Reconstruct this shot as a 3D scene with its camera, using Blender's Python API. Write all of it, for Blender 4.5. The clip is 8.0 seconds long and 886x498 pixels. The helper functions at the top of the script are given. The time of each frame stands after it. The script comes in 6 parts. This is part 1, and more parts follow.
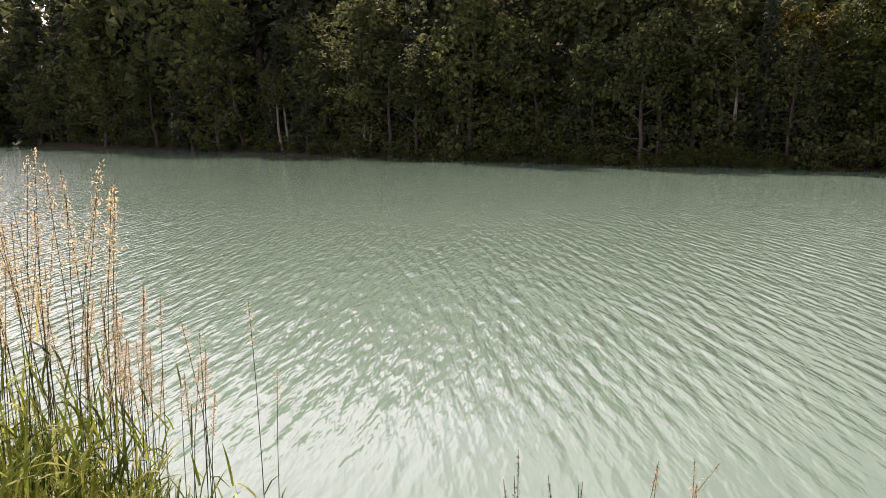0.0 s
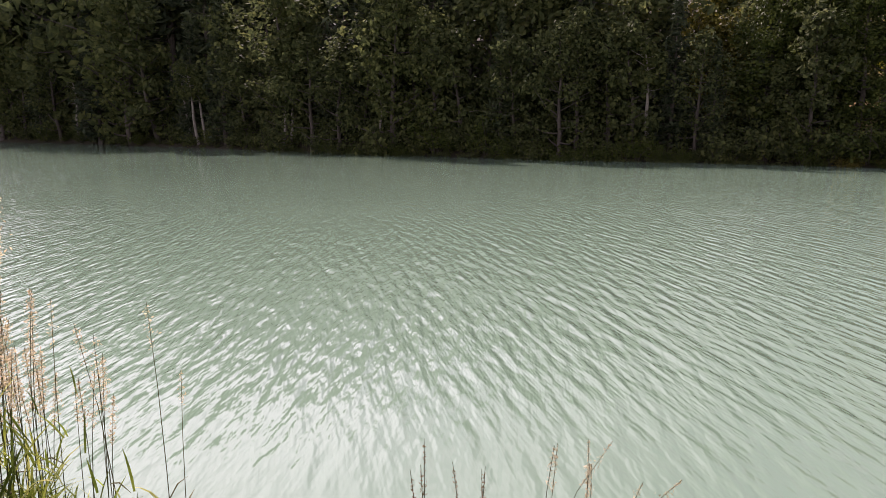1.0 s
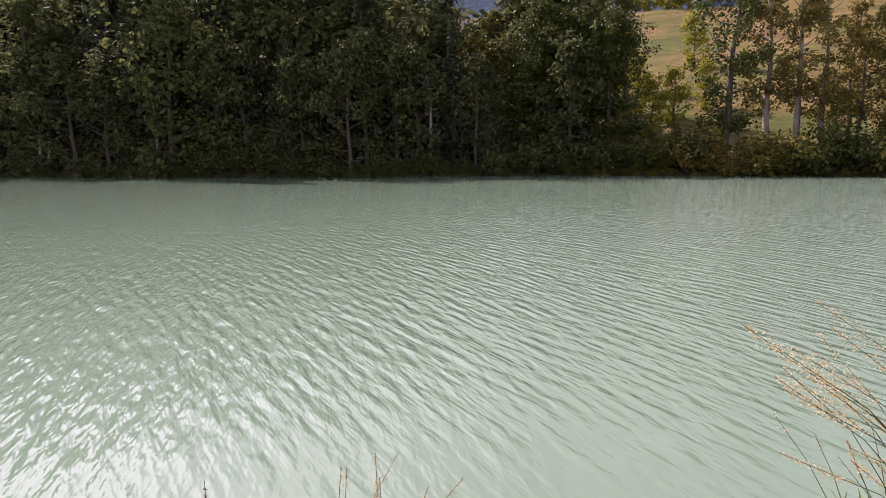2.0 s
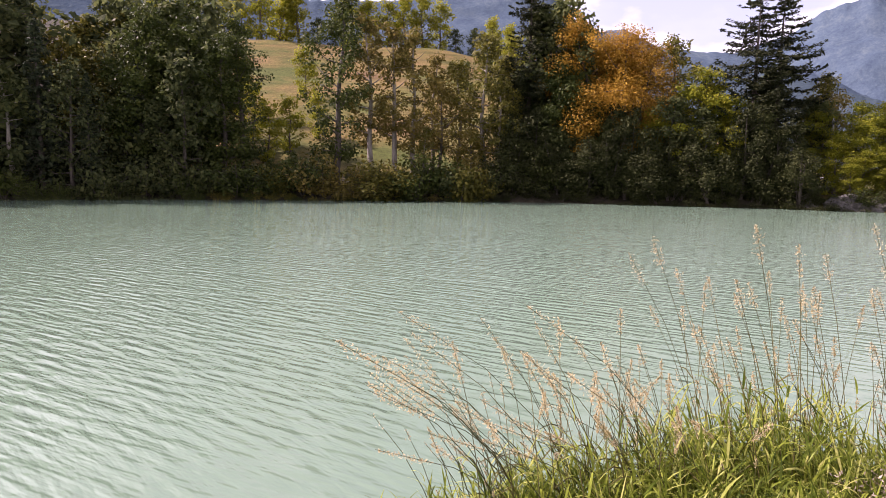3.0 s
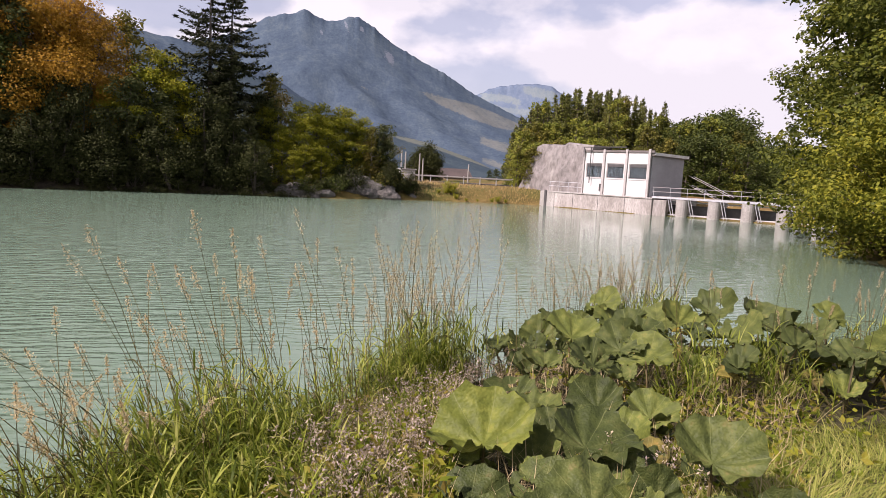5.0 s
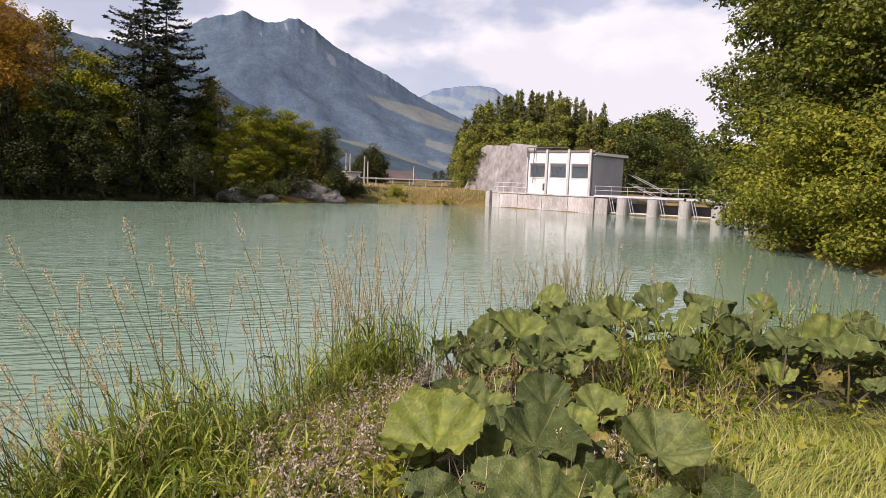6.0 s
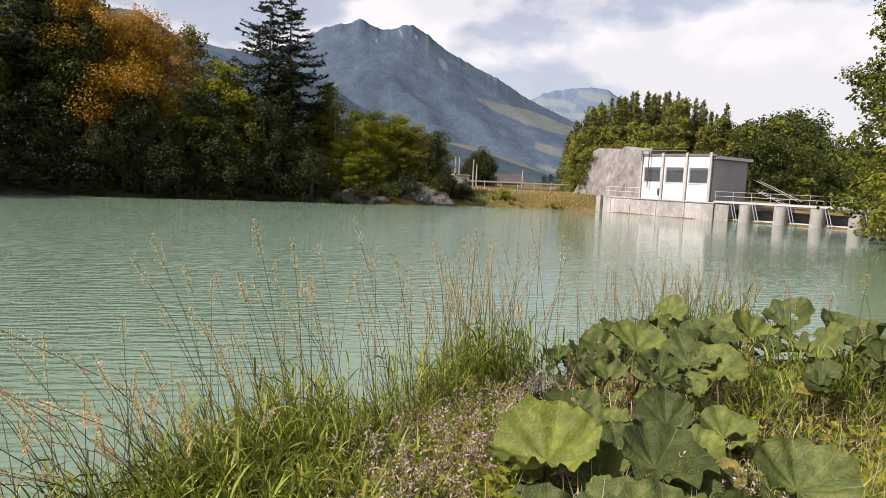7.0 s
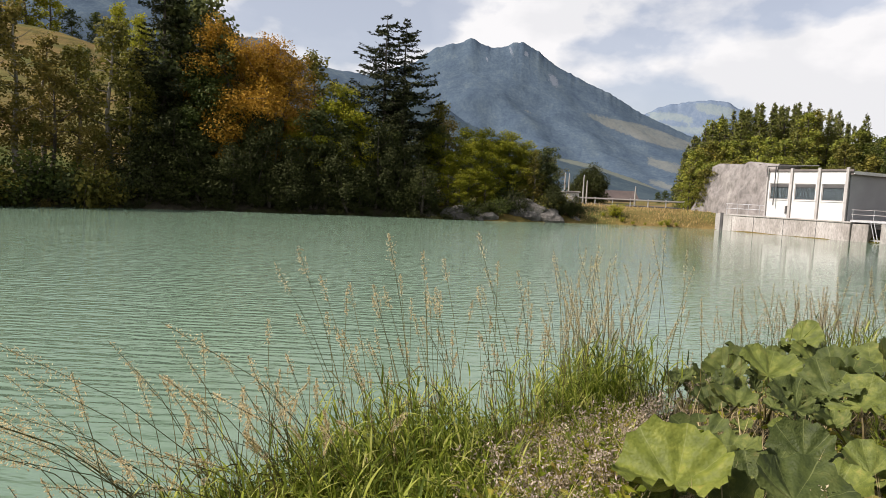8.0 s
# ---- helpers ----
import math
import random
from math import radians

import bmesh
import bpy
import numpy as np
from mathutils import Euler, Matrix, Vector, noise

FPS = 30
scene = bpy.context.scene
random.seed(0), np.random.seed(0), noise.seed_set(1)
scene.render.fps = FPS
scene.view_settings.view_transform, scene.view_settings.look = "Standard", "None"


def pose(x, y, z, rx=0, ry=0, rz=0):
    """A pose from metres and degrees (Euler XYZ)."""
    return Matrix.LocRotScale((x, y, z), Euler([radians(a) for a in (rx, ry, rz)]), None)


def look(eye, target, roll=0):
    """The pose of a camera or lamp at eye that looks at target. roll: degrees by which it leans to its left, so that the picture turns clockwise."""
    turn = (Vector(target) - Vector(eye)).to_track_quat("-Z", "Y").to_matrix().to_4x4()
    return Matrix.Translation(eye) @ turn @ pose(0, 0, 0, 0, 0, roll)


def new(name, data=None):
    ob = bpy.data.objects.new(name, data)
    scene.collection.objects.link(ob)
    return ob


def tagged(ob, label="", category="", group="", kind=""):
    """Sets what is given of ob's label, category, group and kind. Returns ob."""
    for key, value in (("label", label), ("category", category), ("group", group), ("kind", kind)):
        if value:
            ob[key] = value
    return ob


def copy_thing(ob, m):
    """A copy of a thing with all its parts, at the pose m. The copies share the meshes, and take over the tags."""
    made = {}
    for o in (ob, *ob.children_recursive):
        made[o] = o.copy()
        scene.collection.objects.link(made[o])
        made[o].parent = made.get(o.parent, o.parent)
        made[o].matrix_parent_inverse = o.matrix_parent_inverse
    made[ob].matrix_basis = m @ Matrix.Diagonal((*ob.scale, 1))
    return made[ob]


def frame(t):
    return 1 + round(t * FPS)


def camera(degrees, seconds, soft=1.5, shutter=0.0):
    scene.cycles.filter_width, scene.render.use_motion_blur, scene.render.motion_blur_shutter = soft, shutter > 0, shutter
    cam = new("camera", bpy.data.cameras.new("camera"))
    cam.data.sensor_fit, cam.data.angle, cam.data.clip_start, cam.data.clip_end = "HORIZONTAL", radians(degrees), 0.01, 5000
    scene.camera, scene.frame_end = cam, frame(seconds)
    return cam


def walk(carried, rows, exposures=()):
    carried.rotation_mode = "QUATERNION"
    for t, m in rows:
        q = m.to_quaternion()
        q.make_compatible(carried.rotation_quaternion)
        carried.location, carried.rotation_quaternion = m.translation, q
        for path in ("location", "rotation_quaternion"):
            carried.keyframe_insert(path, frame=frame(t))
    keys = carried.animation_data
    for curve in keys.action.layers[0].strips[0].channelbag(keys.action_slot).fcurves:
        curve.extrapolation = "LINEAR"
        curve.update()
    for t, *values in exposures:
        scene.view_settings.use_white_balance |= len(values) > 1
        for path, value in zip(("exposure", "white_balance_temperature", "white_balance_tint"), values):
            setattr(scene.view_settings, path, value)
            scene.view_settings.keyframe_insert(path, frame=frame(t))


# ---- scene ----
# ------------------------------------------------------------------ camera
def at(x, y, z, bearing, down, roll):
    """A pose from a place, a bearing clockwise from +y, a downward tilt and a roll, in degrees."""
    a, b = radians(bearing), radians(down)
    eye = Vector((x, y, z))
    return look(eye, eye + Vector((math.sin(a) * math.cos(b), math.cos(a) * math.cos(b), -math.sin(b))), roll)


cam = camera(69.27, 8.0, soft=0.85)
walk(cam, [
    (0, at(-0.244, 0.369, 2.564, 0.00, 9.89, -0.04)),
    (0.5, at(-0.199, 0.320, 2.587, 3.04, 10.23, -0.26)),
    (1, at(-0.130, 0.293, 2.583, 6.68, 10.39, 0.09)),
    (1.5, at(-0.062, 0.244, 2.612, 16.02, 10.35, -0.59)),
    (1.7, at(-0.030, 0.231, 2.612, 19.56, 9.52, -0.98)),
    (2.8, at(0.014, 0.168, 2.624, 47.95, 7.73, 0.77)),
    (3, at(0.046, 0.120, 2.630, 57.59, 6.88, 0.83)),
    (3.5, at(0.084, 0.057, 2.584, 72.45, 4.75, 3.42)),
    (4, at(0.176, -0.007, 2.551, 83.95, 4.08, 3.75)),
    (4.5, at(0.147, -0.004, 2.593, 93.64, 7.35, 4.03)),
    (5, at(0.072, -0.015, 2.634, 102.97, 6.52, 3.05)),
    (5.2, at(0.082, -0.018, 2.628, 105.62, 6.33, 3.29)),
    (6.3, at(0.110, -0.034, 2.635, 107.72, 6.13, 2.12)),
    (6.5, at(0.134, -0.015, 2.637, 104.46, 6.43, 2.49)),
    (7, at(0.173, 0.010, 2.640, 98.15, 6.25, 2.59)),
    (7.5, at(0.099, 0.075, 2.649, 94.21, 5.50, 2.80)),
    (8, at(0.081, 0.125, 2.640, 88.55, 5.23, 2.67)),
], exposures=[(0.0, 0.82, 6650, 39), (1.0, 0.82, 6450, 42), (1.7, 0.84, 6400, 44), (2.8, 1.07, 6400, 45), (3.5, 1.14, 6350, 47), (4.0, 0.79, 6400, 41), (4.5, 0.52, 6450, 37), (6.4, 0.50, 6450, 28), (8.0, 0.47, 6500, 20)])

# ------------------------------------------------------------------ world and sun
SUN_BEARING, SUN_UP = -18.0, 42.0
world = bpy.data.worlds.new("sky")
scene.world = world
world.use_nodes = True
wt = world.node_tree
wt.nodes.clear()


def node(tree, kind, **values):
    n = tree.nodes.new(kind)
    for key, value in values.items():
        if key in n.inputs:
            n.inputs[key].default_value = value
    return n


w_out = wt.nodes.new("ShaderNodeOutputWorld")
w_bg = wt.nodes.new("ShaderNodeBackground")
w_sky = wt.nodes.new("ShaderNodeTexSky")
w_sky.sky_type = "NISHITA"
w_sky.sun_disc = False
w_sky.sun_elevation, w_sky.sun_rotation = radians(SUN_UP), radians(SUN_BEARING)
w_sky.air_density, w_sky.dust_density = 1.0, 1.5
w_co = wt.nodes.new("ShaderNodeTexCoord")
w_map = node(wt, "ShaderNodeMapping")
w_map.inputs["Scale"].default_value = (1.0, 1.0, 1.9)
w_map.inputs["Location"].default_value = (0.9, 0.2, 0.4)
w_noise = node(wt, "ShaderNodeTexNoise", Scale=2.8, Detail=7.0, Roughness=0.5)
w_ramp = wt.nodes.new("ShaderNodeValToRGB")
w_ramp.color_ramp.elements[0].position, w_ramp.color_ramp.elements[1].position = 0.405, 0.465
w_ramp.color_ramp.elements[0].color = (0.42, 0.42, 0.42, 1)
w_noise2 = node(wt, "ShaderNodeTexNoise", Scale=4.2, Detail=9.0, Roughness=0.52)
w_ramp2 = wt.nodes.new("ShaderNodeValToRGB")
w_ramp2.color_ramp.elements[0].position, w_ramp2.color_ramp.elements[1].position = 0.46, 0.55
w_ramp2.color_ramp.elements[0].color, w_ramp2.color_ramp.elements[1].color = (7.0, 7.4, 7.2, 1), (7.9, 8.25, 7.9, 1)
w_mix = wt.nodes.new("ShaderNodeMix")
w_mix.data_type = "RGBA"
link = wt.links.new
link(w_co.outputs["Generated"], w_map.inputs["Vector"])
link(w_map.outputs["Vector"], w_noise.inputs["Vector"])
link(w_map.outputs["Vector"], w_noise2.inputs["Vector"])
link(w_noise.outputs["Fac"], w_ramp.inputs["Fac"])
link(w_noise2.outputs["Fac"], w_ramp2.inputs["Fac"])
# the cloud lies in banks over the mountains; overhead the sky is mostly clear
w_sep = wt.nodes.new("ShaderNodeSeparateXYZ")
w_up = wt.nodes.new("ShaderNodeMapRange")
w_up.interpolation_type = "SMOOTHSTEP"
w_up.inputs["From Min"].default_value, w_up.inputs["From Max"].default_value = 0.60, 0.84
w_up.inputs["To Min"].default_value, w_up.inputs["To Max"].default_value = 1.0, 0.04
w_cover = wt.nodes.new("ShaderNodeMath")
w_cover.operation = "MULTIPLY"
link(w_co.outputs["Generated"], w_sep.inputs["Vector"])
link(w_sep.outputs["Z"], w_up.inputs["Value"])
link(w_ramp.outputs["Color"], w_cover.inputs[0])
link(w_up.outputs["Result"], w_cover.inputs[1])
link(w_cover.outputs[0], w_mix.inputs["Factor"])
link(w_sky.outputs["Color"], w_mix.inputs["A"])
# thin cloud is brighter towards the sun
w_dir = wt.nodes.new("ShaderNodeVectorMath")
w_dir.operation = "DOT_PRODUCT"
w_dir.inputs[1].default_value = (math.sin(radians(SUN_BEARING)) * math.cos(radians(SUN_UP)), math.cos(radians(SUN_BEARING)) * math.cos(radians(SUN_UP)), math.sin(radians(SUN_UP)))
w_fwd = wt.nodes.new("ShaderNodeMapRange")
w_fwd.interpolation_type = "SMOOTHSTEP"
w_fwd.inputs["From Min"].default_value, w_fwd.inputs["From Max"].default_value = 0.78, 0.98
w_fwd.inputs["To Min"].default_value, w_fwd.inputs["To Max"].default_value = 1.0, 4.2
w_lit = wt.nodes.new("ShaderNodeVectorMath")
w_lit.operation = "SCALE"
link(w_co.outputs["Generated"], w_dir.inputs[0])
link(w_dir.outputs["Value"], w_fwd.inputs["Value"])
link(w_ramp2.outputs["Color"], w_lit.inputs[0])
link(w_fwd.outputs["Result"], w_lit.inputs["Scale"])
link(w_lit.outputs["Vector"], w_mix.inputs["B"])
link(w_mix.outputs["Result"], w_bg.inputs["Color"])
w_bg.inputs["Strength"].default_value = 0.085
link(w_bg.outputs["Background"], w_out.inputs["Surface"])

sun = new("sun", bpy.data.lights.new("sun", "SUN"))
sun.data.energy, sun.data.angle, sun.data.color = 5.0, radians(0.6), (1.0, 0.94, 0.85)
sb, su = radians(SUN_BEARING), radians(SUN_UP)
sun.matrix_world = look((0, 0, 0), (-math.sin(sb) * math.cos(su), -math.cos(sb) * math.cos(su), -math.sin(su)))


# ------------------------------------------------------------------ materials
def material(name):
    m = bpy.data.materials.new(name)
    m.use_nodes = True
    t = m.node_tree
    return m, t, t.nodes["Principled BSDF"], t.nodes["Material Output"]


def ramp(t, stops):
    r = t.nodes.new("ShaderNodeValToRGB")
    e = r.color_ramp.elements
    while len(e) < len(stops):
        e.new(0.5)
    for el, (p, c) in zip(e, stops):
        el.position, el.color = p, (*c, 1)
    return r


def surface(name, colours, scale=3.0, rough=0.8, bump=0.3, fine=40.0, metal=0.0, stretch=(1, 1, 1), lift=0.02, spread=(0.3, 0.7)):
    """A rough solid surface: broad blotches in the colours, fine grain over them, and relief."""
    m, t, p, out = material(name)
    co = t.nodes.new("ShaderNodeTexCoord")
    mp = node(t, "ShaderNodeMapping")
    mp.inputs["Scale"].default_value = stretch
    t.links.new(co.outputs["Object"], mp.inputs["Vector"])
    a = node(t, "ShaderNodeTexNoise", Scale=scale, Detail=6.0, Roughness=0.6)
    b = node(t, "ShaderNodeTexNoise", Scale=fine, Detail=4.0, Roughness=0.6)
    for n in (a, b):
        t.links.new(mp.outputs["Vector"], n.inputs["Vector"])
    k = len(colours)
    r = ramp(t, [(spread[0] + (spread[1] - spread[0]) * i / max(1, k - 1), c) for i, c in enumerate(colours)])
    t.links.new(a.outputs["Fac"], r.inputs["Fac"])
    g = ramp(t, [(0.3, (0.62, 0.62, 0.62)), (0.7, (1.2, 1.2, 1.2))])
    t.links.new(b.outputs["Fac"], g.inputs["Fac"])
    mx = t.nodes.new("ShaderNodeMix")
    mx.data_type, mx.blend_type = "RGBA", "MULTIPLY"
    mx.inputs["Factor"].default_value = 1.0
    t.links.new(r.outputs["Color"], mx.inputs["A"])
    t.links.new(g.outputs["Color"], mx.inputs["B"])
    t.links.new(mx.outputs["Result"], p.inputs["Base Color"])
    p.inputs["Roughness"].default_value, p.inputs["Metallic"].default_value = rough, metal
    bp = node(t, "ShaderNodeBump", Strength=bump, Distance=lift)
    t.links.new(b.outputs["Fac"], bp.inputs["Height"])
    t.links.new(bp.outputs["Normal"], p.inputs["Normal"])
    return m


def foliage(name, colours, glow=0.25, rough=0.55, tone=0.25, grain=1.7, single=0.4):
    """Leaves: each spray and each leaf in it take a colour out of the row, each plant its own tone, and some light comes through."""
    m, t, p, out = material(name)
    geo = t.nodes.new("ShaderNodeNewGeometry")
    info = t.nodes.new("ShaderNodeObjectInfo")
    k = len(colours)
    r = ramp(t, [(i / max(1, k - 1), c) for i, c in enumerate(colours)])
    spray = node(t, "ShaderNodeTexNoise", Scale=grain, Detail=2.0)
    near = t.nodes.new("ShaderNodeMapRange")
    near.inputs["From Min"].default_value, near.inputs["From Max"].default_value = 0.32, 0.68
    near.inputs["To Max"].default_value = 1 - single
    each = t.nodes.new("ShaderNodeMath")
    each.operation = "MULTIPLY_ADD"
    each.inputs[1].default_value = single
    t.links.new(geo.outputs["Random Per Island"], each.inputs[0])
    t.links.new(spray.outputs["Fac"], near.inputs["Value"])
    t.links.new(near.outputs["Result"], each.inputs[2])
    t.links.new(each.outputs[0], r.inputs["Fac"])
    co = t.nodes.new("ShaderNodeTexCoord")
    ns = node(t, "ShaderNodeTexNoise", Scale=0.8, Detail=3.0)
    t.links.new(co.outputs["Object"], ns.inputs["Vector"])
    t.links.new(co.outputs["Object"], spray.inputs["Vector"])
    add = t.nodes.new("ShaderNodeMath")
    t.links.new(ns.outputs["Fac"], add.inputs[0])
    t.links.new(info.outputs["Random"], add.inputs[1])
    g = ramp(t, [(0.0, (1 - tone,) * 3), (1.0, (1 + tone, 1 + tone * 0.8, 1 - tone * 0.3))])
    half = t.nodes.new("ShaderNodeMath")
    half.operation = "MULTIPLY"
    half.inputs[1].default_value = 0.5
    t.links.new(add.outputs[0], half.inputs[0])
    t.links.new(half.outputs[0], g.inputs["Fac"])
    mx = t.nodes.new("ShaderNodeMix")
    mx.data_type, mx.blend_type = "RGBA", "MULTIPLY"
    mx.inputs["Factor"].default_value = 1.0
    t.links.new(r.outputs["Color"], mx.inputs["A"])
    t.links.new(g.outputs["Color"], mx.inputs["B"])
    t.links.new(mx.outputs["Result"], p.inputs["Base Color"])
    p.inputs["Roughness"].default_value = rough
    p.inputs["Specular IOR Level"].default_value = 0.12
    tr = t.nodes.new("ShaderNodeBsdfTranslucent")
    t.links.new(mx.outputs["Result"], tr.inputs["Color"])
    ms = t.nodes.new("ShaderNodeMixShader")
    ms.inputs["Fac"].default_value = glow
    t.links.new(p.outputs["BSDF"], ms.inputs[1])
    t.links.new(tr.outputs["BSDF"], ms.inputs[2])
    t.links.new(ms.outputs["Shader"], out.inputs["Surface"])
    return m


M_BARK = surface("bark", [(0.05, 0.04, 0.03), (0.12, 0.10, 0.08)], 2.0, 0.9, 0.6, 12.0, stretch=(3, 3, 0.6), lift=0.05)
M_PALEBARK = surface("pale_bark", [(0.16, 0.14, 0.11), (0.32, 0.29, 0.24)], 2.0, 0.9, 0.5, 12.0, stretch=(3, 3, 0.6), lift=0.04)
M_LEAF = foliage("leaf_green", [(0.026, 0.042, 0.012), (0.055, 0.075, 0.018), (0.095, 0.110, 0.026)])
M_LEAFDARK = foliage("leaf_dark_green", [(0.036, 0.052, 0.024), (0.084, 0.104, 0.042), (0.155, 0.165, 0.062)], 0.45, 0.75)
# bank undergrowth: the shade of the taller trees put into the leaf colour
M_LEAFSHADE = foliage("leaf_shade_green", [(0.018, 0.024, 0.009), (0.036, 0.044, 0.014), (0.064, 0.070, 0.024)], 0.2, 0.7)
M_LEAFYELLOW = foliage("leaf_yellow_green", [(0.11, 0.14, 0.015), (0.23, 0.245, 0.022), (0.37, 0.335, 0.032)], 0.5)
M_LEAFOLIVE = foliage("leaf_olive", [(0.055, 0.060, 0.014), (0.125, 0.122, 0.026), (0.22, 0.19, 0.040)])
M_LEAFORANGE = foliage("leaf_orange", [(0.20, 0.114, 0.016), (0.37, 0.213, 0.030), (0.51, 0.320, 0.046)], 0.42)
M_LEAFRUST = foliage("leaf_rust_olive", [(0.085, 0.080, 0.022), (0.185, 0.155, 0.042), (0.30, 0.225, 0.065)], 0.35)
M_NEEDLE = foliage("needle", [(0.026, 0.039, 0.024), (0.052, 0.070, 0.040), (0.088, 0.104, 0.054)], 0.25, 0.75)
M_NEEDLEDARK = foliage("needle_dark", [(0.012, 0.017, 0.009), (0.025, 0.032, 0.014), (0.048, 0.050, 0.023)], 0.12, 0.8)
# knoll spruces: sunlight put into the needle colour
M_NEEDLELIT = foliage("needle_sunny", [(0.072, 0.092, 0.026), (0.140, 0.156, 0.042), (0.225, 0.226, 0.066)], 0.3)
M_CONCRETE = surface("concrete", [(0.22, 0.205, 0.185), (0.31, 0.295, 0.265), (0.38, 0.365, 0.33)], 0.9, 0.85, 0.35, 18.0, stretch=(1, 1, 0.5))
M_OLDCONCRETE = surface("stained_concrete", [(0.20, 0.18, 0.155), (0.33, 0.305, 0.275), (0.44, 0.415, 0.38)], 0.8, 0.9, 0.5, 9.0, stretch=(1, 1, 0.35))
M_SHOTCRETE = surface("sprayed_concrete", [(0.13, 0.12, 0.108), (0.20, 0.185, 0.168), (0.26, 0.245, 0.22)], 0.5, 0.95, 0.9, 3.0, stretch=(1, 1, 0.5), lift=0.12)
M_PALEROCK = surface("pale_rock", [(0.055, 0.051, 0.044), (0.110, 0.103, 0.090), (0.185, 0.175, 0.155)], 0.7, 0.95, 0.9, 3.5, lift=0.2)
M_WHITE = surface("white_panel", [(0.52, 0.51, 0.48), (0.63, 0.62, 0.595)], 0.7, 0.6, 0.08, 20.0, stretch=(1, 1, 0.4))
# grey wall paint, with the unlit side's shade put into its tone
M_GREYWALL = surface("grey_wall", [(0.25, 0.25, 0.26), (0.32, 0.32, 0.33)], 0.6, 0.75, 0.12, 14.0)
M_TRIM = surface("weathered_trim", [(0.30, 0.28, 0.26), (0.42, 0.40, 0.37)], 1.0, 0.6, 0.1, 20.0)
M_STEEL = surface("galvanised_steel", [(0.45, 0.46, 0.47), (0.60, 0.61, 0.62)], 2.0, 0.45, 0.05, 30.0, metal=0.5)
M_DARKSTEEL = surface("dark_steel", [(0.05, 0.05, 0.05), (0.10, 0.095, 0.09)], 2.0, 0.55, 0.1, 30.0, metal=0.3)
M_DARKROOF = surface("roof_metal", [(0.10, 0.085, 0.075), (0.17, 0.15, 0.135)], 1.0, 0.6, 0.1, 20.0)
M_BLIND = surface("blind", [(0.11, 0.16, 0.18), (0.20, 0.26, 0.28)], 1.0, 0.7, 0.1, 20.0)
M_BLACK = surface("dark_interior", [(0.02, 0.02, 0.02), (0.04, 0.04, 0.04)], 1.0, 0.9, 0.1, 10.0)
M_ASPHALT = surface("asphalt", [(0.045, 0.045, 0.046), (0.065, 0.064, 0.062)], 0.5, 0.9, 0.2, 30.0)
M_ROOF = surface("roof_tile", [(0.06, 0.046, 0.04), (0.10, 0.075, 0.062)], 0.5, 0.85, 0.2, 6.0)
M_WOOD = surface("weathered_wood", [(0.14, 0.10, 0.07), (0.24, 0.19, 0.14)], 1.0, 0.85, 0.3, 16.0, stretch=(1, 1, 0.2))
M_GRASS = foliage("grass_green", [(0.030, 0.050, 0.010), (0.125, 0.175, 0.026), (0.32, 0.38, 0.060), (0.56, 0.54, 0.22)], 0.55, 0.42, grain=9.0, single=0.8)
M_LAWN = foliage("lawn_blade", [(0.105, 0.145, 0.024), (0.22, 0.27, 0.050), (0.35, 0.365, 0.10), (0.54, 0.48, 0.20)], 0.35, 0.5, grain=9.0, single=0.8)
M_STALK = foliage("grass_stalk", [(0.045, 0.05, 0.022), (0.085, 0.08, 0.03), (0.16, 0.13, 0.055)], 0.2, 0.5)
M_SEED = foliage("seed_head", [(0.36, 0.29, 0.19), (0.53, 0.45, 0.31), (0.70, 0.62, 0.46)], 0.6, 0.6, grain=9.0, single=0.8)
M_MAUVE = foliage("dry_mauve_flower", [(0.12, 0.09, 0.06), (0.28, 0.24, 0.18), (0.43, 0.36, 0.39), (0.50, 0.45, 0.30)], 0.35, 0.8, grain=9.0, single=0.8)
M_STEM = foliage("leaf_stem", [(0.06, 0.06, 0.02), (0.10, 0.07, 0.04)], 0.1)
M_DRYGRASS = foliage("dry_grass", [(0.30, 0.21, 0.10), (0.42, 0.30, 0.16), (0.52, 0.39, 0.22), (0.26, 0.23, 0.08)], 0.35, 0.7, grain=9.0, single=0.8)
M_DRYSEED = foliage("dry_seed", [(0.12, 0.08, 0.05), (0.20, 0.14, 0.09), (0.30, 0.22, 0.15)], 0.3, 0.8)
M_STRAW = foliage("straw", [(0.22, 0.17, 0.09), (0.42, 0.34, 0.19), (0.62, 0.52, 0.33)], 0.3, 0.7, grain=9.0, single=0.8)


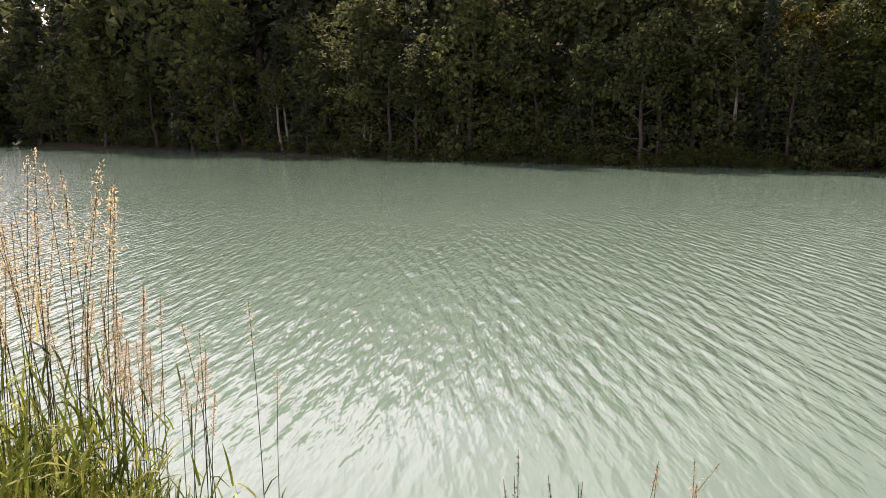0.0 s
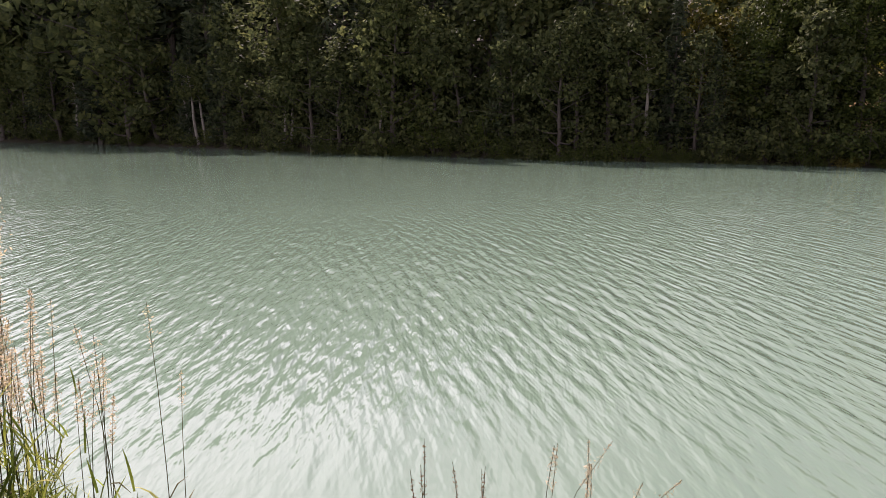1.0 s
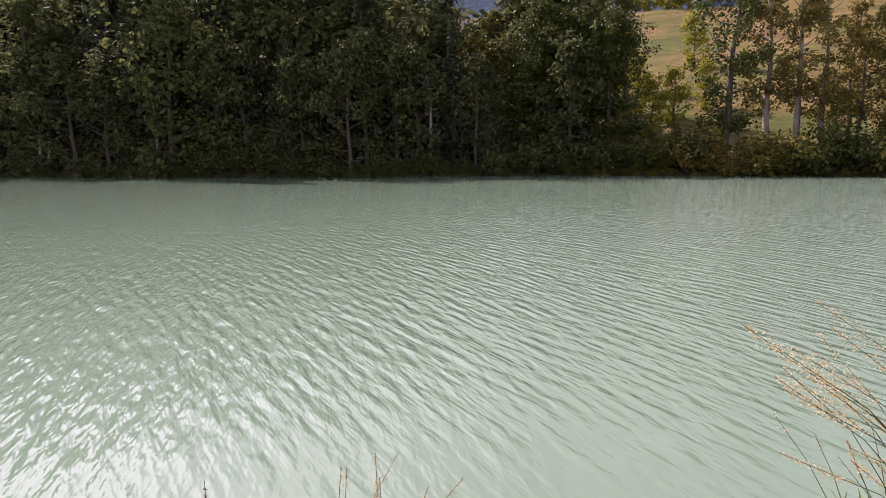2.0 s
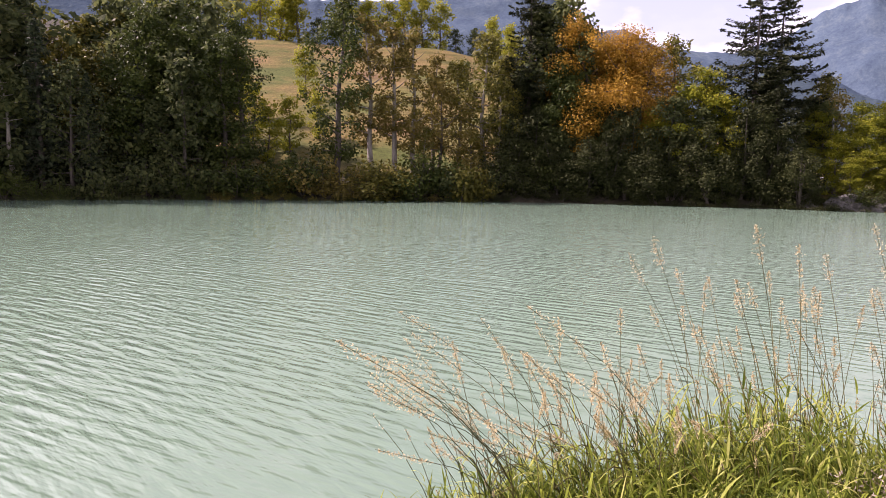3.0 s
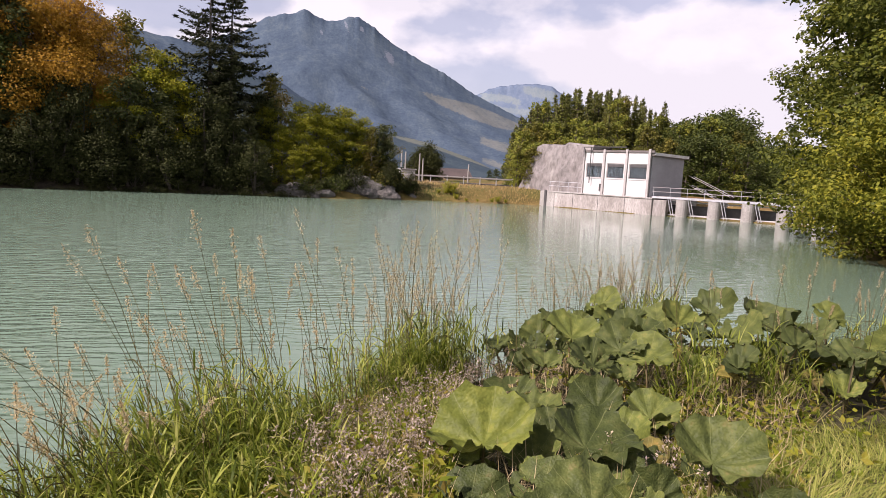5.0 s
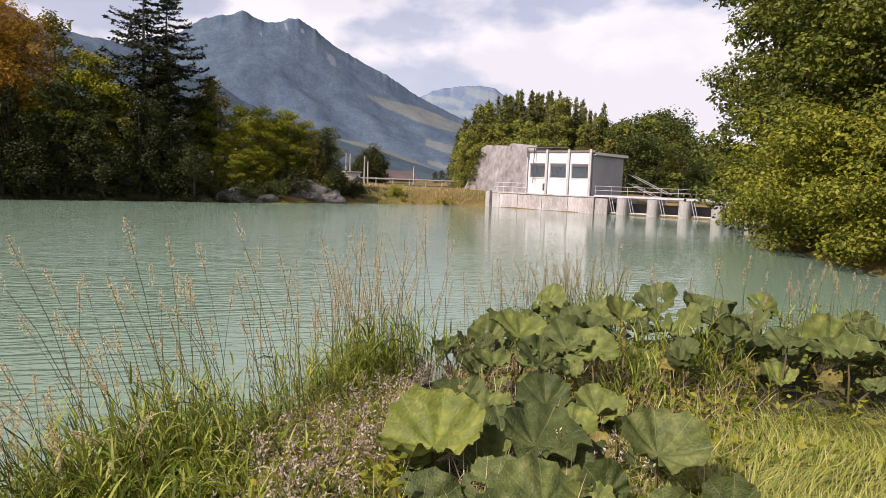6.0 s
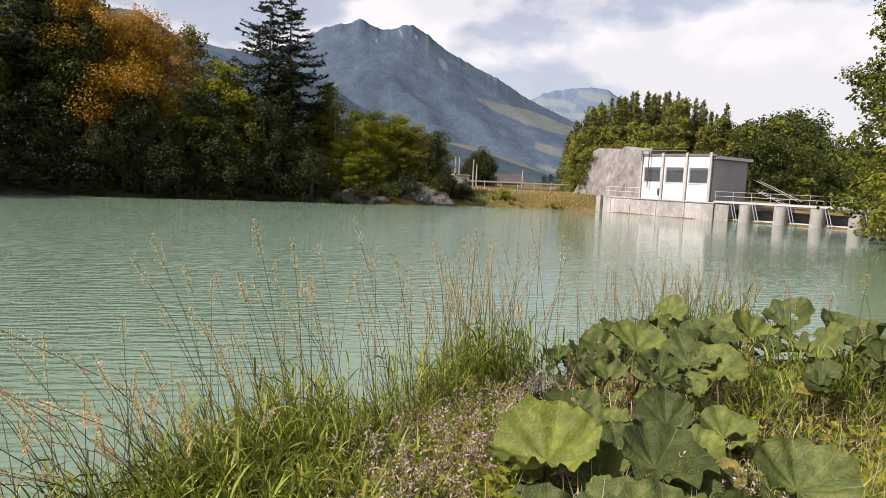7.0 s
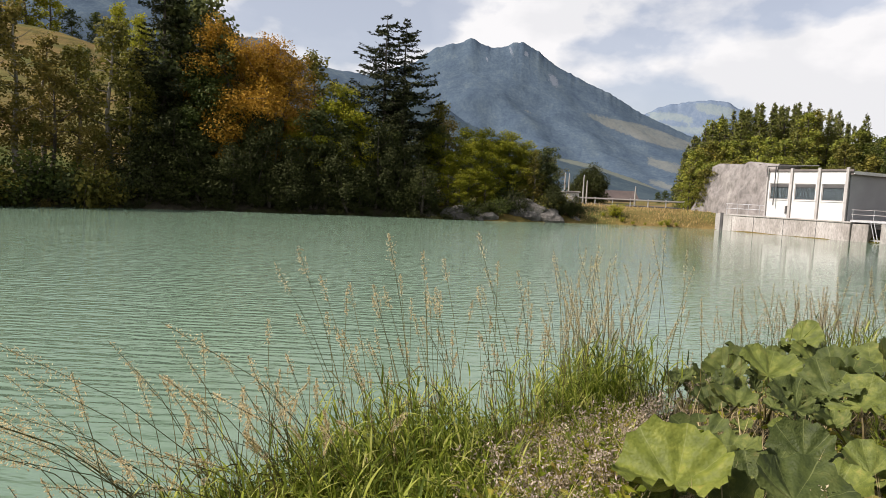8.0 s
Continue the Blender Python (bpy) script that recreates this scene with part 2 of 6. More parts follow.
def big_leaf_material(name, warm):
    """Large round leaves: dull green with pale veins that run out from the stalk, brown patches at the rim."""
    m, t, p, out = material(name)
    co = t.nodes.new("ShaderNodeTexCoord")
    info = t.nodes.new("ShaderNodeObjectInfo")
    n1 = node(t, "ShaderNodeTexNoise", Scale=5.0, Detail=5.0, Roughness=0.6)
    n2 = node(t, "ShaderNodeTexVoronoi", Scale=34.0)
    n2.feature = "SMOOTH_F1"
    t.links.new(co.outputs["Object"], n1.inputs["Vector"])
    t.links.new(co.outputs["Object"], n2.inputs["Vector"])
    r = ramp(t, [(0.30, (0.048, 0.062, 0.018)), (0.50, (0.078, 0.096, 0.024)), (0.62, (0.112, 0.128, 0.034)), (0.74, (0.17, 0.145, 0.05)), (0.82, (0.12, 0.075, 0.032))])
    t.links.new(n1.outputs["Fac"], r.inputs["Fac"])
    tone = ramp(t, [(0.0, (0.55 * warm, 0.60, 0.60)), (0.35, (0.82 * warm, 0.86, 0.90)), (0.7, (1.12 * warm, 1.12, 1.05)), (0.93, (1.3 * warm, 1.3, 1.0)), (1.0, (1.9 * warm, 1.7, 0.5))])
    t.links.new(info.outputs["Random"], tone.inputs["Fac"])
    mx = t.nodes.new("ShaderNodeMix")
    mx.data_type, mx.blend_type = "RGBA", "MULTIPLY"
    mx.inputs["Factor"].default_value = 1.0
    t.links.new(r.outputs["Color"], mx.inputs["A"])
    t.links.new(tone.outputs["Color"], mx.inputs["B"])
    # veins: thin rays round the leaf's own centre
    sep = t.nodes.new("ShaderNodeSeparateXYZ")
    t.links.new(co.outputs["Object"], sep.inputs["Vector"])
    an = t.nodes.new("ShaderNodeMath")
    an.operation = "ARCTAN2"
    t.links.new(sep.outputs["Y"], an.inputs[0])
    t.links.new(sep.outputs["X"], an.inputs[1])
    ml = t.nodes.new("ShaderNodeMath")
    ml.operation = "MULTIPLY"
    ml.inputs[1].default_value = 9.0 / (2 * math.pi)
    t.links.new(an.outputs[0], ml.inputs[0])
    fr = t.nodes.new("ShaderNodeMath")
    fr.operation = "PINGPONG"
    fr.inputs[1].default_value = 0.5
    t.links.new(ml.outputs[0], fr.inputs[0])
    vr = ramp(t, [(0.0, (0.5, 0.5, 0.5)), (0.022, (0, 0, 0))])
    t.links.new(fr.outputs[0], vr.inputs["Fac"])
    mv = t.nodes.new("ShaderNodeMix")
    mv.data_type = "RGBA"
    t.links.new(vr.outputs["Color"], mv.inputs["Factor"])
    t.links.new(mx.outputs["Result"], mv.inputs["A"])
    mv.inputs["B"].default_value = (0.20, 0.22, 0.085, 1)
    t.links.new(mv.outputs["Result"], p.inputs["Base Color"])
    p.inputs["Roughness"].default_value = 0.55
    p.inputs["Specular IOR Level"].default_value = 0.14
    bp = node(t, "ShaderNodeBump", Strength=0.6, Distance=0.008)
    t.links.new(n2.outputs["Distance"], bp.inputs["Height"])
    t.links.new(bp.outputs["Normal"], p.inputs["Normal"])
    tr = t.nodes.new("ShaderNodeBsdfTranslucent")
    t.links.new(mv.outputs["Result"], tr.inputs["Color"])
    ms = t.nodes.new("ShaderNodeMixShader")
    ms.inputs["Fac"].default_value = 0.16
    t.links.new(p.outputs["BSDF"], ms.inputs[1])
    t.links.new(tr.outputs["BSDF"], ms.inputs[2])
    t.links.new(ms.outputs["Shader"], out.inputs["Surface"])
    return m


M_BIGLEAF = big_leaf_material("butterbur_leaf", 1.0)
M_BIGLEAFBROWN = big_leaf_material("withered_butterbur_leaf", 1.45)
M_WEED = foliage("weed_leaf", [(0.05, 0.075, 0.010), (0.12, 0.16, 0.014), (0.24, 0.25, 0.03), (0.20, 0.14, 0.05)], 0.45, 0.5, grain=9.0, single=0.8)


def ground_material():
    """Earth and short grass near, dry meadow on the hill, forest litter between the trees."""
    m, t, p, out = material("ground_cover")
    co = t.nodes.new("ShaderNodeTexCoord")
    n1 = node(t, "ShaderNodeTexNoise", Scale=0.09, Detail=7.0, Roughness=0.62)
    n2 = node(t, "ShaderNodeTexNoise", Scale=2.2, Detail=8.0, Roughness=0.7)
    mp = node(t, "ShaderNodeMapping")
    mp.inputs["Scale"].default_value = (0.25, 0.25, 3.0)
    n3 = node(t, "ShaderNodeTexNoise", Scale=0.5, Detail=5.0, Roughness=0.6)
    t.links.new(co.outputs["Object"], n1.inputs["Vector"])
    t.links.new(co.outputs["Object"], n2.inputs["Vector"])
    t.links.new(co.outputs["Object"], mp.inputs["Vector"])
    t.links.new(mp.outputs["Vector"], n3.inputs["Vector"])
    r1 = ramp(t, [(0.36, (0.070, 0.084, 0.020)), (0.48, (0.120, 0.100, 0.030)), (0.60, (0.170, 0.118, 0.045)), (0.72, (0.14, 0.085, 0.042))])
    t.links.new(n1.outputs["Fac"], r1.inputs["Fac"])
    r2 = ramp(t, [(0.3, (0.55, 0.55, 0.55)), (0.7, (1.25, 1.25, 1.25))])
    t.links.new(n2.outputs["Fac"], r2.inputs["Fac"])
    r3 = ramp(t, [(0.35, (0.75, 0.78, 0.7)), (0.65, (1.2, 1.15, 1.1))])
    t.links.new(n3.outputs["Fac"], r3.inputs["Fac"])
    last = r1.outputs["Color"]
    for r in (r2, r3):
        mx = t.nodes.new("ShaderNodeMix")
        mx.data_type, mx.blend_type = "RGBA", "MULTIPLY"
        mx.inputs["Factor"].default_value = 1.0
        t.links.new(last, mx.inputs["A"])
        t.links.new(r.outputs["Color"], mx.inputs["B"])
        last = mx.outputs["Result"]
    # dark leaf litter under the wood on the far bank, and bank shade put into the earth colour along its waterline
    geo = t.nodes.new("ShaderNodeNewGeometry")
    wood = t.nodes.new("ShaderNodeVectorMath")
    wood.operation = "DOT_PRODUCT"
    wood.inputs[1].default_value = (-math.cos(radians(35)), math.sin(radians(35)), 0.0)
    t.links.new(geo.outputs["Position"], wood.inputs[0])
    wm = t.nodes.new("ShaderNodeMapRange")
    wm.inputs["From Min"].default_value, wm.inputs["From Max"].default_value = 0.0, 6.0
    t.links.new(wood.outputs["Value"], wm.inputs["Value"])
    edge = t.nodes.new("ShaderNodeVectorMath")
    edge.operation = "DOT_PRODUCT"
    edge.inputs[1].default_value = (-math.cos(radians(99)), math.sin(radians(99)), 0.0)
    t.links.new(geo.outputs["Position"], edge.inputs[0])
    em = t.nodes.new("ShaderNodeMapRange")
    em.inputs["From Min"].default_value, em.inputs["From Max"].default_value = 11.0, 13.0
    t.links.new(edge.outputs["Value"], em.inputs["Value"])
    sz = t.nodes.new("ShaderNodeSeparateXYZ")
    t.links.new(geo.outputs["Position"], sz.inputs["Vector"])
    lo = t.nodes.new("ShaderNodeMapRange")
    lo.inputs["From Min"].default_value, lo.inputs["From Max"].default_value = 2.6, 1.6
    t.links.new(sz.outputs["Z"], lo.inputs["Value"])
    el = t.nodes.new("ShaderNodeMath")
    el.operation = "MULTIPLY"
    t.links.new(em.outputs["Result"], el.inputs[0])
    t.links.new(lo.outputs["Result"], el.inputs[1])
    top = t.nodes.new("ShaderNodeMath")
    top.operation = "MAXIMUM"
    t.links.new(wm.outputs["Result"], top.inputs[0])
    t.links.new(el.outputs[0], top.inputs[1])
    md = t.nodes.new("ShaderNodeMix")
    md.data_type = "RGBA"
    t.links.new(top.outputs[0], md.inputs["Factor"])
    # dark humus on the near bank, with leaf shade put into its colour
    soil = t.nodes.new("ShaderNodeVectorMath")
    soil.operation = "DISTANCE"
    soil.inputs[1].default_value = (3.0, -2.0, 1.0)
    t.links.new(geo.outputs["Position"], soil.inputs[0])
    sm = t.nodes.new("ShaderNodeMapRange")
    sm.inputs["From Min"].default_value, sm.inputs["From Max"].default_value = 16.0, 11.0
    t.links.new(soil.outputs["Value"], sm.inputs["Value"])
    humus_shade = ramp(t, [(0.32, (0.020, 0.019, 0.010)), (0.55, (0.045, 0.042, 0.020)), (0.72, (0.10, 0.085, 0.045))])
    t.links.new(n2.outputs["Fac"], humus_shade.inputs["Fac"])
    mh = t.nodes.new("ShaderNodeMix")
    mh.data_type = "RGBA"
    t.links.new(sm.outputs["Result"], mh.inputs["Factor"])
    t.links.new(last, mh.inputs["A"])
    t.links.new(humus_shade.outputs["Color"], mh.inputs["B"])
    last = mh.outputs["Result"]
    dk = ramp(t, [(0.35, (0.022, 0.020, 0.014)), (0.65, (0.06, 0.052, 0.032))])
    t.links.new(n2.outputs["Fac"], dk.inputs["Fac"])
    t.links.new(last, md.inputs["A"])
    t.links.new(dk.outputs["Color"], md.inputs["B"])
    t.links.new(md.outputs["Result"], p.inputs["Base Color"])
    p.inputs["Roughness"].default_value = 0.95
    p.inputs["Specular IOR Level"].default_value = 0.1
    bp = node(t, "ShaderNodeBump", Strength=0.8, Distance=0.08)
    t.links.new(n2.outputs["Fac"], bp.inputs["Height"])
    t.links.new(bp.outputs["Normal"], p.inputs["Normal"])
    return m


M_GROUND = ground_material()


def water_material():
    """Milky green mountain water: a dull body colour under a clear skin with small wind waves of three directions."""
    m, t, p, out = material("lake_water")
    co = t.nodes.new("ShaderNodeTexCoord")
    heights = []
    # crests run nearly along y: each set has its turn, the length of a wave, the length of a crest, and its strength
    for angle, wave, crest, gain, regular in ((-4, 0.21, 1.7, 0.13, True), (9, 0.31, 2.0, 0.14, True), (4, 0.135, 0.80, 1.0, False), (-14, 0.11, 0.5, 0.6, False), (11, 0.22, 1.1, 0.5, False), (20, 0.05, 0.09, 0.05, False), (2, 0.44, 2.6, -1.3, None), (-9, 0.30, 1.5, -0.7, None)):
        mp = node(t, "ShaderNodeMapping")
        mp.vector_type = "TEXTURE"
        mp.inputs["Rotation"].default_value = (0, 0, radians(angle))
        mp.inputs["Scale"].default_value = (wave, crest, 1.0)
        if regular:
            n = node(t, "ShaderNodeTexWave", Scale=0.314, Distortion=7.0, Detail=2.5)
            n.inputs["Detail Scale"].default_value = 0.9
            n.inputs["Detail Roughness"].default_value = 0.55
        else:
            n = node(t, "ShaderNodeTexNoise", Scale=1.0, Detail=2.2, Roughness=0.5)
        t.links.new(co.outputs["Object"], mp.inputs["Vector"])
        t.links.new(mp.outputs["Vector"], n.inputs["Vector"])
        k = t.nodes.new("ShaderNodeMath")
        k.operation = "MULTIPLY"
        k.inputs[1].default_value = gain
        top = n.outputs["Fac"]
        if regular is None:
            # sharp crests where the noise passes its middle
            off = t.nodes.new("ShaderNodeMath")
            off.operation = "SUBTRACT"
            off.inputs[1].default_value = 0.5
            fold = t.nodes.new("ShaderNodeMath")
            fold.operation = "ABSOLUTE"
            t.links.new(top, off.inputs[0])
            t.links.new(off.outputs[0], fold.inputs[0])
            top = fold.outputs[0]
        t.links.new(top, k.inputs[0])
        heights.append(k.outputs[0])
    last = heights[0]
    for h in heights[1:]:
        ad = t.nodes.new("ShaderNodeMath")
        t.links.new(last, ad.inputs[0])
        t.links.new(h, ad.inputs[1])
        last = ad.outputs[0]
    # the wind drops towards the weir: smoother water there
    sep = t.nodes.new("ShaderNodeSeparateXYZ")
    t.links.new(co.outputs["Object"], sep.inputs["Vector"])
    lee = t.nodes.new("ShaderNodeMapRange")
    lee.inputs["From Min"].default_value, lee.inputs["From Max"].default_value = -22.0, 3.0
    lee.inputs["To Min"].default_value, lee.inputs["To Max"].default_value = 0.25, 1.0
    t.links.new(sep.outputs["Y"], lee.inputs["Value"])
    gust = node(t, "ShaderNodeTexNoise", Scale=0.06, Detail=3.0)
    t.links.new(co.outputs["Object"], gust.inputs["Vector"])
    gr = t.nodes.new("ShaderNodeMapRange")
    gr.inputs["From Min"].default_value, gr.inputs["From Max"].default_value = 0.3, 0.7
    gr.inputs["To Min"].default_value, gr.inputs["To Max"].default_value = 0.6, 1.15
    t.links.new(gust.outputs["Fac"], gr.inputs["Value"])
    both = t.nodes.new("ShaderNodeMath")
    both.operation = "MULTIPLY"
    t.links.new(lee.outputs["Result"], both.inputs[0])
    t.links.new(gr.outputs["Result"], both.inputs[1])
    # and close under the near bank
    off = t.nodes.new("ShaderNodeMath")
    off.operation = "MULTIPLY_ADD"
    off.inputs[1].default_value = 0.45
    span = t.nodes.new("ShaderNodeMath")
    span.operation = "ABSOLUTE"
    t.links.new(sep.outputs["X"], span.inputs[0])
    t.links.new(span.outputs[0], off.inputs[0])
    t.links.new(sep.outputs["Y"], off.inputs[2])
    calm = t.nodes.new("ShaderNodeMapRange")
    calm.inputs["From Min"].default_value, calm.inputs["From Max"].default_value = 4.4, 8.2
    calm.inputs["To Min"].default_value, calm.inputs["To Max"].default_value = 0.28, 1.0
    t.links.new(off.outputs[0], calm.inputs["Value"])
    quiet = t.nodes.new("ShaderNodeMath")
    quiet.operation = "MULTIPLY"
    t.links.new(both.outputs[0], quiet.inputs[0])
    t.links.new(calm.outputs["Result"], quiet.inputs[1])
    bp = node(t, "ShaderNodeBump", Distance=WAVE)
    t.links.new(quiet.outputs[0], bp.inputs["Strength"])
    t.links.new(last, bp.inputs["Height"])
    t.links.new(bp.outputs["Normal"], p.inputs["Normal"])
    silt = node(t, "ShaderNodeTexNoise", Scale=0.04, Detail=4.0)
    t.links.new(co.outputs["Object"], silt.inputs["Vector"])
    r = ramp(t, [(0.3, (0.114, 0.175, 0.117)), (0.7, (0.137, 0.204, 0.138))])
    t.links.new(silt.outputs["Fac"], r.inputs["Fac"])
    t.links.new(r.outputs["Color"], p.inputs["Base Color"])
    p.inputs["Roughness"].default_value = 0.035
    p.inputs["IOR"].default_value = 1.333
    return m


WAVE = 0.062
M_WATER = water_material()


def mountain_material(name, woods, meadows, rock, tree):
    """A far slope with the haze of much air put into its colours: close woods, pastures where the mesh's "open" mask
    says so, bare rock where "rock" does.
    """
    m, t, p, out = material(name)
    co = t.nodes.new("ShaderNodeTexCoord")
    mp = node(t, "ShaderNodeMapping")
    mp.inputs["Scale"].default_value = (1.0, 1.0, 0.45)
    t.links.new(co.outputs["Object"], mp.inputs["Vector"])
    broad = node(t, "ShaderNodeTexNoise", Scale=0.022, Detail=6.0, Roughness=0.68)
    fine = node(t, "ShaderNodeTexNoise", Scale=1.0 / tree, Detail=3.0, Roughness=0.65)
    for n in (broad, fine):
        t.links.new(mp.outputs["Vector"], n.inputs["Vector"])
    mixed = t.nodes.new("ShaderNodeMath")
    mixed.operation = "MULTIPLY_ADD"
    mixed.inputs[1].default_value = 0.55
    t.links.new(broad.outputs["Fac"], mixed.inputs[0])
    half = t.nodes.new("ShaderNodeMath")
    half.operation = "MULTIPLY"
    half.inputs[1].default_value = 0.45
    t.links.new(fine.outputs["Fac"], half.inputs[0])
    t.links.new(half.outputs[0], mixed.inputs[2])
    wood = ramp(t, [(0.36 + 0.28 * i / (len(woods) - 1), c) for i, c in enumerate(woods)])
    grass = ramp(t, [(0.36 + 0.28 * i / (len(meadows) - 1), c) for i, c in enumerate(meadows)])
    last = wood.outputs["Color"]
    t.links.new(mixed.outputs[0], wood.inputs["Fac"])
    t.links.new(mixed.outputs[0], grass.inputs["Fac"])
    for mask, colour in (("open", grass.outputs["Color"]), ("rock", None)):
        at_ = t.nodes.new("ShaderNodeAttribute")
        at_.attribute_name = mask
        # ragged borders, with single trees standing out into the grass
        rag = t.nodes.new("ShaderNodeMath")
        rag.operation = "MULTIPLY_ADD"
        rag.inputs[1].default_value = -1.5
        t.links.new(fine.outputs["Fac"], rag.inputs[0])
        t.links.new(at_.outputs["Fac"], rag.inputs[2])
        edge = t.nodes.new("ShaderNodeMapRange")
        edge.inputs["From Min"].default_value, edge.inputs["From Max"].default_value = -0.32, -0.18
        t.links.new(rag.outputs[0], edge.inputs["Value"])
        mx = t.nodes.new("ShaderNodeMix")
        mx.data_type = "RGBA"
        t.links.new(edge.outputs["Result"], mx.inputs["Factor"])
        t.links.new(last, mx.inputs["A"])
        if colour:
            t.links.new(colour, mx.inputs["B"])
        else:
            mx.inputs["B"].default_value = (*rock, 1)
        last = mx.outputs["Result"]
    t.links.new(last, p.inputs["Base Color"])
    p.inputs["Roughness"].default_value = 1.0
    p.inputs["Specular IOR Level"].default_value = 0.0
    bp = node(t, "ShaderNodeBump", Strength=0.4, Distance=tree * 0.5)
    t.links.new(fine.outputs["Fac"], bp.inputs["Height"])
    t.links.new(bp.outputs["Normal"], p.inputs["Normal"])
    return m


# blue haze of distance put into the wood, pasture and rock colours
M_MOUNTAIN = mountain_material("hazed_wooded_slope", [(0.044, 0.064, 0.090), (0.060, 0.086, 0.112), (0.086, 0.114, 0.130)], [(0.085, 0.105, 0.110), (0.120, 0.132, 0.125), (0.145, 0.150, 0.138)], (0.13, 0.15, 0.175), 7.0)
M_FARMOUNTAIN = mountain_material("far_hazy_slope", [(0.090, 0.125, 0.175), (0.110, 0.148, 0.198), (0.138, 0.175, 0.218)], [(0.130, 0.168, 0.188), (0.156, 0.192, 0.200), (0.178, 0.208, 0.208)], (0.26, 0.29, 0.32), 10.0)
M_LOWSLOPE = mountain_material("hazed_lower_slope", [(0.034, 0.052, 0.066), (0.046, 0.066, 0.078), (0.064, 0.086, 0.090)], [(0.085, 0.105, 0.092), (0.115, 0.128, 0.108), (0.14, 0.145, 0.12)], (0.18, 0.19, 0.20), 3.6)


def glass_material():
    m, t, p, out = material("window_glass")
    p.inputs["Base Color"].default_value = (0.45, 0.52, 0.55, 1)
    p.inputs["Roughness"].default_value = 0.05
    p.inputs["Transmission Weight"].default_value = 0.9
    p.inputs["IOR"].default_value = 1.45
    return m


M_GLASS = glass_material()
M_LEAFNEAR = foliage("leaf_fresh_green", [(0.028, 0.042, 0.009), (0.078, 0.098, 0.015), (0.19, 0.19, 0.028)], 0.3)
M_LEAFNEARY = foliage("leaf_fresh_yellow", [(0.050, 0.068, 0.010), (0.14, 0.155, 0.018), (0.28, 0.255, 0.028)], 0.3)
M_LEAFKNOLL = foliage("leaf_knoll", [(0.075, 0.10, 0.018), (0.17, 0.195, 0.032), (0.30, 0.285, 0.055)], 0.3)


# ------------------------------------------------------------------ mesh helpers


def mesh_from(name, verts, faces, mat, smooth=False):
    """A mesh from vertex and face arrays; the faces all have the same number of corners."""
    verts, faces = np.asarray(verts, dtype=np.float32), np.asarray(faces, dtype=np.int32)
    me = bpy.data.meshes.new(name)
    n, k = faces.shape
    me.vertices.add(len(verts))
    me.vertices.foreach_set("co", verts.ravel())
    me.loops.add(n * k)
    me.loops.foreach_set("vertex_index", faces.ravel())
    me.polygons.add(n)
    me.polygons.foreach_set("loop_start", np.arange(0, n * k, k, dtype=np.int32))
    me.polygons.foreach_set("use_smooth", np.full(n, smooth))
    me.materials.append(mat)
    me.update(calc_edges=True)
    return me


class Shape:
    """Collects pieces with four-cornered faces (a triangle repeats a corner) into one mesh."""

    def __init__(self):
        self.v, self.f, self.n = [], [], 0

    def add(self, verts, faces):
        verts = np.asarray(verts, dtype=np.float64)
        self.v.append(verts)
        self.f.append(np.asarray(faces, dtype=np.int64) + self.n)
        self.n += len(verts)

    def tube(self, points, radii, sides=6):
        points = np.asarray(points, dtype=np.float64)
        k = len(points)
        d = np.gradient(points, axis=0)
        d /= np.linalg.norm(d, axis=1, keepdims=True) + 1e-9
        ref = np.where(np.abs(d[:, 2:3]) > 0.9, [[1.0, 0, 0]], [[0, 0, 1.0]])
        a = np.cross(d, ref)
        a /= np.linalg.norm(a, axis=1, keepdims=True) + 1e-9
        b = np.cross(d, a)
        th = np.arange(sides) * 2 * math.pi / sides
        ring = a[:, None] * np.cos(th)[None, :, None] + b[:, None] * np.sin(th)[None, :, None]
        v = points[:, None] + ring * np.asarray(radii)[:, None, None]
        i, j = np.meshgrid(np.arange(k - 1), np.arange(sides), indexing="ij")
        j2 = (j + 1) % sides
        f = np.stack([i * sides + j, i * sides + j2, (i + 1) * sides + j2, (i + 1) * sides + j], -1).reshape(-1, 4)
        self.add(v.reshape(-1, 3), f)

    def box(self, x0, y0, z0, x1, y1, z1, bevel=0.0):
        v = np.array([(x, y, z) for z in (z0, z1) for y in (y0, y1) for x in (x0, x1)], dtype=float)
        self.add(v, [(0, 2, 3, 1), (4, 5, 7, 6), (0, 1, 5, 4), (2, 6, 7, 3), (0, 4, 6, 2), (1, 3, 7, 5)])

    def mesh(self, name, mat, smooth=False):
        return mesh_from(name, np.concatenate(self.v), np.concatenate(self.f), mat, smooth)


def thing(name, m, label, category, group="", kind=""):
    """An empty at a thing's base, for its parts."""
    ob = new(name)
    ob.empty_display_size = 0.2
    ob.matrix_world = m
    return tagged(ob, label, category, group, kind)


def part(name, shape, mat, parent, label="", smooth=False, bevel=0.0):
    """Links a shape as one mesh under a thing or a part."""
    ob = new(name, shape.mesh(name, mat, smooth) if isinstance(shape, Shape) else shape)
    ob.parent = parent
    if bevel:
        md = ob.modifiers.new("bevel", "BEVEL")
        md.width, md.segments = bevel, 1
    return tagged(ob, label) if label else ob


def block(name, parent, mat, x0, y0, z0, x1, y1, z1, label="", bevel=0.0):
    s = Shape()
    s.box(x0, y0, z0, x1, y1, z1)
    return part(name, s, mat, parent, label, bevel=bevel)


def polar(bearing, dist):
    a = radians(bearing)
    return dist * math.sin(a), dist * math.cos(a)


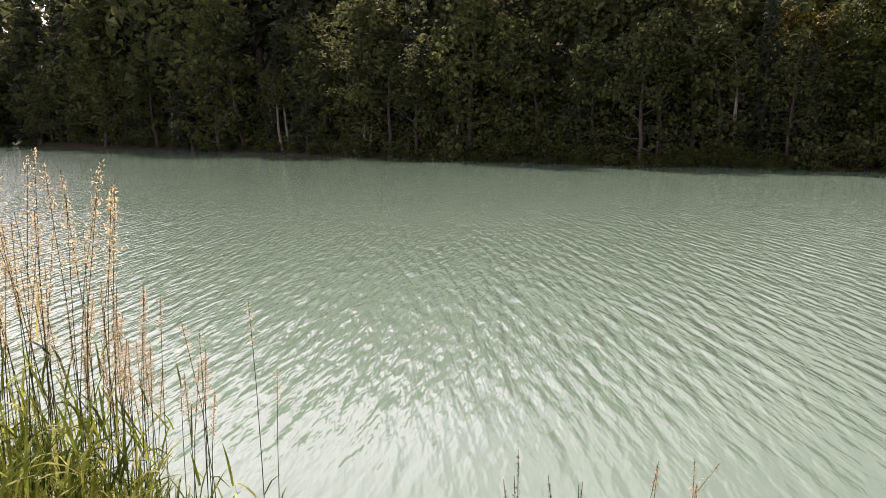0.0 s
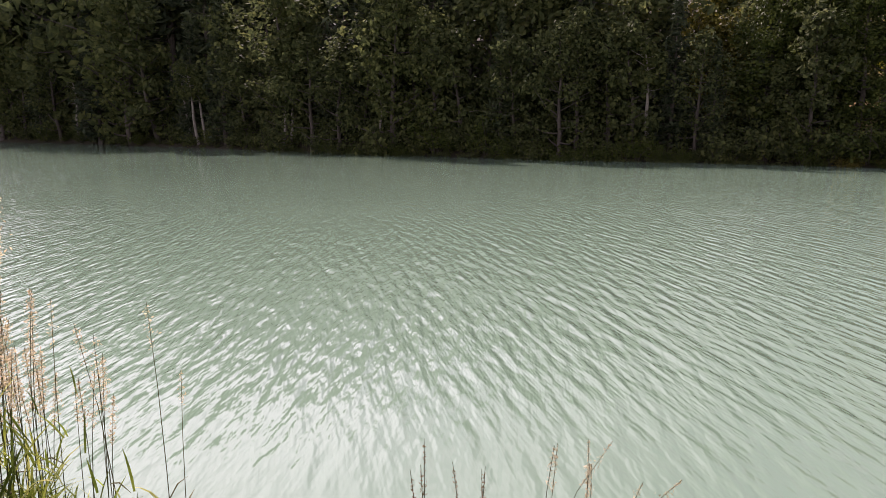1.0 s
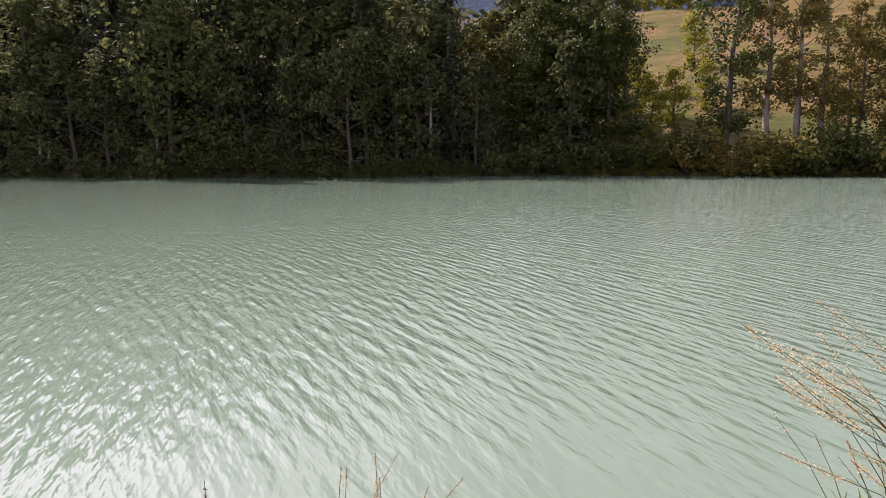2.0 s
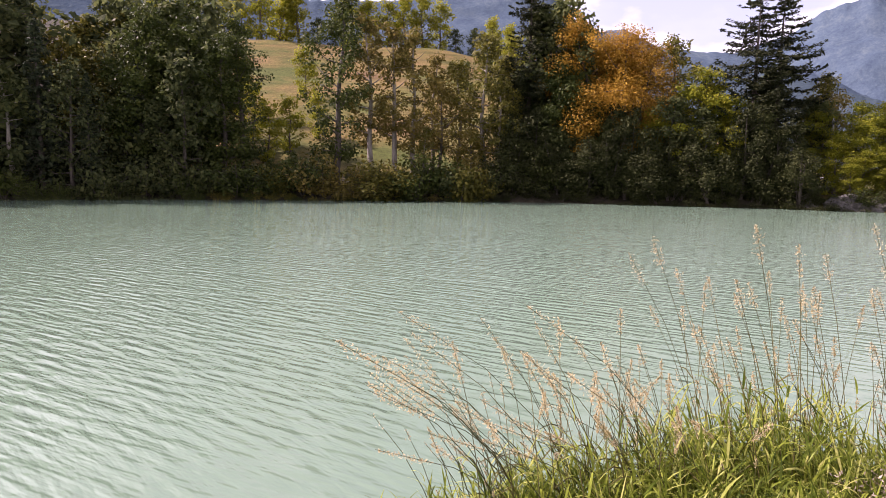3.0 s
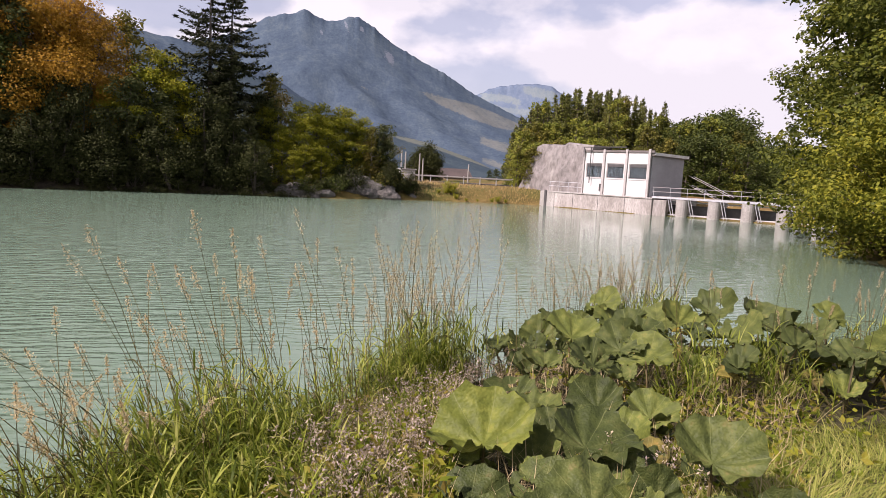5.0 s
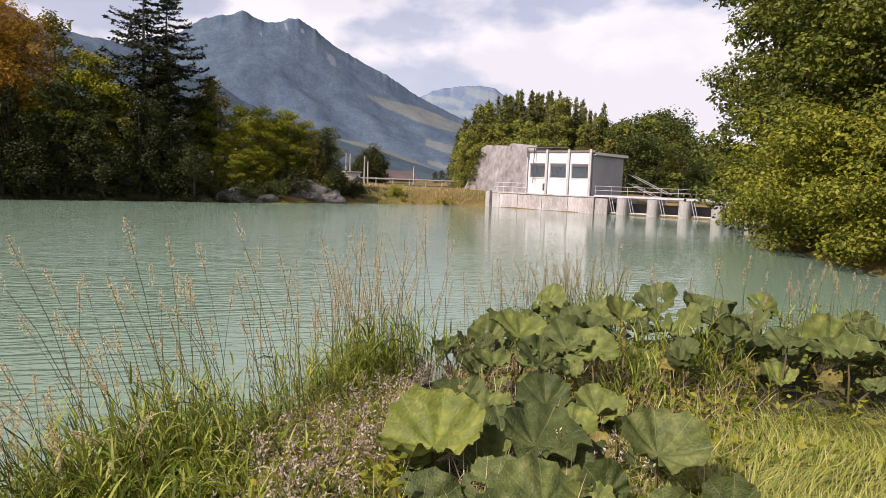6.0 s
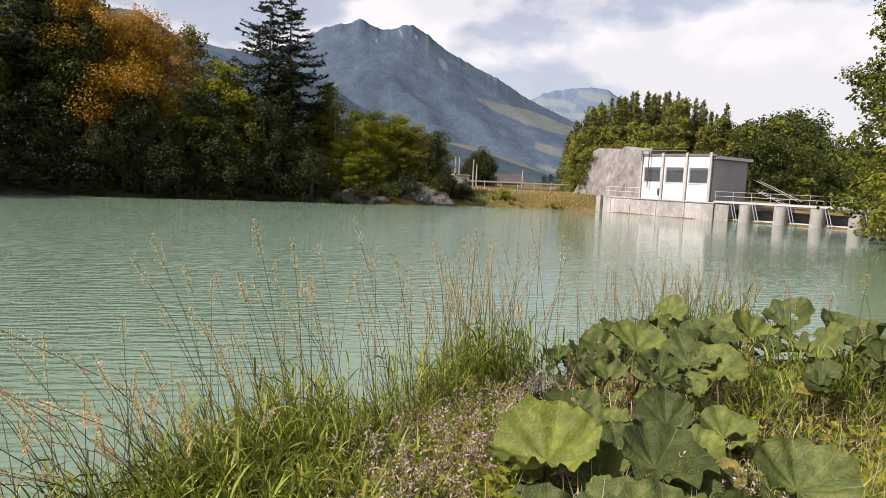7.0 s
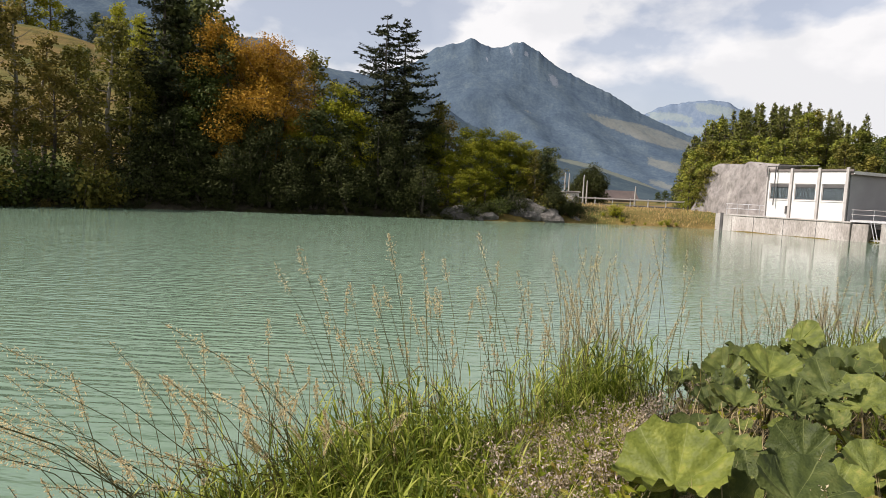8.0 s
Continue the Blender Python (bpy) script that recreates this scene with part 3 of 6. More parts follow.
# ------------------------------------------------------------------ the lake's shores and the ground's height
NEAR = np.array([(-260, 60), (-60, 9), (-20, 5.0), (-6, 3.5), (-2.5, 3.5), (0, 3.3), (2.0, 3.0), (3.6, 2.3), (5.0, 1.0), (6.2, -0.5), (7.5, -2.3),
                 (8.2, -4.0), (8.1, -5.6), (7.5, -7.2), (7.7, -9.5), (10.0, -14.0), (14.0, -19.5), (18.3, -21.8), (22.5, -24.0), (27.0, -27.0), (31.5, -31.0), (36.0, -35.0), (39.5, -39.0), (41.0, -45.5)], dtype=float)
FAR = np.array([(-300, 440), (-180, 276), (-112, 180), (-64, 147), (-26, 104.6), (-9, 86), (9, 66), (20, 57), (33, 48), (42, 38.5), (50, 29.5), (56, 17), (59, 5),
                (60, -3), (64.5, -12.2), (65.5, -19), (65.2, -25.4), (53.6, -32.2)], dtype=float)
WEIR = np.array([(53.6, -32.2), (41.0, -45.5)], dtype=float)


def dist_to(line, p):
    a, b = line[:-1], line[1:]
    ab = b - a
    best = np.full(len(p), 1e9)
    for s, d in zip(a, ab):
        w = p - s
        k = np.clip((w @ d) / (d @ d), 0, 1)
        best = np.minimum(best, np.hypot(*(w - k[:, None] * d).T))
    return best


def inside(poly, p):
    x, y = p[:, 0], p[:, 1]
    hit = np.zeros(len(p), dtype=bool)
    for (x0, y0), (x1, y1) in zip(poly, np.roll(poly, -1, axis=0)):
        cut = ((y0 > y) != (y1 > y)) & (x < (x1 - x0) * (y - y0) / (y1 - y0 + 1e-12) + x0)
        hit ^= cut
    return hit


LAKE = np.concatenate([NEAR, WEIR[::-1], FAR[::-1][1:]])


def smooth01(x):
    x = np.clip(x, 0, 1)
    return x * x * (3 - 2 * x)


def wobble(p, scale, seed):
    """Soft unevenness made of a few sine waves."""
    r = np.random.default_rng(seed)
    out = np.zeros(len(p))
    for _ in range(6):
        k, ph = r.normal(0, 1, 2) * scale, r.uniform(0, 6.28)
        out += np.sin(p @ k + ph)
    return out / 6


def heights(p):
    """The ground's height at the places p (n, 2)."""
    p = np.asarray(p, dtype=float)
    dn, df, dw = dist_to(NEAR, p), dist_to(FAR, p), dist_to(WEIR, p)
    wet = inside(LAKE, p)
    bearing = np.degrees(np.arctan2(p[:, 0], p[:, 1]))
    near_z = 1.02 * (1 - np.exp(-dn / 1.1)) + 0.012 * np.clip(dn, 0, 60) + 0.05 * wobble(p, 1.6, 1)
    hill = smooth01((97 - bearing) / 44) * (bearing > -120)
    # a low bank, then a steep hillside that eases off behind
    climb = (0.36 * np.clip(df - 9, 0, 75) + 0.10 * np.clip(df - 84, 0, 300)) * (1 + 0.5 * smooth01((18 - bearing) / 40) + 0.55 * smooth01((-8 - bearing) / 25))
    far_z = 1.7 * (1 - np.exp(-df / 2.2)) + hill * climb * (1 + 0.08 * wobble(p, 0.06, 2)) + 0.3 * wobble(p, 0.25, 3) * np.clip(df / 8, 0, 1)
    # a wooded knoll behind the gate house
    k1 = np.hypot((p[:, 0] - 94) / 20, (p[:, 1] + 44.5) / 11)
    knoll = 8.2 * smooth01(1.25 - k1)
    far_z = far_z + knoll
    weir_z = 0.15 + 1.2 * smooth01((dw - 10) / 12)
    dry = np.where((dw < dn) & (dw < df), weir_z, np.where(dn < df, near_z, far_z))
    bed = -np.minimum(2.2, 0.45 * np.minimum(np.minimum(dn, df), dw) + 0.05)
    return np.where(wet, bed, dry)


def height(x, y):
    return float(heights(np.array([[x, y]]))[0])


def steps():
    """Grid lines: fine round the camera, coarser to the horizon."""
    c = [0.0]
    while c[-1] < 3500:
        d = c[-1]
        c.append(d + (0.27 if d < 9 else 0.27 + (d - 9) * 0.09 if d < 24 else 2.8 if d < 200 else 0.06 * d - 8.0))
    c = np.array(c)
    return np.concatenate([-c[:0:-1], c])


gx = gy = steps()
GX, GY = np.meshgrid(gx, gy)
gp = np.stack([GX.ravel(), GY.ravel()], -1)
gz = heights(gp)
far_r = np.hypot(*gp.T)
gz = np.where(far_r > 900, np.minimum(gz, 60), gz)
nx = len(gx)
ii, jj = np.meshgrid(np.arange(len(gy) - 1), np.arange(nx - 1), indexing="ij")
gf = np.stack([ii * nx + jj, ii * nx + jj + 1, (ii + 1) * nx + jj + 1, (ii + 1) * nx + jj], -1).reshape(-1, 4)
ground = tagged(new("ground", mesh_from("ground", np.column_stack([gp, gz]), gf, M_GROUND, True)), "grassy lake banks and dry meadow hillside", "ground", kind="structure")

wv = [(-420, -70, 0), (140, -70, 0), (140, 480, 0), (-420, 480, 0)]
water = tagged(new("water", mesh_from("water", wv, [(0, 1, 2, 3)], M_WATER)), "rippled milky green lake water", "water", kind="structure")


# ------------------------------------------------------------------ mountains
def ridge(name, profile, near_d, far_d, mat, label, seed, rough=0.085, cols=420, rows=110, ragged=1.0, pastures=(), scars=(), crest_grass=0.0):
    """A mountain side from its foot at near_d to a crest at far_d, whose skyline runs through (bearing, degrees up) points.

    pastures: open strips, each a row of (bearing, upper edge, lower edge); scars: bare rock (bearing, degrees up, half width, half height)."""
    b = np.linspace(profile[0][0], profile[-1][0], cols)
    up = np.interp(b, [q[0] for q in profile], [q[1] for q in profile])
    # the summits' own shape fades out down the slope
    wide = np.exp(-0.5 * (np.arange(-60, 61) * (b[1] - b[0]) / 3.0) ** 2)
    even = np.convolve(np.pad(up, 60, mode="edge"), wide / wide.sum(), mode="valid")
    jag = np.array([0.20 * ragged * noise.fractal(Vector((q * 1.6, seed, 0.0)), 0.7, 2.2, 5) for q in b])
    a = np.radians(b)
    verts, open_, rock_ = [], [], []
    for q in np.linspace(0, 1.25, rows):
        d = near_d + (far_d - near_d) * q
        crest = far_d * np.tan(np.radians(even + (up - even) * min(q, 1) ** 7 + jag * min(q, 1) ** 14))
        z = crest * (q ** 1.25 if q <= 1 else 1 - (q - 1) * 2.2)
        fold = np.array([noise.fractal(Vector((d * math.sin(e) / 380.0, d * math.cos(e) / 380.0, seed * 3.7 + q * 3.2)), 0.9, 2.1, 5) for e in a])
        gully = np.array([noise.noise(Vector((e * 20.0 + q * 4.1, q * 2.6, seed))) for e in a])
        z = z + crest * (rough * fold - 0.5 * rough * gully) * math.sin(min(q, 1) * math.pi)
        z = z - 4.0 + 2.0 * (q > 0)
        verts.append(np.column_stack([d * np.sin(a), d * np.cos(a), z]))
        elev = np.degrees(np.arctan2(z - 2.6, d))
        shake = 0.35 * fold
        grass = np.zeros(cols)
        for strip in pastures:
            bs = [s[0] for s in strip]
            hi, lo = np.interp(b, bs, [s[1] for s in strip]), np.interp(b, bs, [s[2] for s in strip])
            inside_ = np.minimum(np.minimum(hi - elev, elev - lo) + shake * 1.3, np.minimum(b - bs[0], bs[-1] - b) * 0.6)
            grass = np.maximum(grass, np.clip(0.5 + inside_ * 2.0, 0, 0.82))
        if crest_grass and q <= 1.05:
            grass = np.maximum(grass, np.clip(0.5 + (crest_grass - (1 - q)) * 5 + 2.2 * fold, 0, 0.8))
        bare = np.zeros(cols)
        for sb_, se, sw, sh in scars:
            bare = np.maximum(bare, np.clip(1.0 - np.hypot((b - sb_ - (se - elev) * 0.5) / sw, (elev - se) / sh) * 0.6, 0, 1))
        open_.append(grass)
        rock_.append(bare)
    i, j = np.meshgrid(np.arange(rows - 1), np.arange(cols - 1), indexing="ij")
    f = np.stack([i * cols + j, i * cols + j + 1, (i + 1) * cols + j + 1, (i + 1) * cols + j], -1).reshape(-1, 4)
    me = mesh_from(name, np.concatenate(verts), f, mat, True)
    for key, rows_ in (("open", open_), ("rock", rock_)):
        layer = me.attributes.new(key, "FLOAT", "POINT")
        layer.data.foreach_set("value", np.concatenate(rows_).astype(np.float32))
    return tagged(new(name, me), label, "mountain", kind="structure")


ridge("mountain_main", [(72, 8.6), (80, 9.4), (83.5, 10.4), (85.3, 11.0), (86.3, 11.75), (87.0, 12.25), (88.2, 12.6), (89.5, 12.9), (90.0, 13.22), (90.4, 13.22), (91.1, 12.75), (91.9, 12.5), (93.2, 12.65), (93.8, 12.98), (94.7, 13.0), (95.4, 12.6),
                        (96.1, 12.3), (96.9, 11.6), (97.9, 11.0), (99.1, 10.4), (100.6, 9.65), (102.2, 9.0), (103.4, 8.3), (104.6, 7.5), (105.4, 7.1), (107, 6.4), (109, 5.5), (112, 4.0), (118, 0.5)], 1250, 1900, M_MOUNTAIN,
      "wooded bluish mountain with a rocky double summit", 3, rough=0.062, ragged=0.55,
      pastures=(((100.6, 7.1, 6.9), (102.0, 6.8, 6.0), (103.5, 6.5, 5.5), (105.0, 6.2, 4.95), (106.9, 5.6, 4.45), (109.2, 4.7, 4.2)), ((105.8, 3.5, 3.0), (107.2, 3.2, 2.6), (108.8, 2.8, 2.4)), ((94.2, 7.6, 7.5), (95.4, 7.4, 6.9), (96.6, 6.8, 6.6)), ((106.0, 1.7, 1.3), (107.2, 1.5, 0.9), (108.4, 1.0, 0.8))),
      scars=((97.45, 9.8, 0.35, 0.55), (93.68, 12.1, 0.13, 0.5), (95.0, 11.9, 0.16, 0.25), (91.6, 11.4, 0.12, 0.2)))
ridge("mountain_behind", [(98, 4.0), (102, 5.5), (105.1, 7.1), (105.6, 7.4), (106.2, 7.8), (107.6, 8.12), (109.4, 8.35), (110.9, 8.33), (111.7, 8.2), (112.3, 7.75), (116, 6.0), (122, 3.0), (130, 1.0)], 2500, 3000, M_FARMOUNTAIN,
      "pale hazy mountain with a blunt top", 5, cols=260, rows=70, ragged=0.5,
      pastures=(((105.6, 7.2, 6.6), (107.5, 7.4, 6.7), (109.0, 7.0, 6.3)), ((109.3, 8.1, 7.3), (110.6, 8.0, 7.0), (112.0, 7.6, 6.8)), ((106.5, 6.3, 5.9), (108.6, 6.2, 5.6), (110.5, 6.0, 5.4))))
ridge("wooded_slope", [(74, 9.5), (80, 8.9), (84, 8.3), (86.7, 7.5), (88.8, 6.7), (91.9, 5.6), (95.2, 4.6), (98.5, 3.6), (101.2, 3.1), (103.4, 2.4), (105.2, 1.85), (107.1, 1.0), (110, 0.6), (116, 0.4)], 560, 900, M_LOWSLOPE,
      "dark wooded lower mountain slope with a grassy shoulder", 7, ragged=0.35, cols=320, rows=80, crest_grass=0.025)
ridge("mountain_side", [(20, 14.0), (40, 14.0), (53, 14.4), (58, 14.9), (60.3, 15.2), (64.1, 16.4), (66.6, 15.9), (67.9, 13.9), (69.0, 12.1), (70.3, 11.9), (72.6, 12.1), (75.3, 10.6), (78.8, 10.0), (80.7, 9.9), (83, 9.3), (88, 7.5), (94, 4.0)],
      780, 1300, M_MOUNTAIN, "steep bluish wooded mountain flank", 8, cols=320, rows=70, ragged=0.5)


# ------------------------------------------------------------------ gate house, quay wall and weir
HOUSE = Matrix(((-0.863, 0.506, 0, 65.2), (-0.506, -0.863, 0, -25.4), (0, 0, 1, 0), (0, 0, 0, 1)))
QUAY = 1.62

quay = thing("quay_wall", HOUSE, "stained grey concrete quay wall standing in the water", "wall", kind="structure")
block("wall_body", quay, M_OLDCONCRETE, 0.4, 0.0, -2.4, 13.05, 6.9, QUAY - 0.14, bevel=0.03)
block("coping", quay, M_CONCRETE, 0.35, -0.08, QUAY - 0.14, 13.1, 6.9, QUAY, bevel=0.03)
block("end_block", quay, M_CONCRETE, 0.0, -0.05, -2.4, 1.9, 3.0, QUAY - 0.02, "pale newer concrete end block", bevel=0.03)
block("gauge_slot", quay, M_DARKSTEEL, 0.62, -0.12, -0.6, 0.92, -0.05, 1.72, "dark steel gauge post")
for k in range(3):
    block("joint", quay, M_BLACK, 4.2 + 3.0 * k, -0.012, -0.4, 4.24 + 3.0 * k, 0.02, QUAY - 0.15)

house = thing("gate_house", HOUSE @ Matrix.Translation((4.97, 0.45, QUAY)), "flat-roofed white panelled gate house with three wide windows", "building")
HW, HD, HH = 7.42, 6.4, 4.35
BAYS = ((0.12, 2.27), (2.51, 4.77), (5.01, 7.16))
WINS = ((0.30, 2.15), (2.70, 4.62), (5.16, 7.06))
Z0, Z1 = 1.62, 3.08
for (a, b), (c, d) in zip(BAYS, WINS):
    for x0, z0, x1, z1 in ((a, 0, b, Z0), (a, Z1, b, HH - 0.22), (a, Z0, c, Z1), (d, Z0, b, Z1)):
        block("front_panel", house, M_WHITE, x0, 0, z0, x1, 0.2, z1, "white painted wall panel")
block("side_wall", house, M_GREYWALL, HW - 0.22, 0.2, 0, HW, HD, HH - 0.5, "smooth grey side wall")
block("back_wall", house, M_GREYWALL, 0, HD - 0.2, 0, HW - 0.22, HD, HH - 0.5)
block("far_side_wall", house, M_GREYWALL, 0, 0.2, 0, 0.2, HD - 0.2, HH - 0.5)
block("floor_slab", house, M_BLACK, 0.2, 0.2, 0.0, HW - 0.22, HD - 0.2, 0.1)
roof = block("roof", house, M_DARKROOF, -0.1, 0.05, HH - 0.5, HW + 0.25, HD + 0.3, HH - 0.18, "grey flat roof slab", bevel=0.03)
block("fascia", roof, M_DARKROOF, -0.16, -0.1, HH - 0.2, HW + 0.32, 0.05, HH, "weathered metal roof edge")
block("side_fascia", roof, M_WHITE, HW + 0.25, 0.05, HH - 0.42, HW + 0.32, HD + 0.36, HH - 0.16)
for x in (0.0, 2.39, 4.89, HW - 0.14):
    block("pilaster", house, M_TRIM, x - 0.12 if x else 0.0, -0.16, -0.1, x + 0.12, 0.02 if x > HW - 1 else -0.002, HH + 0.12, "grey steel pilaster", bevel=0.015)
for c, d in WINS:
    win = thing("window", Matrix.Translation((c, 0, Z0)), "", "")
    for key in ("label", "category"):
        if key in win:
            del win[key]
    win.parent = house
    w, h = d - c, Z1 - Z0
    fr = Shape()
    fr.box(0, 0.06, 0, w, 0.14, 0.07), fr.box(0, 0.06, h - 0.07, w, 0.14, h)
    fr.box(0, 0.06, 0.07, 0.07, 0.14, h - 0.07), fr.box(w - 0.07, 0.06, 0.07, w, 0.14, h - 0.07)
    part("frame", fr, M_TRIM, win, "grey window frame")
    block("roller_box", win, M_DARKSTEEL, 0.07, 0.05, h - 0.34, w - 0.07, 0.088, h - 0.07, "dark blind box")
    block("pane", win, M_GLASS, 0.07, 0.09, 0.07, w - 0.07, 0.10, h - 0.07)
    n = int((w - 0.2) / 0.15)
    for k in range(n):
        x = 0.12 + (w - 0.24) * k / n
        block("blind", win, M_BLIND, x, 0.16, 0.1, x + 0.085, 0.18, h - 0.2, "blue-grey vertical blind slat")
    block("sill", win, M_WHITE, -0.06, -0.06, -0.07, w + 0.06, 0.1, 0.0)
gutter = Shape()
gutter.tube([(0.12, -0.3, HH + 0.28), (4.95, -0.3, HH + 0.28)], [0.05, 0.05])
gutter.tube([(0.95, -0.3, HH + 0.28), (0.95, -0.3, 1.05)], [0.05, 0.05])
gutter.tube([(0.12, -0.3, HH + 0.28), (0.12, -0.3, HH - 0.7)], [0.04, 0.04])
part("hoist_rail", gutter, M_DARKSTEEL, house, "dark steel hoist rail and post")
block("door_lamp", house, M_DARKSTEEL, 2.02, -0.12, 0.35, 2.16, 0.0, 1.05, "small dark box on the wall")
stair = thing("outside_stair", HOUSE @ Matrix.Translation((12.9, 7.1, QUAY)), "grey steel stair with a sloping handrail behind the house", "stair")
srail = Shape()
for y in (0.0, 0.9):
    for z in (0.9, 0.0):
        srail.tube([(0.0, y, 1.4 + z), (4.3, y, -0.5 + z)], [0.025, 0.025])
part("handrail", srail, M_TRIM, stair)
for k in range(8):
    block("step", stair, M_STEEL, 0.2 + 0.52 * k, 0.0, 1.28 - 0.23 * k, 0.5 + 0.52 * k, 0.9, 1.32 - 0.23 * k)

WEIRM = Matrix(((-0.700, 0.714, 0, 53.6), (-0.714, -0.700, 0, -32.2), (0, 0, 1, 0), (0, 0, 0, 1)))
weir = thing("weir", WEIRM, "concrete river weir with round-nosed piers and steel gates", "weir")
PIERS = (1.75, 4.51, 7.27, 10.03, 12.79, 15.55)


def pier_shape(w, length, z0, z1):
    s = Shape()
    outline = [(-w / 2 * math.cos(a), -w / 2 * math.sin(a)) for a in np.linspace(0, math.pi, 9)]
    outline = [(x, y + w / 2) for x, y in outline] + [(w / 2, length), (-w / 2, length)]
    n = len(outline)
    v = [(x, y, z) for z in (z0, z1) for x, y in outline]
    s.add(v, [(i, (i + 1) % n, n + (i + 1) % n, n + i) for i in range(n)])
    c = len(v)
    s.add([(x, y, z1) for x, y in outline] + [(0, length / 2, z1)], [(i, (i + 1) % n, n, n) for i in range(n)])
    return s


block("abutment", weir, M_OLDCONCRETE, -0.3, 0.25, -2.4, 0.9, 5.0, 1.45, bevel=0.04)
for x in PIERS:
    part("pier", pier_shape(1.05, 4.6, -2.4, 1.555).mesh("pier", M_CONCRETE), None, weir)
    weir.children[-1].location = (x + 0.45, 0.15, 0)
deck = block("deck", weir, M_CONCRETE, -0.5, 0.55, 1.56, 18.0, 2.6, 1.78, "concrete footbridge deck", bevel=0.03)
block("edge_beam", deck, M_STEEL, -0.5, 0.46, 1.60, 18.0, 0.545, 1.76)
for i in range(13):
    px = -0.4 + 1.5 * i
    p = Shape()
    p.tube([(px, 0.6, 1.78), (px, 0.6, 2.6)], [0.022, 0.022])
    part("railing_post", p, M_STEEL, deck)
for z in (2.6, 2.2):
    r = Shape()
    r.tube([(-0.5, 0.6, z), (18.0, 0.6, z)], [0.02, 0.02])
    part("rail", r, M_TRIM, deck)
for z in (2.6, 2.2):
    r = Shape()
    r.tube([(-0.5, 2.5, z), (18.0, 2.5, z)], [0.02, 0.02])
    part("rail", r, M_TRIM, deck)
edges = [0.9] + [e for x in PIERS for e in (x, x + 0.9)]
for a, b in zip(edges[::2], edges[1::2]):
    gate = block("gate", weir, M_DARKSTEEL, a + 0.02, 2.2, -1.4, b - 0.02, 2.35, 1.05, "dark steel sluice gate")
    block("gate_sill", gate, M_WHITE, a + 0.05, 0.9, -0.1, b - 0.05, 2.1, 0.20, "pale gate sill above the water")
    block("gate_beam", gate, M_STEEL, a + 0.03, 1.95, 1.30, b - 0.03, 2.2, 1.42)
    for k in (0.0, 0.22):
        st = Shape()
        st.tube([(a + 0.08 + k, 0.45, 1.6), (a + 0.5 + k, 0.35, 0.05)], [0.035, 0.035])
        part("strut", st, M_STEEL, gate, "slanting steel strut")

fence = thing("railing", HOUSE @ Matrix.Translation((0.0, 1.2, QUAY)), "thin pale steel railing on the quay", "railing")
for i in range(5):
    s = Shape()
    s.tube([(0.3 + 1.2 * i, 0, 0), (0.3 + 1.2 * i, 0, 1.0)], [0.025, 0.025], 5)
    part("post", s, M_STEEL, fence)
for z in (1.0, 0.55):
    s = Shape()
    s.tube([(0.2, 0, z), (5.2, 0, z)], [0.025, 0.025], 5)
    part("rail", s, M_STEEL, fence)

# the right abutment under the trees and the bank wall
tagged(new("bank_wall", (lambda s: (s.box(17.0, 0.0, -2.4, 21.0, 5.0, 1.46), s.mesh("bank_wall", M_OLDCONCRETE))[1])(Shape())), "grey concrete abutment on the wooded bank", "wall", kind="structure").matrix_world = WEIRM


def rough_slab(name, corner, along, width_bottom, width_top, shift, h, lean, mat, label, seed, bulge=0.25):
    """A rough leaning face with a ragged top, thick and closed behind."""
    nu, nv = 40, 20
    r = np.random.default_rng(seed)
    ex = Vector(along).normalized()
    back = Vector((-ex.y, ex.x, 0))
    if back.dot(Vector((1, 0, 0))) < 0:
        back = -back
    v = []
    for j in range(nv):
        q = j / (nv - 1)
        for i in range(nu):
            u = i / (nu - 1)
            w = width_bottom + (width_top - width_bottom) * q
            x = shift * q + u * w
            bump = bulge * (noise.fractal(Vector((x * 0.6, q * h * 0.5, seed)), 0.9, 2.0, 4)) * 1.6
            ragged = 0.5 * noise.noise(Vector((x * 0.9, seed, 0))) * q
            v.append(Vector(corner) + ex * x + back * (lean * q + bump) + Vector((0, 0, q * h + ragged)))
    n0 = len(v)
    v += [Vector(corner) + ex * (shift * q + u * (width_bottom + (width_top - width_bottom) * q)) + back * 5 + Vector((0, 0, q * h)) for q in (0, 1) for u in (0, 1)]
    f = [(j * nu + i, j * nu + i + 1, (j + 1) * nu + i + 1, (j + 1) * nu + i) for j in range(nv - 1) for i in range(nu - 1)]
    f += [((nv - 1) * nu + i, (nv - 1) * nu + i + 1, n0 + 3, n0 + 2) for i in range(nu - 1)]
    f += [(j * nu, (j + 1) * nu, n0 + 2, n0) for j in range(nv - 1)] + [(j * nu + nu - 1, (j + 1) * nu + nu - 1, n0 + 3, n0 + 1) for j in range(nv - 1)]
    me = mesh_from(name, [tuple(q) for q in v], f, mat, True)
    return tagged(new(name, me), label, "rock wall", kind="structure")


rough_slab("retaining_wall", (72.5, -25.2, 1.2), (-0.85, -0.53, 0), 9.2, 7.6, 1.7, 5.6, 1.3, M_SHOTCRETE, "leaning grey sprayed-concrete slope wall", 4)

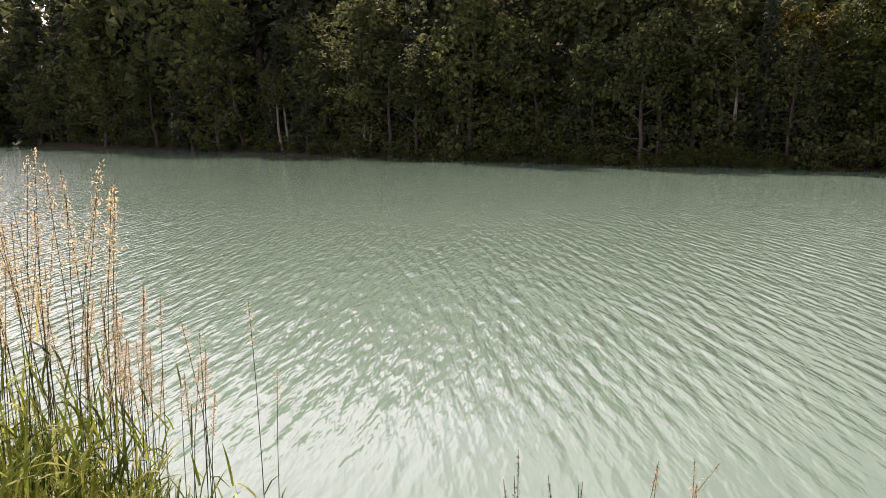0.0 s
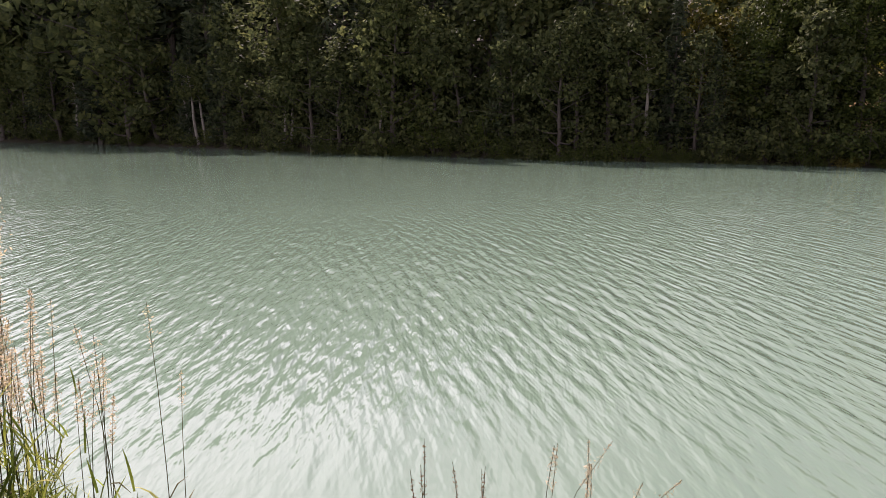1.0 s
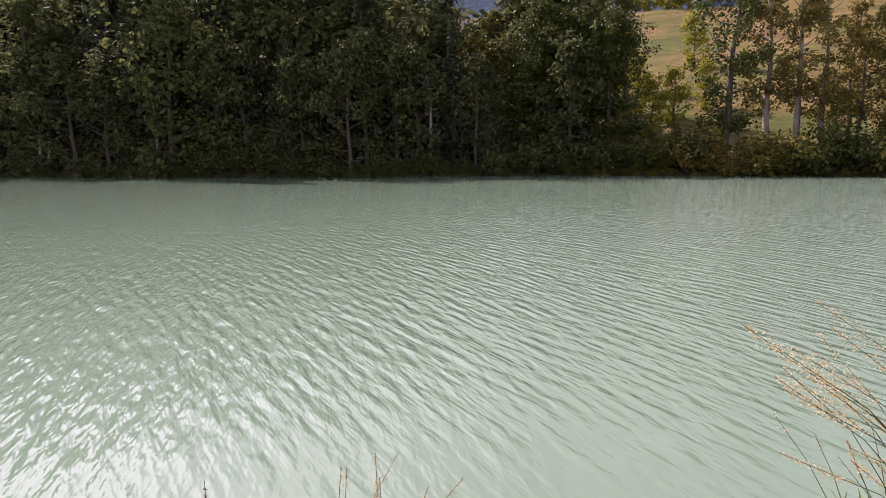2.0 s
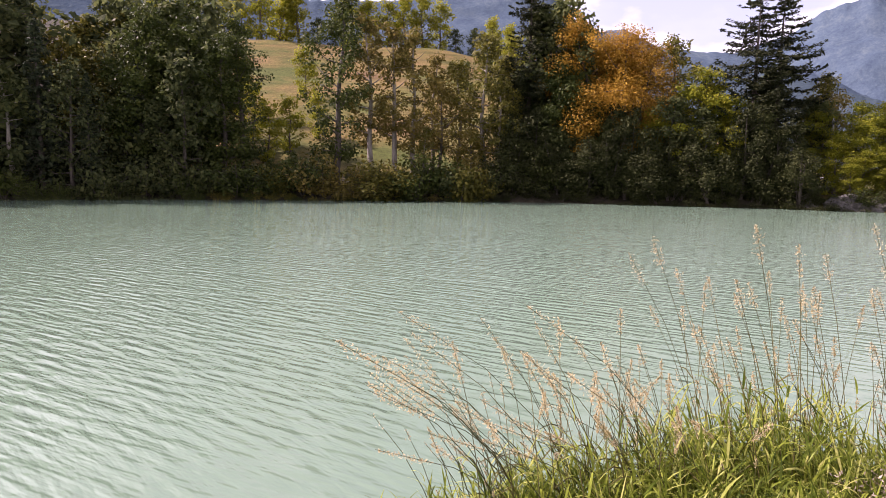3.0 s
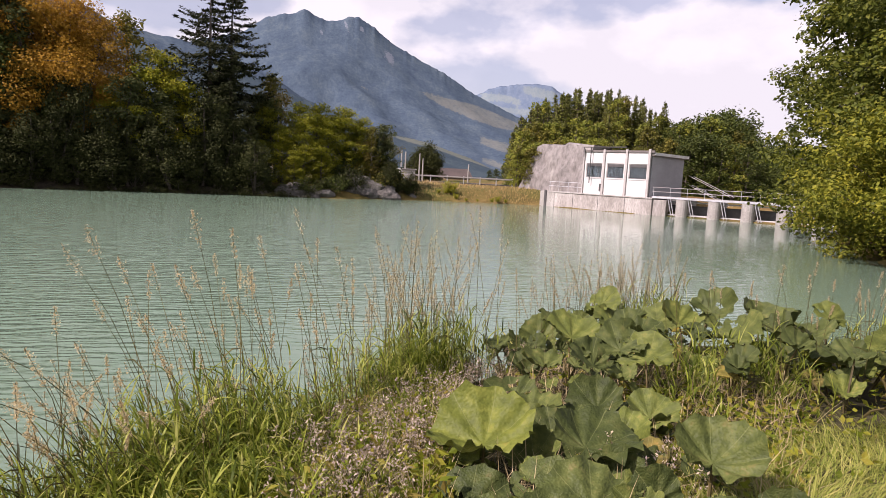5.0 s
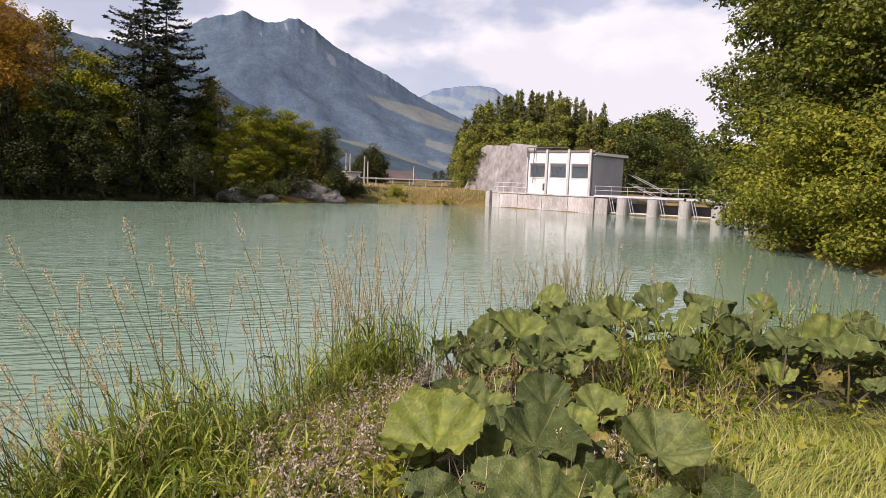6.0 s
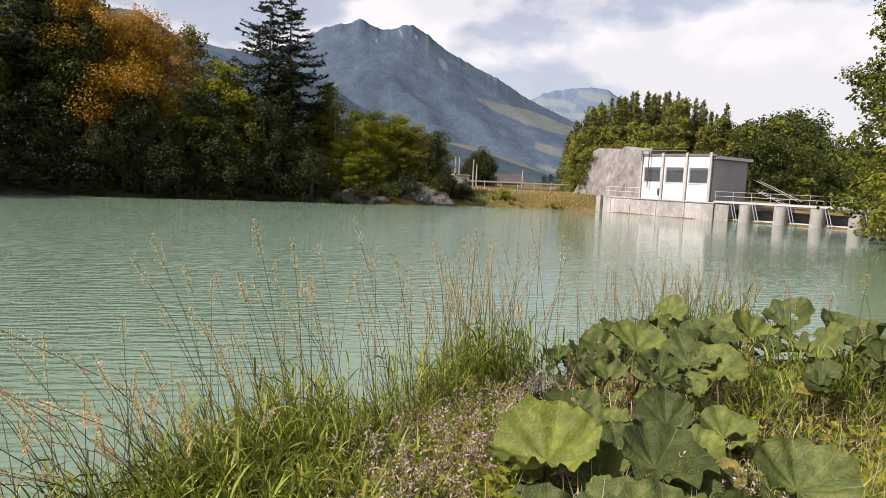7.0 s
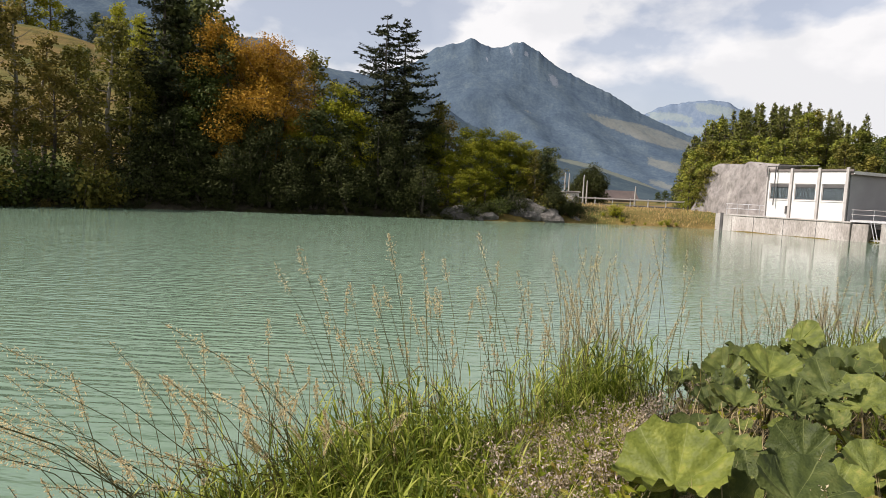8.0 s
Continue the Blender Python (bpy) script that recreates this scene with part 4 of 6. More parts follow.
# ------------------------------------------------------------------ road, guard rail, poles, barns
road_line = np.array([(86, 8), (82, -4), (79.5, -13), (78.5, -20), (78, -25.5)], dtype=float)
rs = Shape()
rp = [(*q, 1.86) for q in road_line]
v = []
for (x, y, z), n in zip(rp, np.gradient(road_line, axis=0)):
    n = np.array([n[1], -n[0]]) / np.hypot(*n)
    for w, dz in ((-3.2, -0.9), (-3.1, 0.0), (3.1, 0.0), (3.2, -0.9)):
        v.append((x - n[0] * w, y - n[1] * w, z + dz))
k = len(rp)
rs.add(v, [(i * 4 + c, i * 4 + c + 1, i * 4 + c + 5, i * 4 + c + 4) for i in range(k - 1) for c in range(3)])
tagged(new("road", rs.mesh("road", M_ASPHALT)), "asphalt valley road on a low embankment", "road", kind="structure")
guard = thing("guard_rail", Matrix.Identity(4), "galvanised steel guard rail along the road", "guard rail")
gl = [(x - 3.3, y, 0) for x, y in road_line]
gr_ = Shape()
for z0, z1, o in ((2.44, 2.50, 0.0), (2.50, 2.56, 0.04), (2.56, 2.62, 0.0)):
    vv = [(x - o, y, z) for x, y, _ in gl for z in (z0, z1)]
    gr_.add(vv, [(i * 2, i * 2 + 2, i * 2 + 3, i * 2 + 1) for i in range(len(gl) - 1)])
ob = part("beam", gr_, M_TRIM, guard)
md = ob.modifiers.new("thick", "SOLIDIFY")
md.thickness = 0.02
pts = np.array(gl)[:, :2]
seg = np.concatenate([[0], np.cumsum(np.hypot(*np.diff(pts, axis=0).T))])
for s in np.arange(0.5, seg[-1], 2.0):
    x, y = np.interp(s, seg, pts[:, 0]), np.interp(s, seg, pts[:, 1])
    block("post", guard, M_STEEL, x + 0.02, y - 0.05, height(x, y) - 0.3, x + 0.1, y + 0.05, 2.68)


def pole(bearing, dist, top, thick, label):
    x, y = polar(bearing, dist)
    z = height(x, y)
    ob = thing("utility_pole", Matrix.Translation((x, y, z - 0.3)), label, "pole", "poles by the road")
    s = Shape()
    s.tube([(0, 0, 0), (0, 0, top - z + 0.3)], [thick, thick * 0.7], 8)
    part("shaft", s, M_CONCRETE, ob)
    c = Shape()
    c.tube([(0, 0, top - z + 0.2), (0, 0, top - z + 0.45)], [0.05, 0.03], 6)
    part("insulator", c, M_STEEL, ob)


for b, d, up in ((98.9, 90, 1.95), (99.25, 92, 1.9), (100.5, 88, 1.8), (100.8, 95, 1.35), (104.85, 92, 1.05), (88.25, 64, 4.3)):
    pole(b, d, 2.6 + d * math.tan(radians(up)), 0.13, "pale weathered utility pole beside the road")
x, y = polar(99.3, 80)
shed = thing("concrete_kiosk", pose(x, y, height(x, y) - 0.1, 0, 0, 10), "small pale concrete kiosk beside the poles", "kiosk")
block("body", shed, M_WHITE, -1.0, -0.9, 0, 1.0, 0.9, 1.5, bevel=0.03)
block("lid", shed, M_CONCRETE, -1.15, -1.05, 1.5, 1.15, 1.05, 1.65, bevel=0.03)


def barn(bearing, dist, w, h, turn):
    x, y = polar(bearing, dist)
    ob = thing("barn", pose(x, y, height(x, y) - 0.2, 0, 0, turn), "low dark timber barn with a brown pitched roof", "barn", "barns in the valley")
    block("wall", ob, M_WOOD, -w / 2, -3, 0, w / 2, 3, h)
    s = Shape()
    s.add([(-w / 2 - 0.6, -3.7, h - 0.2), (w / 2 + 0.6, -3.7, h - 0.2), (w / 2 + 0.6, 0, h + 2.0), (-w / 2 - 0.6, 0, h + 2.0), (-w / 2 - 0.6, 3.7, h - 0.2), (w / 2 + 0.6, 3.7, h - 0.2)],
          [(0, 1, 2, 3), (3, 2, 5, 4)])
    s.add([(-w / 2, -3, h), (-w / 2, 3, h), (-w / 2, 0, h + 1.8), (w / 2, -3, h), (w / 2, 3, h), (w / 2, 0, h + 1.8)], [(0, 1, 2, 2), (3, 5, 4, 4)])
    ro = part("roof", s, M_ROOF, ob)
    md = ro.modifiers.new("thick", "SOLIDIFY")
    md.thickness = 0.18
    block("door", ob, M_DARKSTEEL, -1.2, -3.06, 0, 1.2, -3.0, 2.2)


barn(103.6, 175, 7, 1.2, 95)
barn(101.6, 180, 6, 1.2, 80)


# ------------------------------------------------------------------ trees
def leaf_quads(centres, normals, size, r, long=1.5):
    """Small diamond leaves at the centres, facing along the normals."""
    n = len(centres)
    normals = normals / (np.linalg.norm(normals, axis=1, keepdims=True) + 1e-9)
    a = np.cross(normals, r.normal(0, 1, (n, 3)))
    a /= np.linalg.norm(a, axis=1, keepdims=True) + 1e-9
    b = np.cross(normals, a)
    s = size * r.uniform(0.6, 1.35, (n, 1))
    fold = normals * s * r.uniform(-0.25, 0.25, (n, 1))
    v = np.stack([centres - a * s * long * 0.5, centres + b * s * 0.5 + fold, centres + a * s * long * 0.5, centres - b * s * 0.5 + fold], 1).reshape(-1, 3)
    return v, np.arange(4 * n).reshape(-1, 4)


def leafy_clumps(clumps, count, size, r, squash=0.85):
    """Leaves in loose shells round the clumps (x, y, z, radius)."""
    clumps = np.asarray(clumps)
    weight = clumps[:, 3] ** 2
    pick = r.choice(len(clumps), count, p=weight / weight.sum())
    d = r.normal(0, 1, (count, 3))
    d /= np.linalg.norm(d, axis=1, keepdims=True)
    rad = clumps[pick, 3:4] * r.uniform(0.15, 1.0, (count, 1)) ** 0.45 * r.uniform(0.8, 1.15, (count, 1))
    c = clumps[pick, :3] + d * rad * np.array([1, 1, squash])
    nrm = d * 0.7 + np.array([0, 0, 0.7]) + r.normal(0, 0.6, (count, 3))
    return leaf_quads(c, nrm, size, r)


def broad_tree(name, m, label, h, spread, leaf, count, seed, bark=None, base=0.22, size=0.2, group="", bare=0.0, stems=1, squash=0.85):
    """A broad-leaved tree: tapered trunk, bent limbs, and a crown of leaf clumps with gaps."""
    r = np.random.default_rng(seed)
    ob = thing(name, m, label, "tree", group)
    wood, clumps = Shape(), []
    for st in range(stems):
        lean = r.normal(0, 0.05, 2) + (r.normal(0, 0.16, 2) if stems > 1 else 0)
        hh = h * (1 if st == 0 else r.uniform(0.7, 0.95))
        zs = np.linspace(-0.4, hh * 0.93, 9)
        path = np.column_stack([lean[0] * zs + 0.15 * np.sin(zs * 0.7 + seed), lean[1] * zs + 0.15 * np.cos(zs * 0.6 + seed * 2), zs])
        r0 = 0.018 * hh + 0.03
        wood.tube(path, r0 * (1 - 0.9 * np.linspace(0, 1, 9)) + 0.015, 7)
        limbs = int((13 + 0.5 * hh) / stems) + 3
        for k in range(limbs):
            q = base + (0.97 - base) * (k + r.uniform(0, 0.9)) / limbs
            p0 = np.array([np.interp(q * hh, zs, path[:, c]) for c in range(3)])
            a = k * 2.4 + r.uniform(-0.5, 0.5)
            reach = spread * (math.sin(math.pi * min(1, (q - base) / (1 - base) * 0.8 + 0.22)) ** 0.7) * r.uniform(0.55, 1.15)
            d = np.array([math.cos(a), math.sin(a), r.uniform(-0.15, 0.7)])
            p1, p2 = p0 + d * reach * 0.5, p0 + d * reach + np.array([0, 0, r.uniform(-0.1, 0.25) * reach])
            wood.tube([p0, p1, p2], [r0 * 0.38 * (1.1 - q), r0 * 0.24 * (1.1 - q) + 0.008, 0.01], 5)
            if r.uniform() < bare:
                continue
            for t in (0.45, 0.75, 1.0):
                c = p0 + (p2 - p0) * t + r.normal(0, 0.25, 3)
                clumps.append((*c, spread * r.uniform(0.24, 0.42)))
                if r.uniform() < 0.5:
                    c2 = c + r.normal(0, 1, 3) * spread * 0.22
                    clumps.append((*c2, spread * r.uniform(0.14, 0.26)))
        clumps.append((*path[-1], spread * 0.22))
    part("trunk", wood, bark or M_BARK, ob, smooth=True)
    v, f = leafy_clumps(clumps, count, size, r, squash)
    part("crown", mesh_from("crown", v, f, leaf), None, ob)
    return ob


def spruce(name, m, label, h, spread, seed, leaf=None, density=1.0, thin=1.0, group="", size=0.24, tiers=2.1, rise=0.18):
    """A spruce: straight tapered trunk and whorls of drooping boughs hung with needle sprays."""
    r = np.random.default_rng(seed)
    ob = thing(name, m, label, "tree", group)
    wood = Shape()
    wood.tube([(0, 0, -0.4), (0.05, 0, h * 0.5), (0, 0, h)], [0.017 * h, 0.010 * h, 0.012], 7)
    cs, ns = [], []
    whorls = int(h * tiers)
    for k in range(whorls):
        q = 0.06 + 0.93 * k / whorls
        reach0 = spread * (1 - q) ** 0.8 * (0.62 + 0.38 * min(1, q * 5)) + 0.12
        for b in range(int(r.integers(5, 8))):
            a = r.uniform(0, 6.283)
            reach = reach0 * r.uniform(0.55, 1.15)
            if r.uniform() > thin:
                continue
            u = np.array([math.cos(a), math.sin(a), 0.0])
            z0 = q * h + r.uniform(-0.15, 0.15)
            sag = r.uniform(0.12, 0.32) * reach
            ts = np.linspace(0, 1, 4)
            path = np.array([u * reach * t + np.array([0, 0, z0 - sag * math.sin(t * 2.2) + rise * reach * t * t]) for t in ts])
            wood.tube(path[::3], 0.03 * (1 - 0.85 * ts[::3]) * (1.3 - q), 3)
            n = max(5, int(20 * density * reach / spread * 2.2))
            t = r.uniform(0.12, 1.0, n) ** 0.8
            c = np.column_stack([np.interp(t, ts, path[:, i]) for i in range(3)])
            side = np.array([-u[1], u[0], 0])
            c += side[None] * (r.normal(0, 0.13, n) * reach * (1.1 - t * 0.6))[:, None] + np.array([0, 0, -1.0])[None] * (np.abs(r.normal(0, 0.14, n)))[:, None]
            cs.append(c)
            ns.append(r.normal(0, 0.5, (n, 3)) + np.array([0, 0, 0.7]) + u * 0.3)
    part("trunk", wood, M_BARK, ob, smooth=True)
    v, f = leaf_quads(np.concatenate(cs), np.concatenate(ns), size * 0.72, r, 2.9)
    part("crown", mesh_from("crown", v, f, leaf or M_NEEDLE), None, ob)
    return ob


def ragged_spruce(name, m, label, h, spread, seed, leaf, group="", gap=0.72, fill=30, size=0.17, full=0.5):
    """An old spruce: tiers of long separate boughs with upturned tips and hanging curtains of needles, sky showing between the tiers."""
    r = np.random.default_rng(seed)
    ob = thing(name, m, label, "tree", group)
    wood = Shape()
    wood.tube([(0, 0, -0.4), (0.06, 0.03, h * 0.5), (0, 0, h)], [0.014 * h, 0.010 * h, 0.012], 7)
    cs, ns = [], []
    z = h - 0.35
    while z > 0.9:
        q = z / h
        top = min(1.0, (1 - q) / full)
        for b in range(int(r.integers(5, 8)) if q < 0.93 else 4):
            a = r.uniform(0, 6.283)
            reach = (spread * top ** 0.62 + 0.16) * r.uniform(0.62, 1.1)
            u = np.array([math.cos(a), math.sin(a), 0.0])
            z0 = z + r.uniform(-0.18, 0.18)
            sag = (0.05 + 0.30 * (1 - q)) * r.uniform(0.7, 1.3)
            ts = np.linspace(0, 1, 6)
            path = np.array([u * reach * t + np.array([0, 0, z0 - sag * reach * math.sin(t * 2.1) + 0.16 * reach * t ** 3]) for t in ts])
            wood.tube(path, np.linspace(0.035, 0.004, 6) * (1.3 - q), 3)
            n = max(5, int(fill * (0.12 + reach / spread) * (0.45 + 0.55 * min(1.0, (1 - q) * 1.8))))
            t = r.uniform(0.1, 1.0, n)
            c = np.column_stack([np.interp(t, ts, path[:, i]) for i in range(3)])
            side = np.array([-u[1], u[0], 0])
            c += side[None] * (r.normal(0, 0.16, n) * reach * (1.05 - t * 0.85))[:, None]
            c[:, 2] -= np.abs(r.normal(0, 0.15, n)) * (0.2 + 1.1 * (1 - q))
            cs.append(c)
            ns.append(r.normal(0, 0.35, (n, 3)) + np.array([0, 0, 0.8]) + u * 0.2)
        z -= gap * r.uniform(0.8, 1.2) * (0.75 + 0.25 * top)
    part("trunk", wood, M_BARK, ob, smooth=True)
    v, f = leaf_quads(np.concatenate(cs), np.concatenate(ns), size, r, 2.7)
    part("crown", mesh_from("crown", v, f, leaf), None, ob)
    return ob


def bush(name, m, label, spread, h, leaf, count, seed, size=0.16, group="shrubs along the bank"):
    """A shrub: several thin stems from the ground and leaf clumps down to it."""
    r = np.random.default_rng(seed)
    ob = thing(name, m, label, "shrub", group)
    wood, clumps = Shape(), []
    for k in range(11):
        a, lean = r.uniform(0, 6.283), r.uniform(0.2, 1.0)
        tip = np.array([math.cos(a) * spread * lean, math.sin(a) * spread * lean, h * r.uniform(0.55, 1.0) * (1.1 - 0.4 * lean)])
        mid = tip * np.array([0.45, 0.45, 0.6])
        wood.tube([(0, 0, -0.3), mid, tip], [0.05, 0.03, 0.01], 4)
        for t in (0.4, 0.7, 1.0):
            clumps.append((*(tip * t + r.normal(0, 0.15, 3)), spread * r.uniform(0.22, 0.42)))
    part("branchwork", wood, M_BARK, ob)
    v, f = leafy_clumps(clumps, count, size, r, 0.8)
    part("foliage", mesh_from("foliage", v, f, leaf), None, ob)
    return ob


SHORE = ((-45, 262), (-34, 236), (-27, 178.5), (-23.5, 160.5), (-20, 133.5), (-14, 108.5), (-7, 87), (0, 74), (8, 67), (17, 60), (30, 58.5), (40, 58), (48, 57), (58, 58), (66, 59), (73, 58.5), (80, 59), (91, 60), (100, 65.6))


def shore(bearing):
    return float(np.interp(bearing, [q[0] for q in SHORE], [q[1] for q in SHORE]))


def stand(bearing, behind, turn=0.0, scale=1.0, tall=1.0):
    """Where a tree stands: a bearing and a distance behind the far waterline."""
    x, y = polar(bearing, shore(bearing) + behind)
    return pose(x, y, height(x, y) - 0.1, 0, 0, turn) @ Matrix.Diagonal((scale, scale, scale * tall, 1))


ONE = Matrix.Identity(4)
G_FOREST, G_HILL = "forest on the far bank", "wood on the knoll"
# one of each kind first, then copies
dark_trees = [broad_tree("broadleaf_tree", stand(b, d), "tall dark green broad-leaved tree on the shaded bank", h, s, M_LEAFDARK, 1900, sd, group=G_FOREST, size=0.45, base=0.05)
              for b, d, h, s, sd in ((2.0, 5.0, 17, 4.6, 11), (9.0, 7.0, 19, 5.2, 12), (-6.0, 8.0, 16, 4.2, 13))]
dark_spruces = [spruce("spruce_tree", stand(b, d), "dark green spruce in the shaded forest", h, s, sd, density=0.4, group=G_FOREST, size=0.4) for b, d, h, s, sd in ((-1.5, 10.0, 21, 3.4, 21), (14.0, 11.0, 19, 3.1, 22))]
deep_trees = [broad_tree("broadleaf_tree", stand(4.0, 34.0), "dark green tree deep in the forest", 17, 4.6, M_LEAFDARK, 750, 16, group=G_FOREST, size=0.72, base=0.05),
              spruce("spruce_tree", stand(-3.0, 36.0), "dark spruce deep in the forest", 20, 3.4, 23, density=0.2, group=G_FOREST, size=0.6, tiers=1.4)]
deep_places = ([], [])
bank_bushes = [bush("shrub", stand(b, 0.8), lb, 2.2, 2.7, mt, n, sd, sz) for b, mt, sd, n, sz, lb in (
    (4.0, M_LEAFDARK, 31, 620, 0.22, "dark green shrub hanging over the waterline"), (43.0, M_LEAFOLIVE, 32, 900, 0.19, "yellowing olive shrub hanging over the waterline"),
    (66.0, M_LEAF, 33, 900, 0.155, "green shrub hanging over the waterline"), (53.0, M_LEAFRUST, 34, 700, 0.17, "rust-olive half-bare shrub at the waterline"),
    (70.0, M_LEAFSHADE, 36, 800, 0.17, "dense shrub with the bank trees' shade put into its leaf colour"))]

r5 = np.random.default_rng(5)
for b in np.arange(-44, 37.5, 2.3):
    d0 = shore(b)
    for row, back in enumerate((2.5, 9.0, 18.0, 31.0, 52.0, 80.0)):
        if row >= 4 - (b > 24) and b > -4:
            continue
        bb = b + r5.uniform(-0.8, 0.8) + row * 0.6
        src = dark_spruces[int(r5.integers(2))] if r5.uniform() < (0.25 if row == 0 else 0.5) else dark_trees[int(r5.integers(3))]
        if row and r5.uniform() < (0.55 if row > 1 and b > 14 else 0.25):
            continue
        sc = r5.uniform(0.95, 1.3) * (0.62 if row == 0 else 1.0) * (1.0 if b > 8 else 1.2 if b > -10 else 1.6 + 0.15 * row) * (1.2 if b < -15 else 1.0)
        if b > 26:
            sc *= 0.75
        place = stand(bb, back + r5.uniform(-2, 2), r5.uniform(0, 360), sc, r5.uniform(0.9, 1.15))
        if row > 1:
            deep_places[int(r5.integers(2))].append(place)
        else:
            copy_thing(src, place)
for b in np.arange(-42, 98, 1.55):
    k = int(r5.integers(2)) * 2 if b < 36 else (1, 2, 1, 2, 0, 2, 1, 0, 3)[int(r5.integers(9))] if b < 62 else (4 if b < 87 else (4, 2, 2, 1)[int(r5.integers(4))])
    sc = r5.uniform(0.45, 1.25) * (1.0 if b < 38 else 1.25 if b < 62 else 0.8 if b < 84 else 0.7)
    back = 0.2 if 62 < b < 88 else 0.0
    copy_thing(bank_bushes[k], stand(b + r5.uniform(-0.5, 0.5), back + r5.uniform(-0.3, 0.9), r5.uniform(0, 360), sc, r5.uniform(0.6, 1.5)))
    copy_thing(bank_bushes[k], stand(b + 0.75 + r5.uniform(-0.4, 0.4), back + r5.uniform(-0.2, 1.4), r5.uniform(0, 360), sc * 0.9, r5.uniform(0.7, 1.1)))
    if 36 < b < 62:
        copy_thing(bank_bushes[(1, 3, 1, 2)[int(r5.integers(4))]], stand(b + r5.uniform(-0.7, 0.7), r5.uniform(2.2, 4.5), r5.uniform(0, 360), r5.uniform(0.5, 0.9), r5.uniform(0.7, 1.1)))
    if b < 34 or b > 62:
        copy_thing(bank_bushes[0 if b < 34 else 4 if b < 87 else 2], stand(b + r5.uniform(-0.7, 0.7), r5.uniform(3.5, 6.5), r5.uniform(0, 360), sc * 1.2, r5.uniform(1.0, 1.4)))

# low boughs that dip to the waterline; past bearing 61 in the shade-coloured leaf
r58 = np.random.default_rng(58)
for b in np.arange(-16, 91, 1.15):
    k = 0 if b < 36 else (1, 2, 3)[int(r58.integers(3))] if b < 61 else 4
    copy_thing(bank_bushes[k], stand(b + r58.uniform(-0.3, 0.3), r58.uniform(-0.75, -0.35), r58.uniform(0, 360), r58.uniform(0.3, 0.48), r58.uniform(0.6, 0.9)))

# the wood thickens where the shore runs away up the lake
r51 = np.random.default_rng(51)
for b in np.arange(-44, -24, 1.7):
    for back in (1.5, 12.0, 26.0):
        place = stand(b + r51.uniform(-0.7, 0.7), back + r51.uniform(-1, 3), r51.uniform(0, 360), r51.uniform(1.1, 1.6) * (0.8 if back < 5 else 1.35), r51.uniform(0.95, 1.15))
        if back > 5:
            deep_places[int(r51.integers(2))].append(place)
        else:
            copy_thing(dark_trees[int(r51.integers(3))], place)

for b in np.arange(-46, 2, 2.1):
    for back in (44.0, 66.0):
        deep_places[int(r51.integers(2))].append(stand(b + r51.uniform(-0.8, 0.8), back + r51.uniform(-4, 4), r51.uniform(0, 360), r51.uniform(1.4, 1.9), r51.uniform(0.95, 1.15)))

for b in (-38, -36, -34, -32, -30):
    deep_places[b % 4 // 2].append(stand(b, 95, b * 41, 2.4))

# the trees deep in the forest, too close together to tell apart, as one wood
forest = thing("deep_forest", ONE, "close dark forest rising behind the far bank", "forest", kind="stuff")
for src, places in zip(deep_trees, deep_places):
    for piece in src.children:
        me = piece.data
        co_ = np.empty(len(me.vertices) * 3, dtype=np.float32)
        me.vertices.foreach_get("co", co_)
        co_ = co_.reshape(-1, 3)
        quads = np.empty(len(me.loops), dtype=np.int32)
        me.loops.foreach_get("vertex_index", quads)
        quads = quads.reshape(-1, 4)
        vs = [co_ @ np.array(q.to_3x3()).T + np.array(q.translation) for q in places]
        fs = [quads + len(co_) * i for i in range(len(places))]
        word = "trunks" if piece.name.startswith("trunk") else "crowns"
        tagged(part(word, mesh_from(word, np.concatenate(vs), np.concatenate(fs), me.materials[0]), None, forest), kind="stuff")

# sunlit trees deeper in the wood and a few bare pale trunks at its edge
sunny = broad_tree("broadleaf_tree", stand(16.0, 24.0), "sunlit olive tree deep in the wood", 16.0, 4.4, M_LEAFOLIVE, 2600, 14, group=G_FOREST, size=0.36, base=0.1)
for b, d, sc in ((11.5, 27, 1.1), (14.2, 30, 1.2), (18.5, 26, 1.0), (21.5, 22, 0.9), (25.0, 20, 0.85), (28.5, 16, 0.8), (31.5, 18, 0.85), (20.0, 34, 1.2), (-12.5, 30, 1.4), (17.0, 19, 0.9), (19.5, 17, 0.85), (27.0, 13, 0.75), (29.5, 11, 0.7), (33.5, 10, 0.75), (35.5, 13, 0.8), (36.5, 8, 0.7)):
    copy_thing(sunny, stand(b, d, b * 13, sc))
pale = broad_tree("broadleaf_tree", stand(-14.0, 1.2), "slender tree with a bare pale trunk", 13.0, 2.0, M_LEAFDARK, 900, 15, bark=M_PALEBARK, group=G_FOREST, size=0.34, base=0.5, bare=0.4)
for b, d, sc in ((-14.6, 1.8, 1.05), (-13.4, 2.4, 0.95), (-7.2, 1.0, 0.8), (-6.6, 2.2, 0.9), (-22.5, 2.0, 1.1), (1.2, 1.4, 0.7), (24.0, 1.5, 0.8)):
    copy_thing(pale, stand(b, d, b * 29, sc))

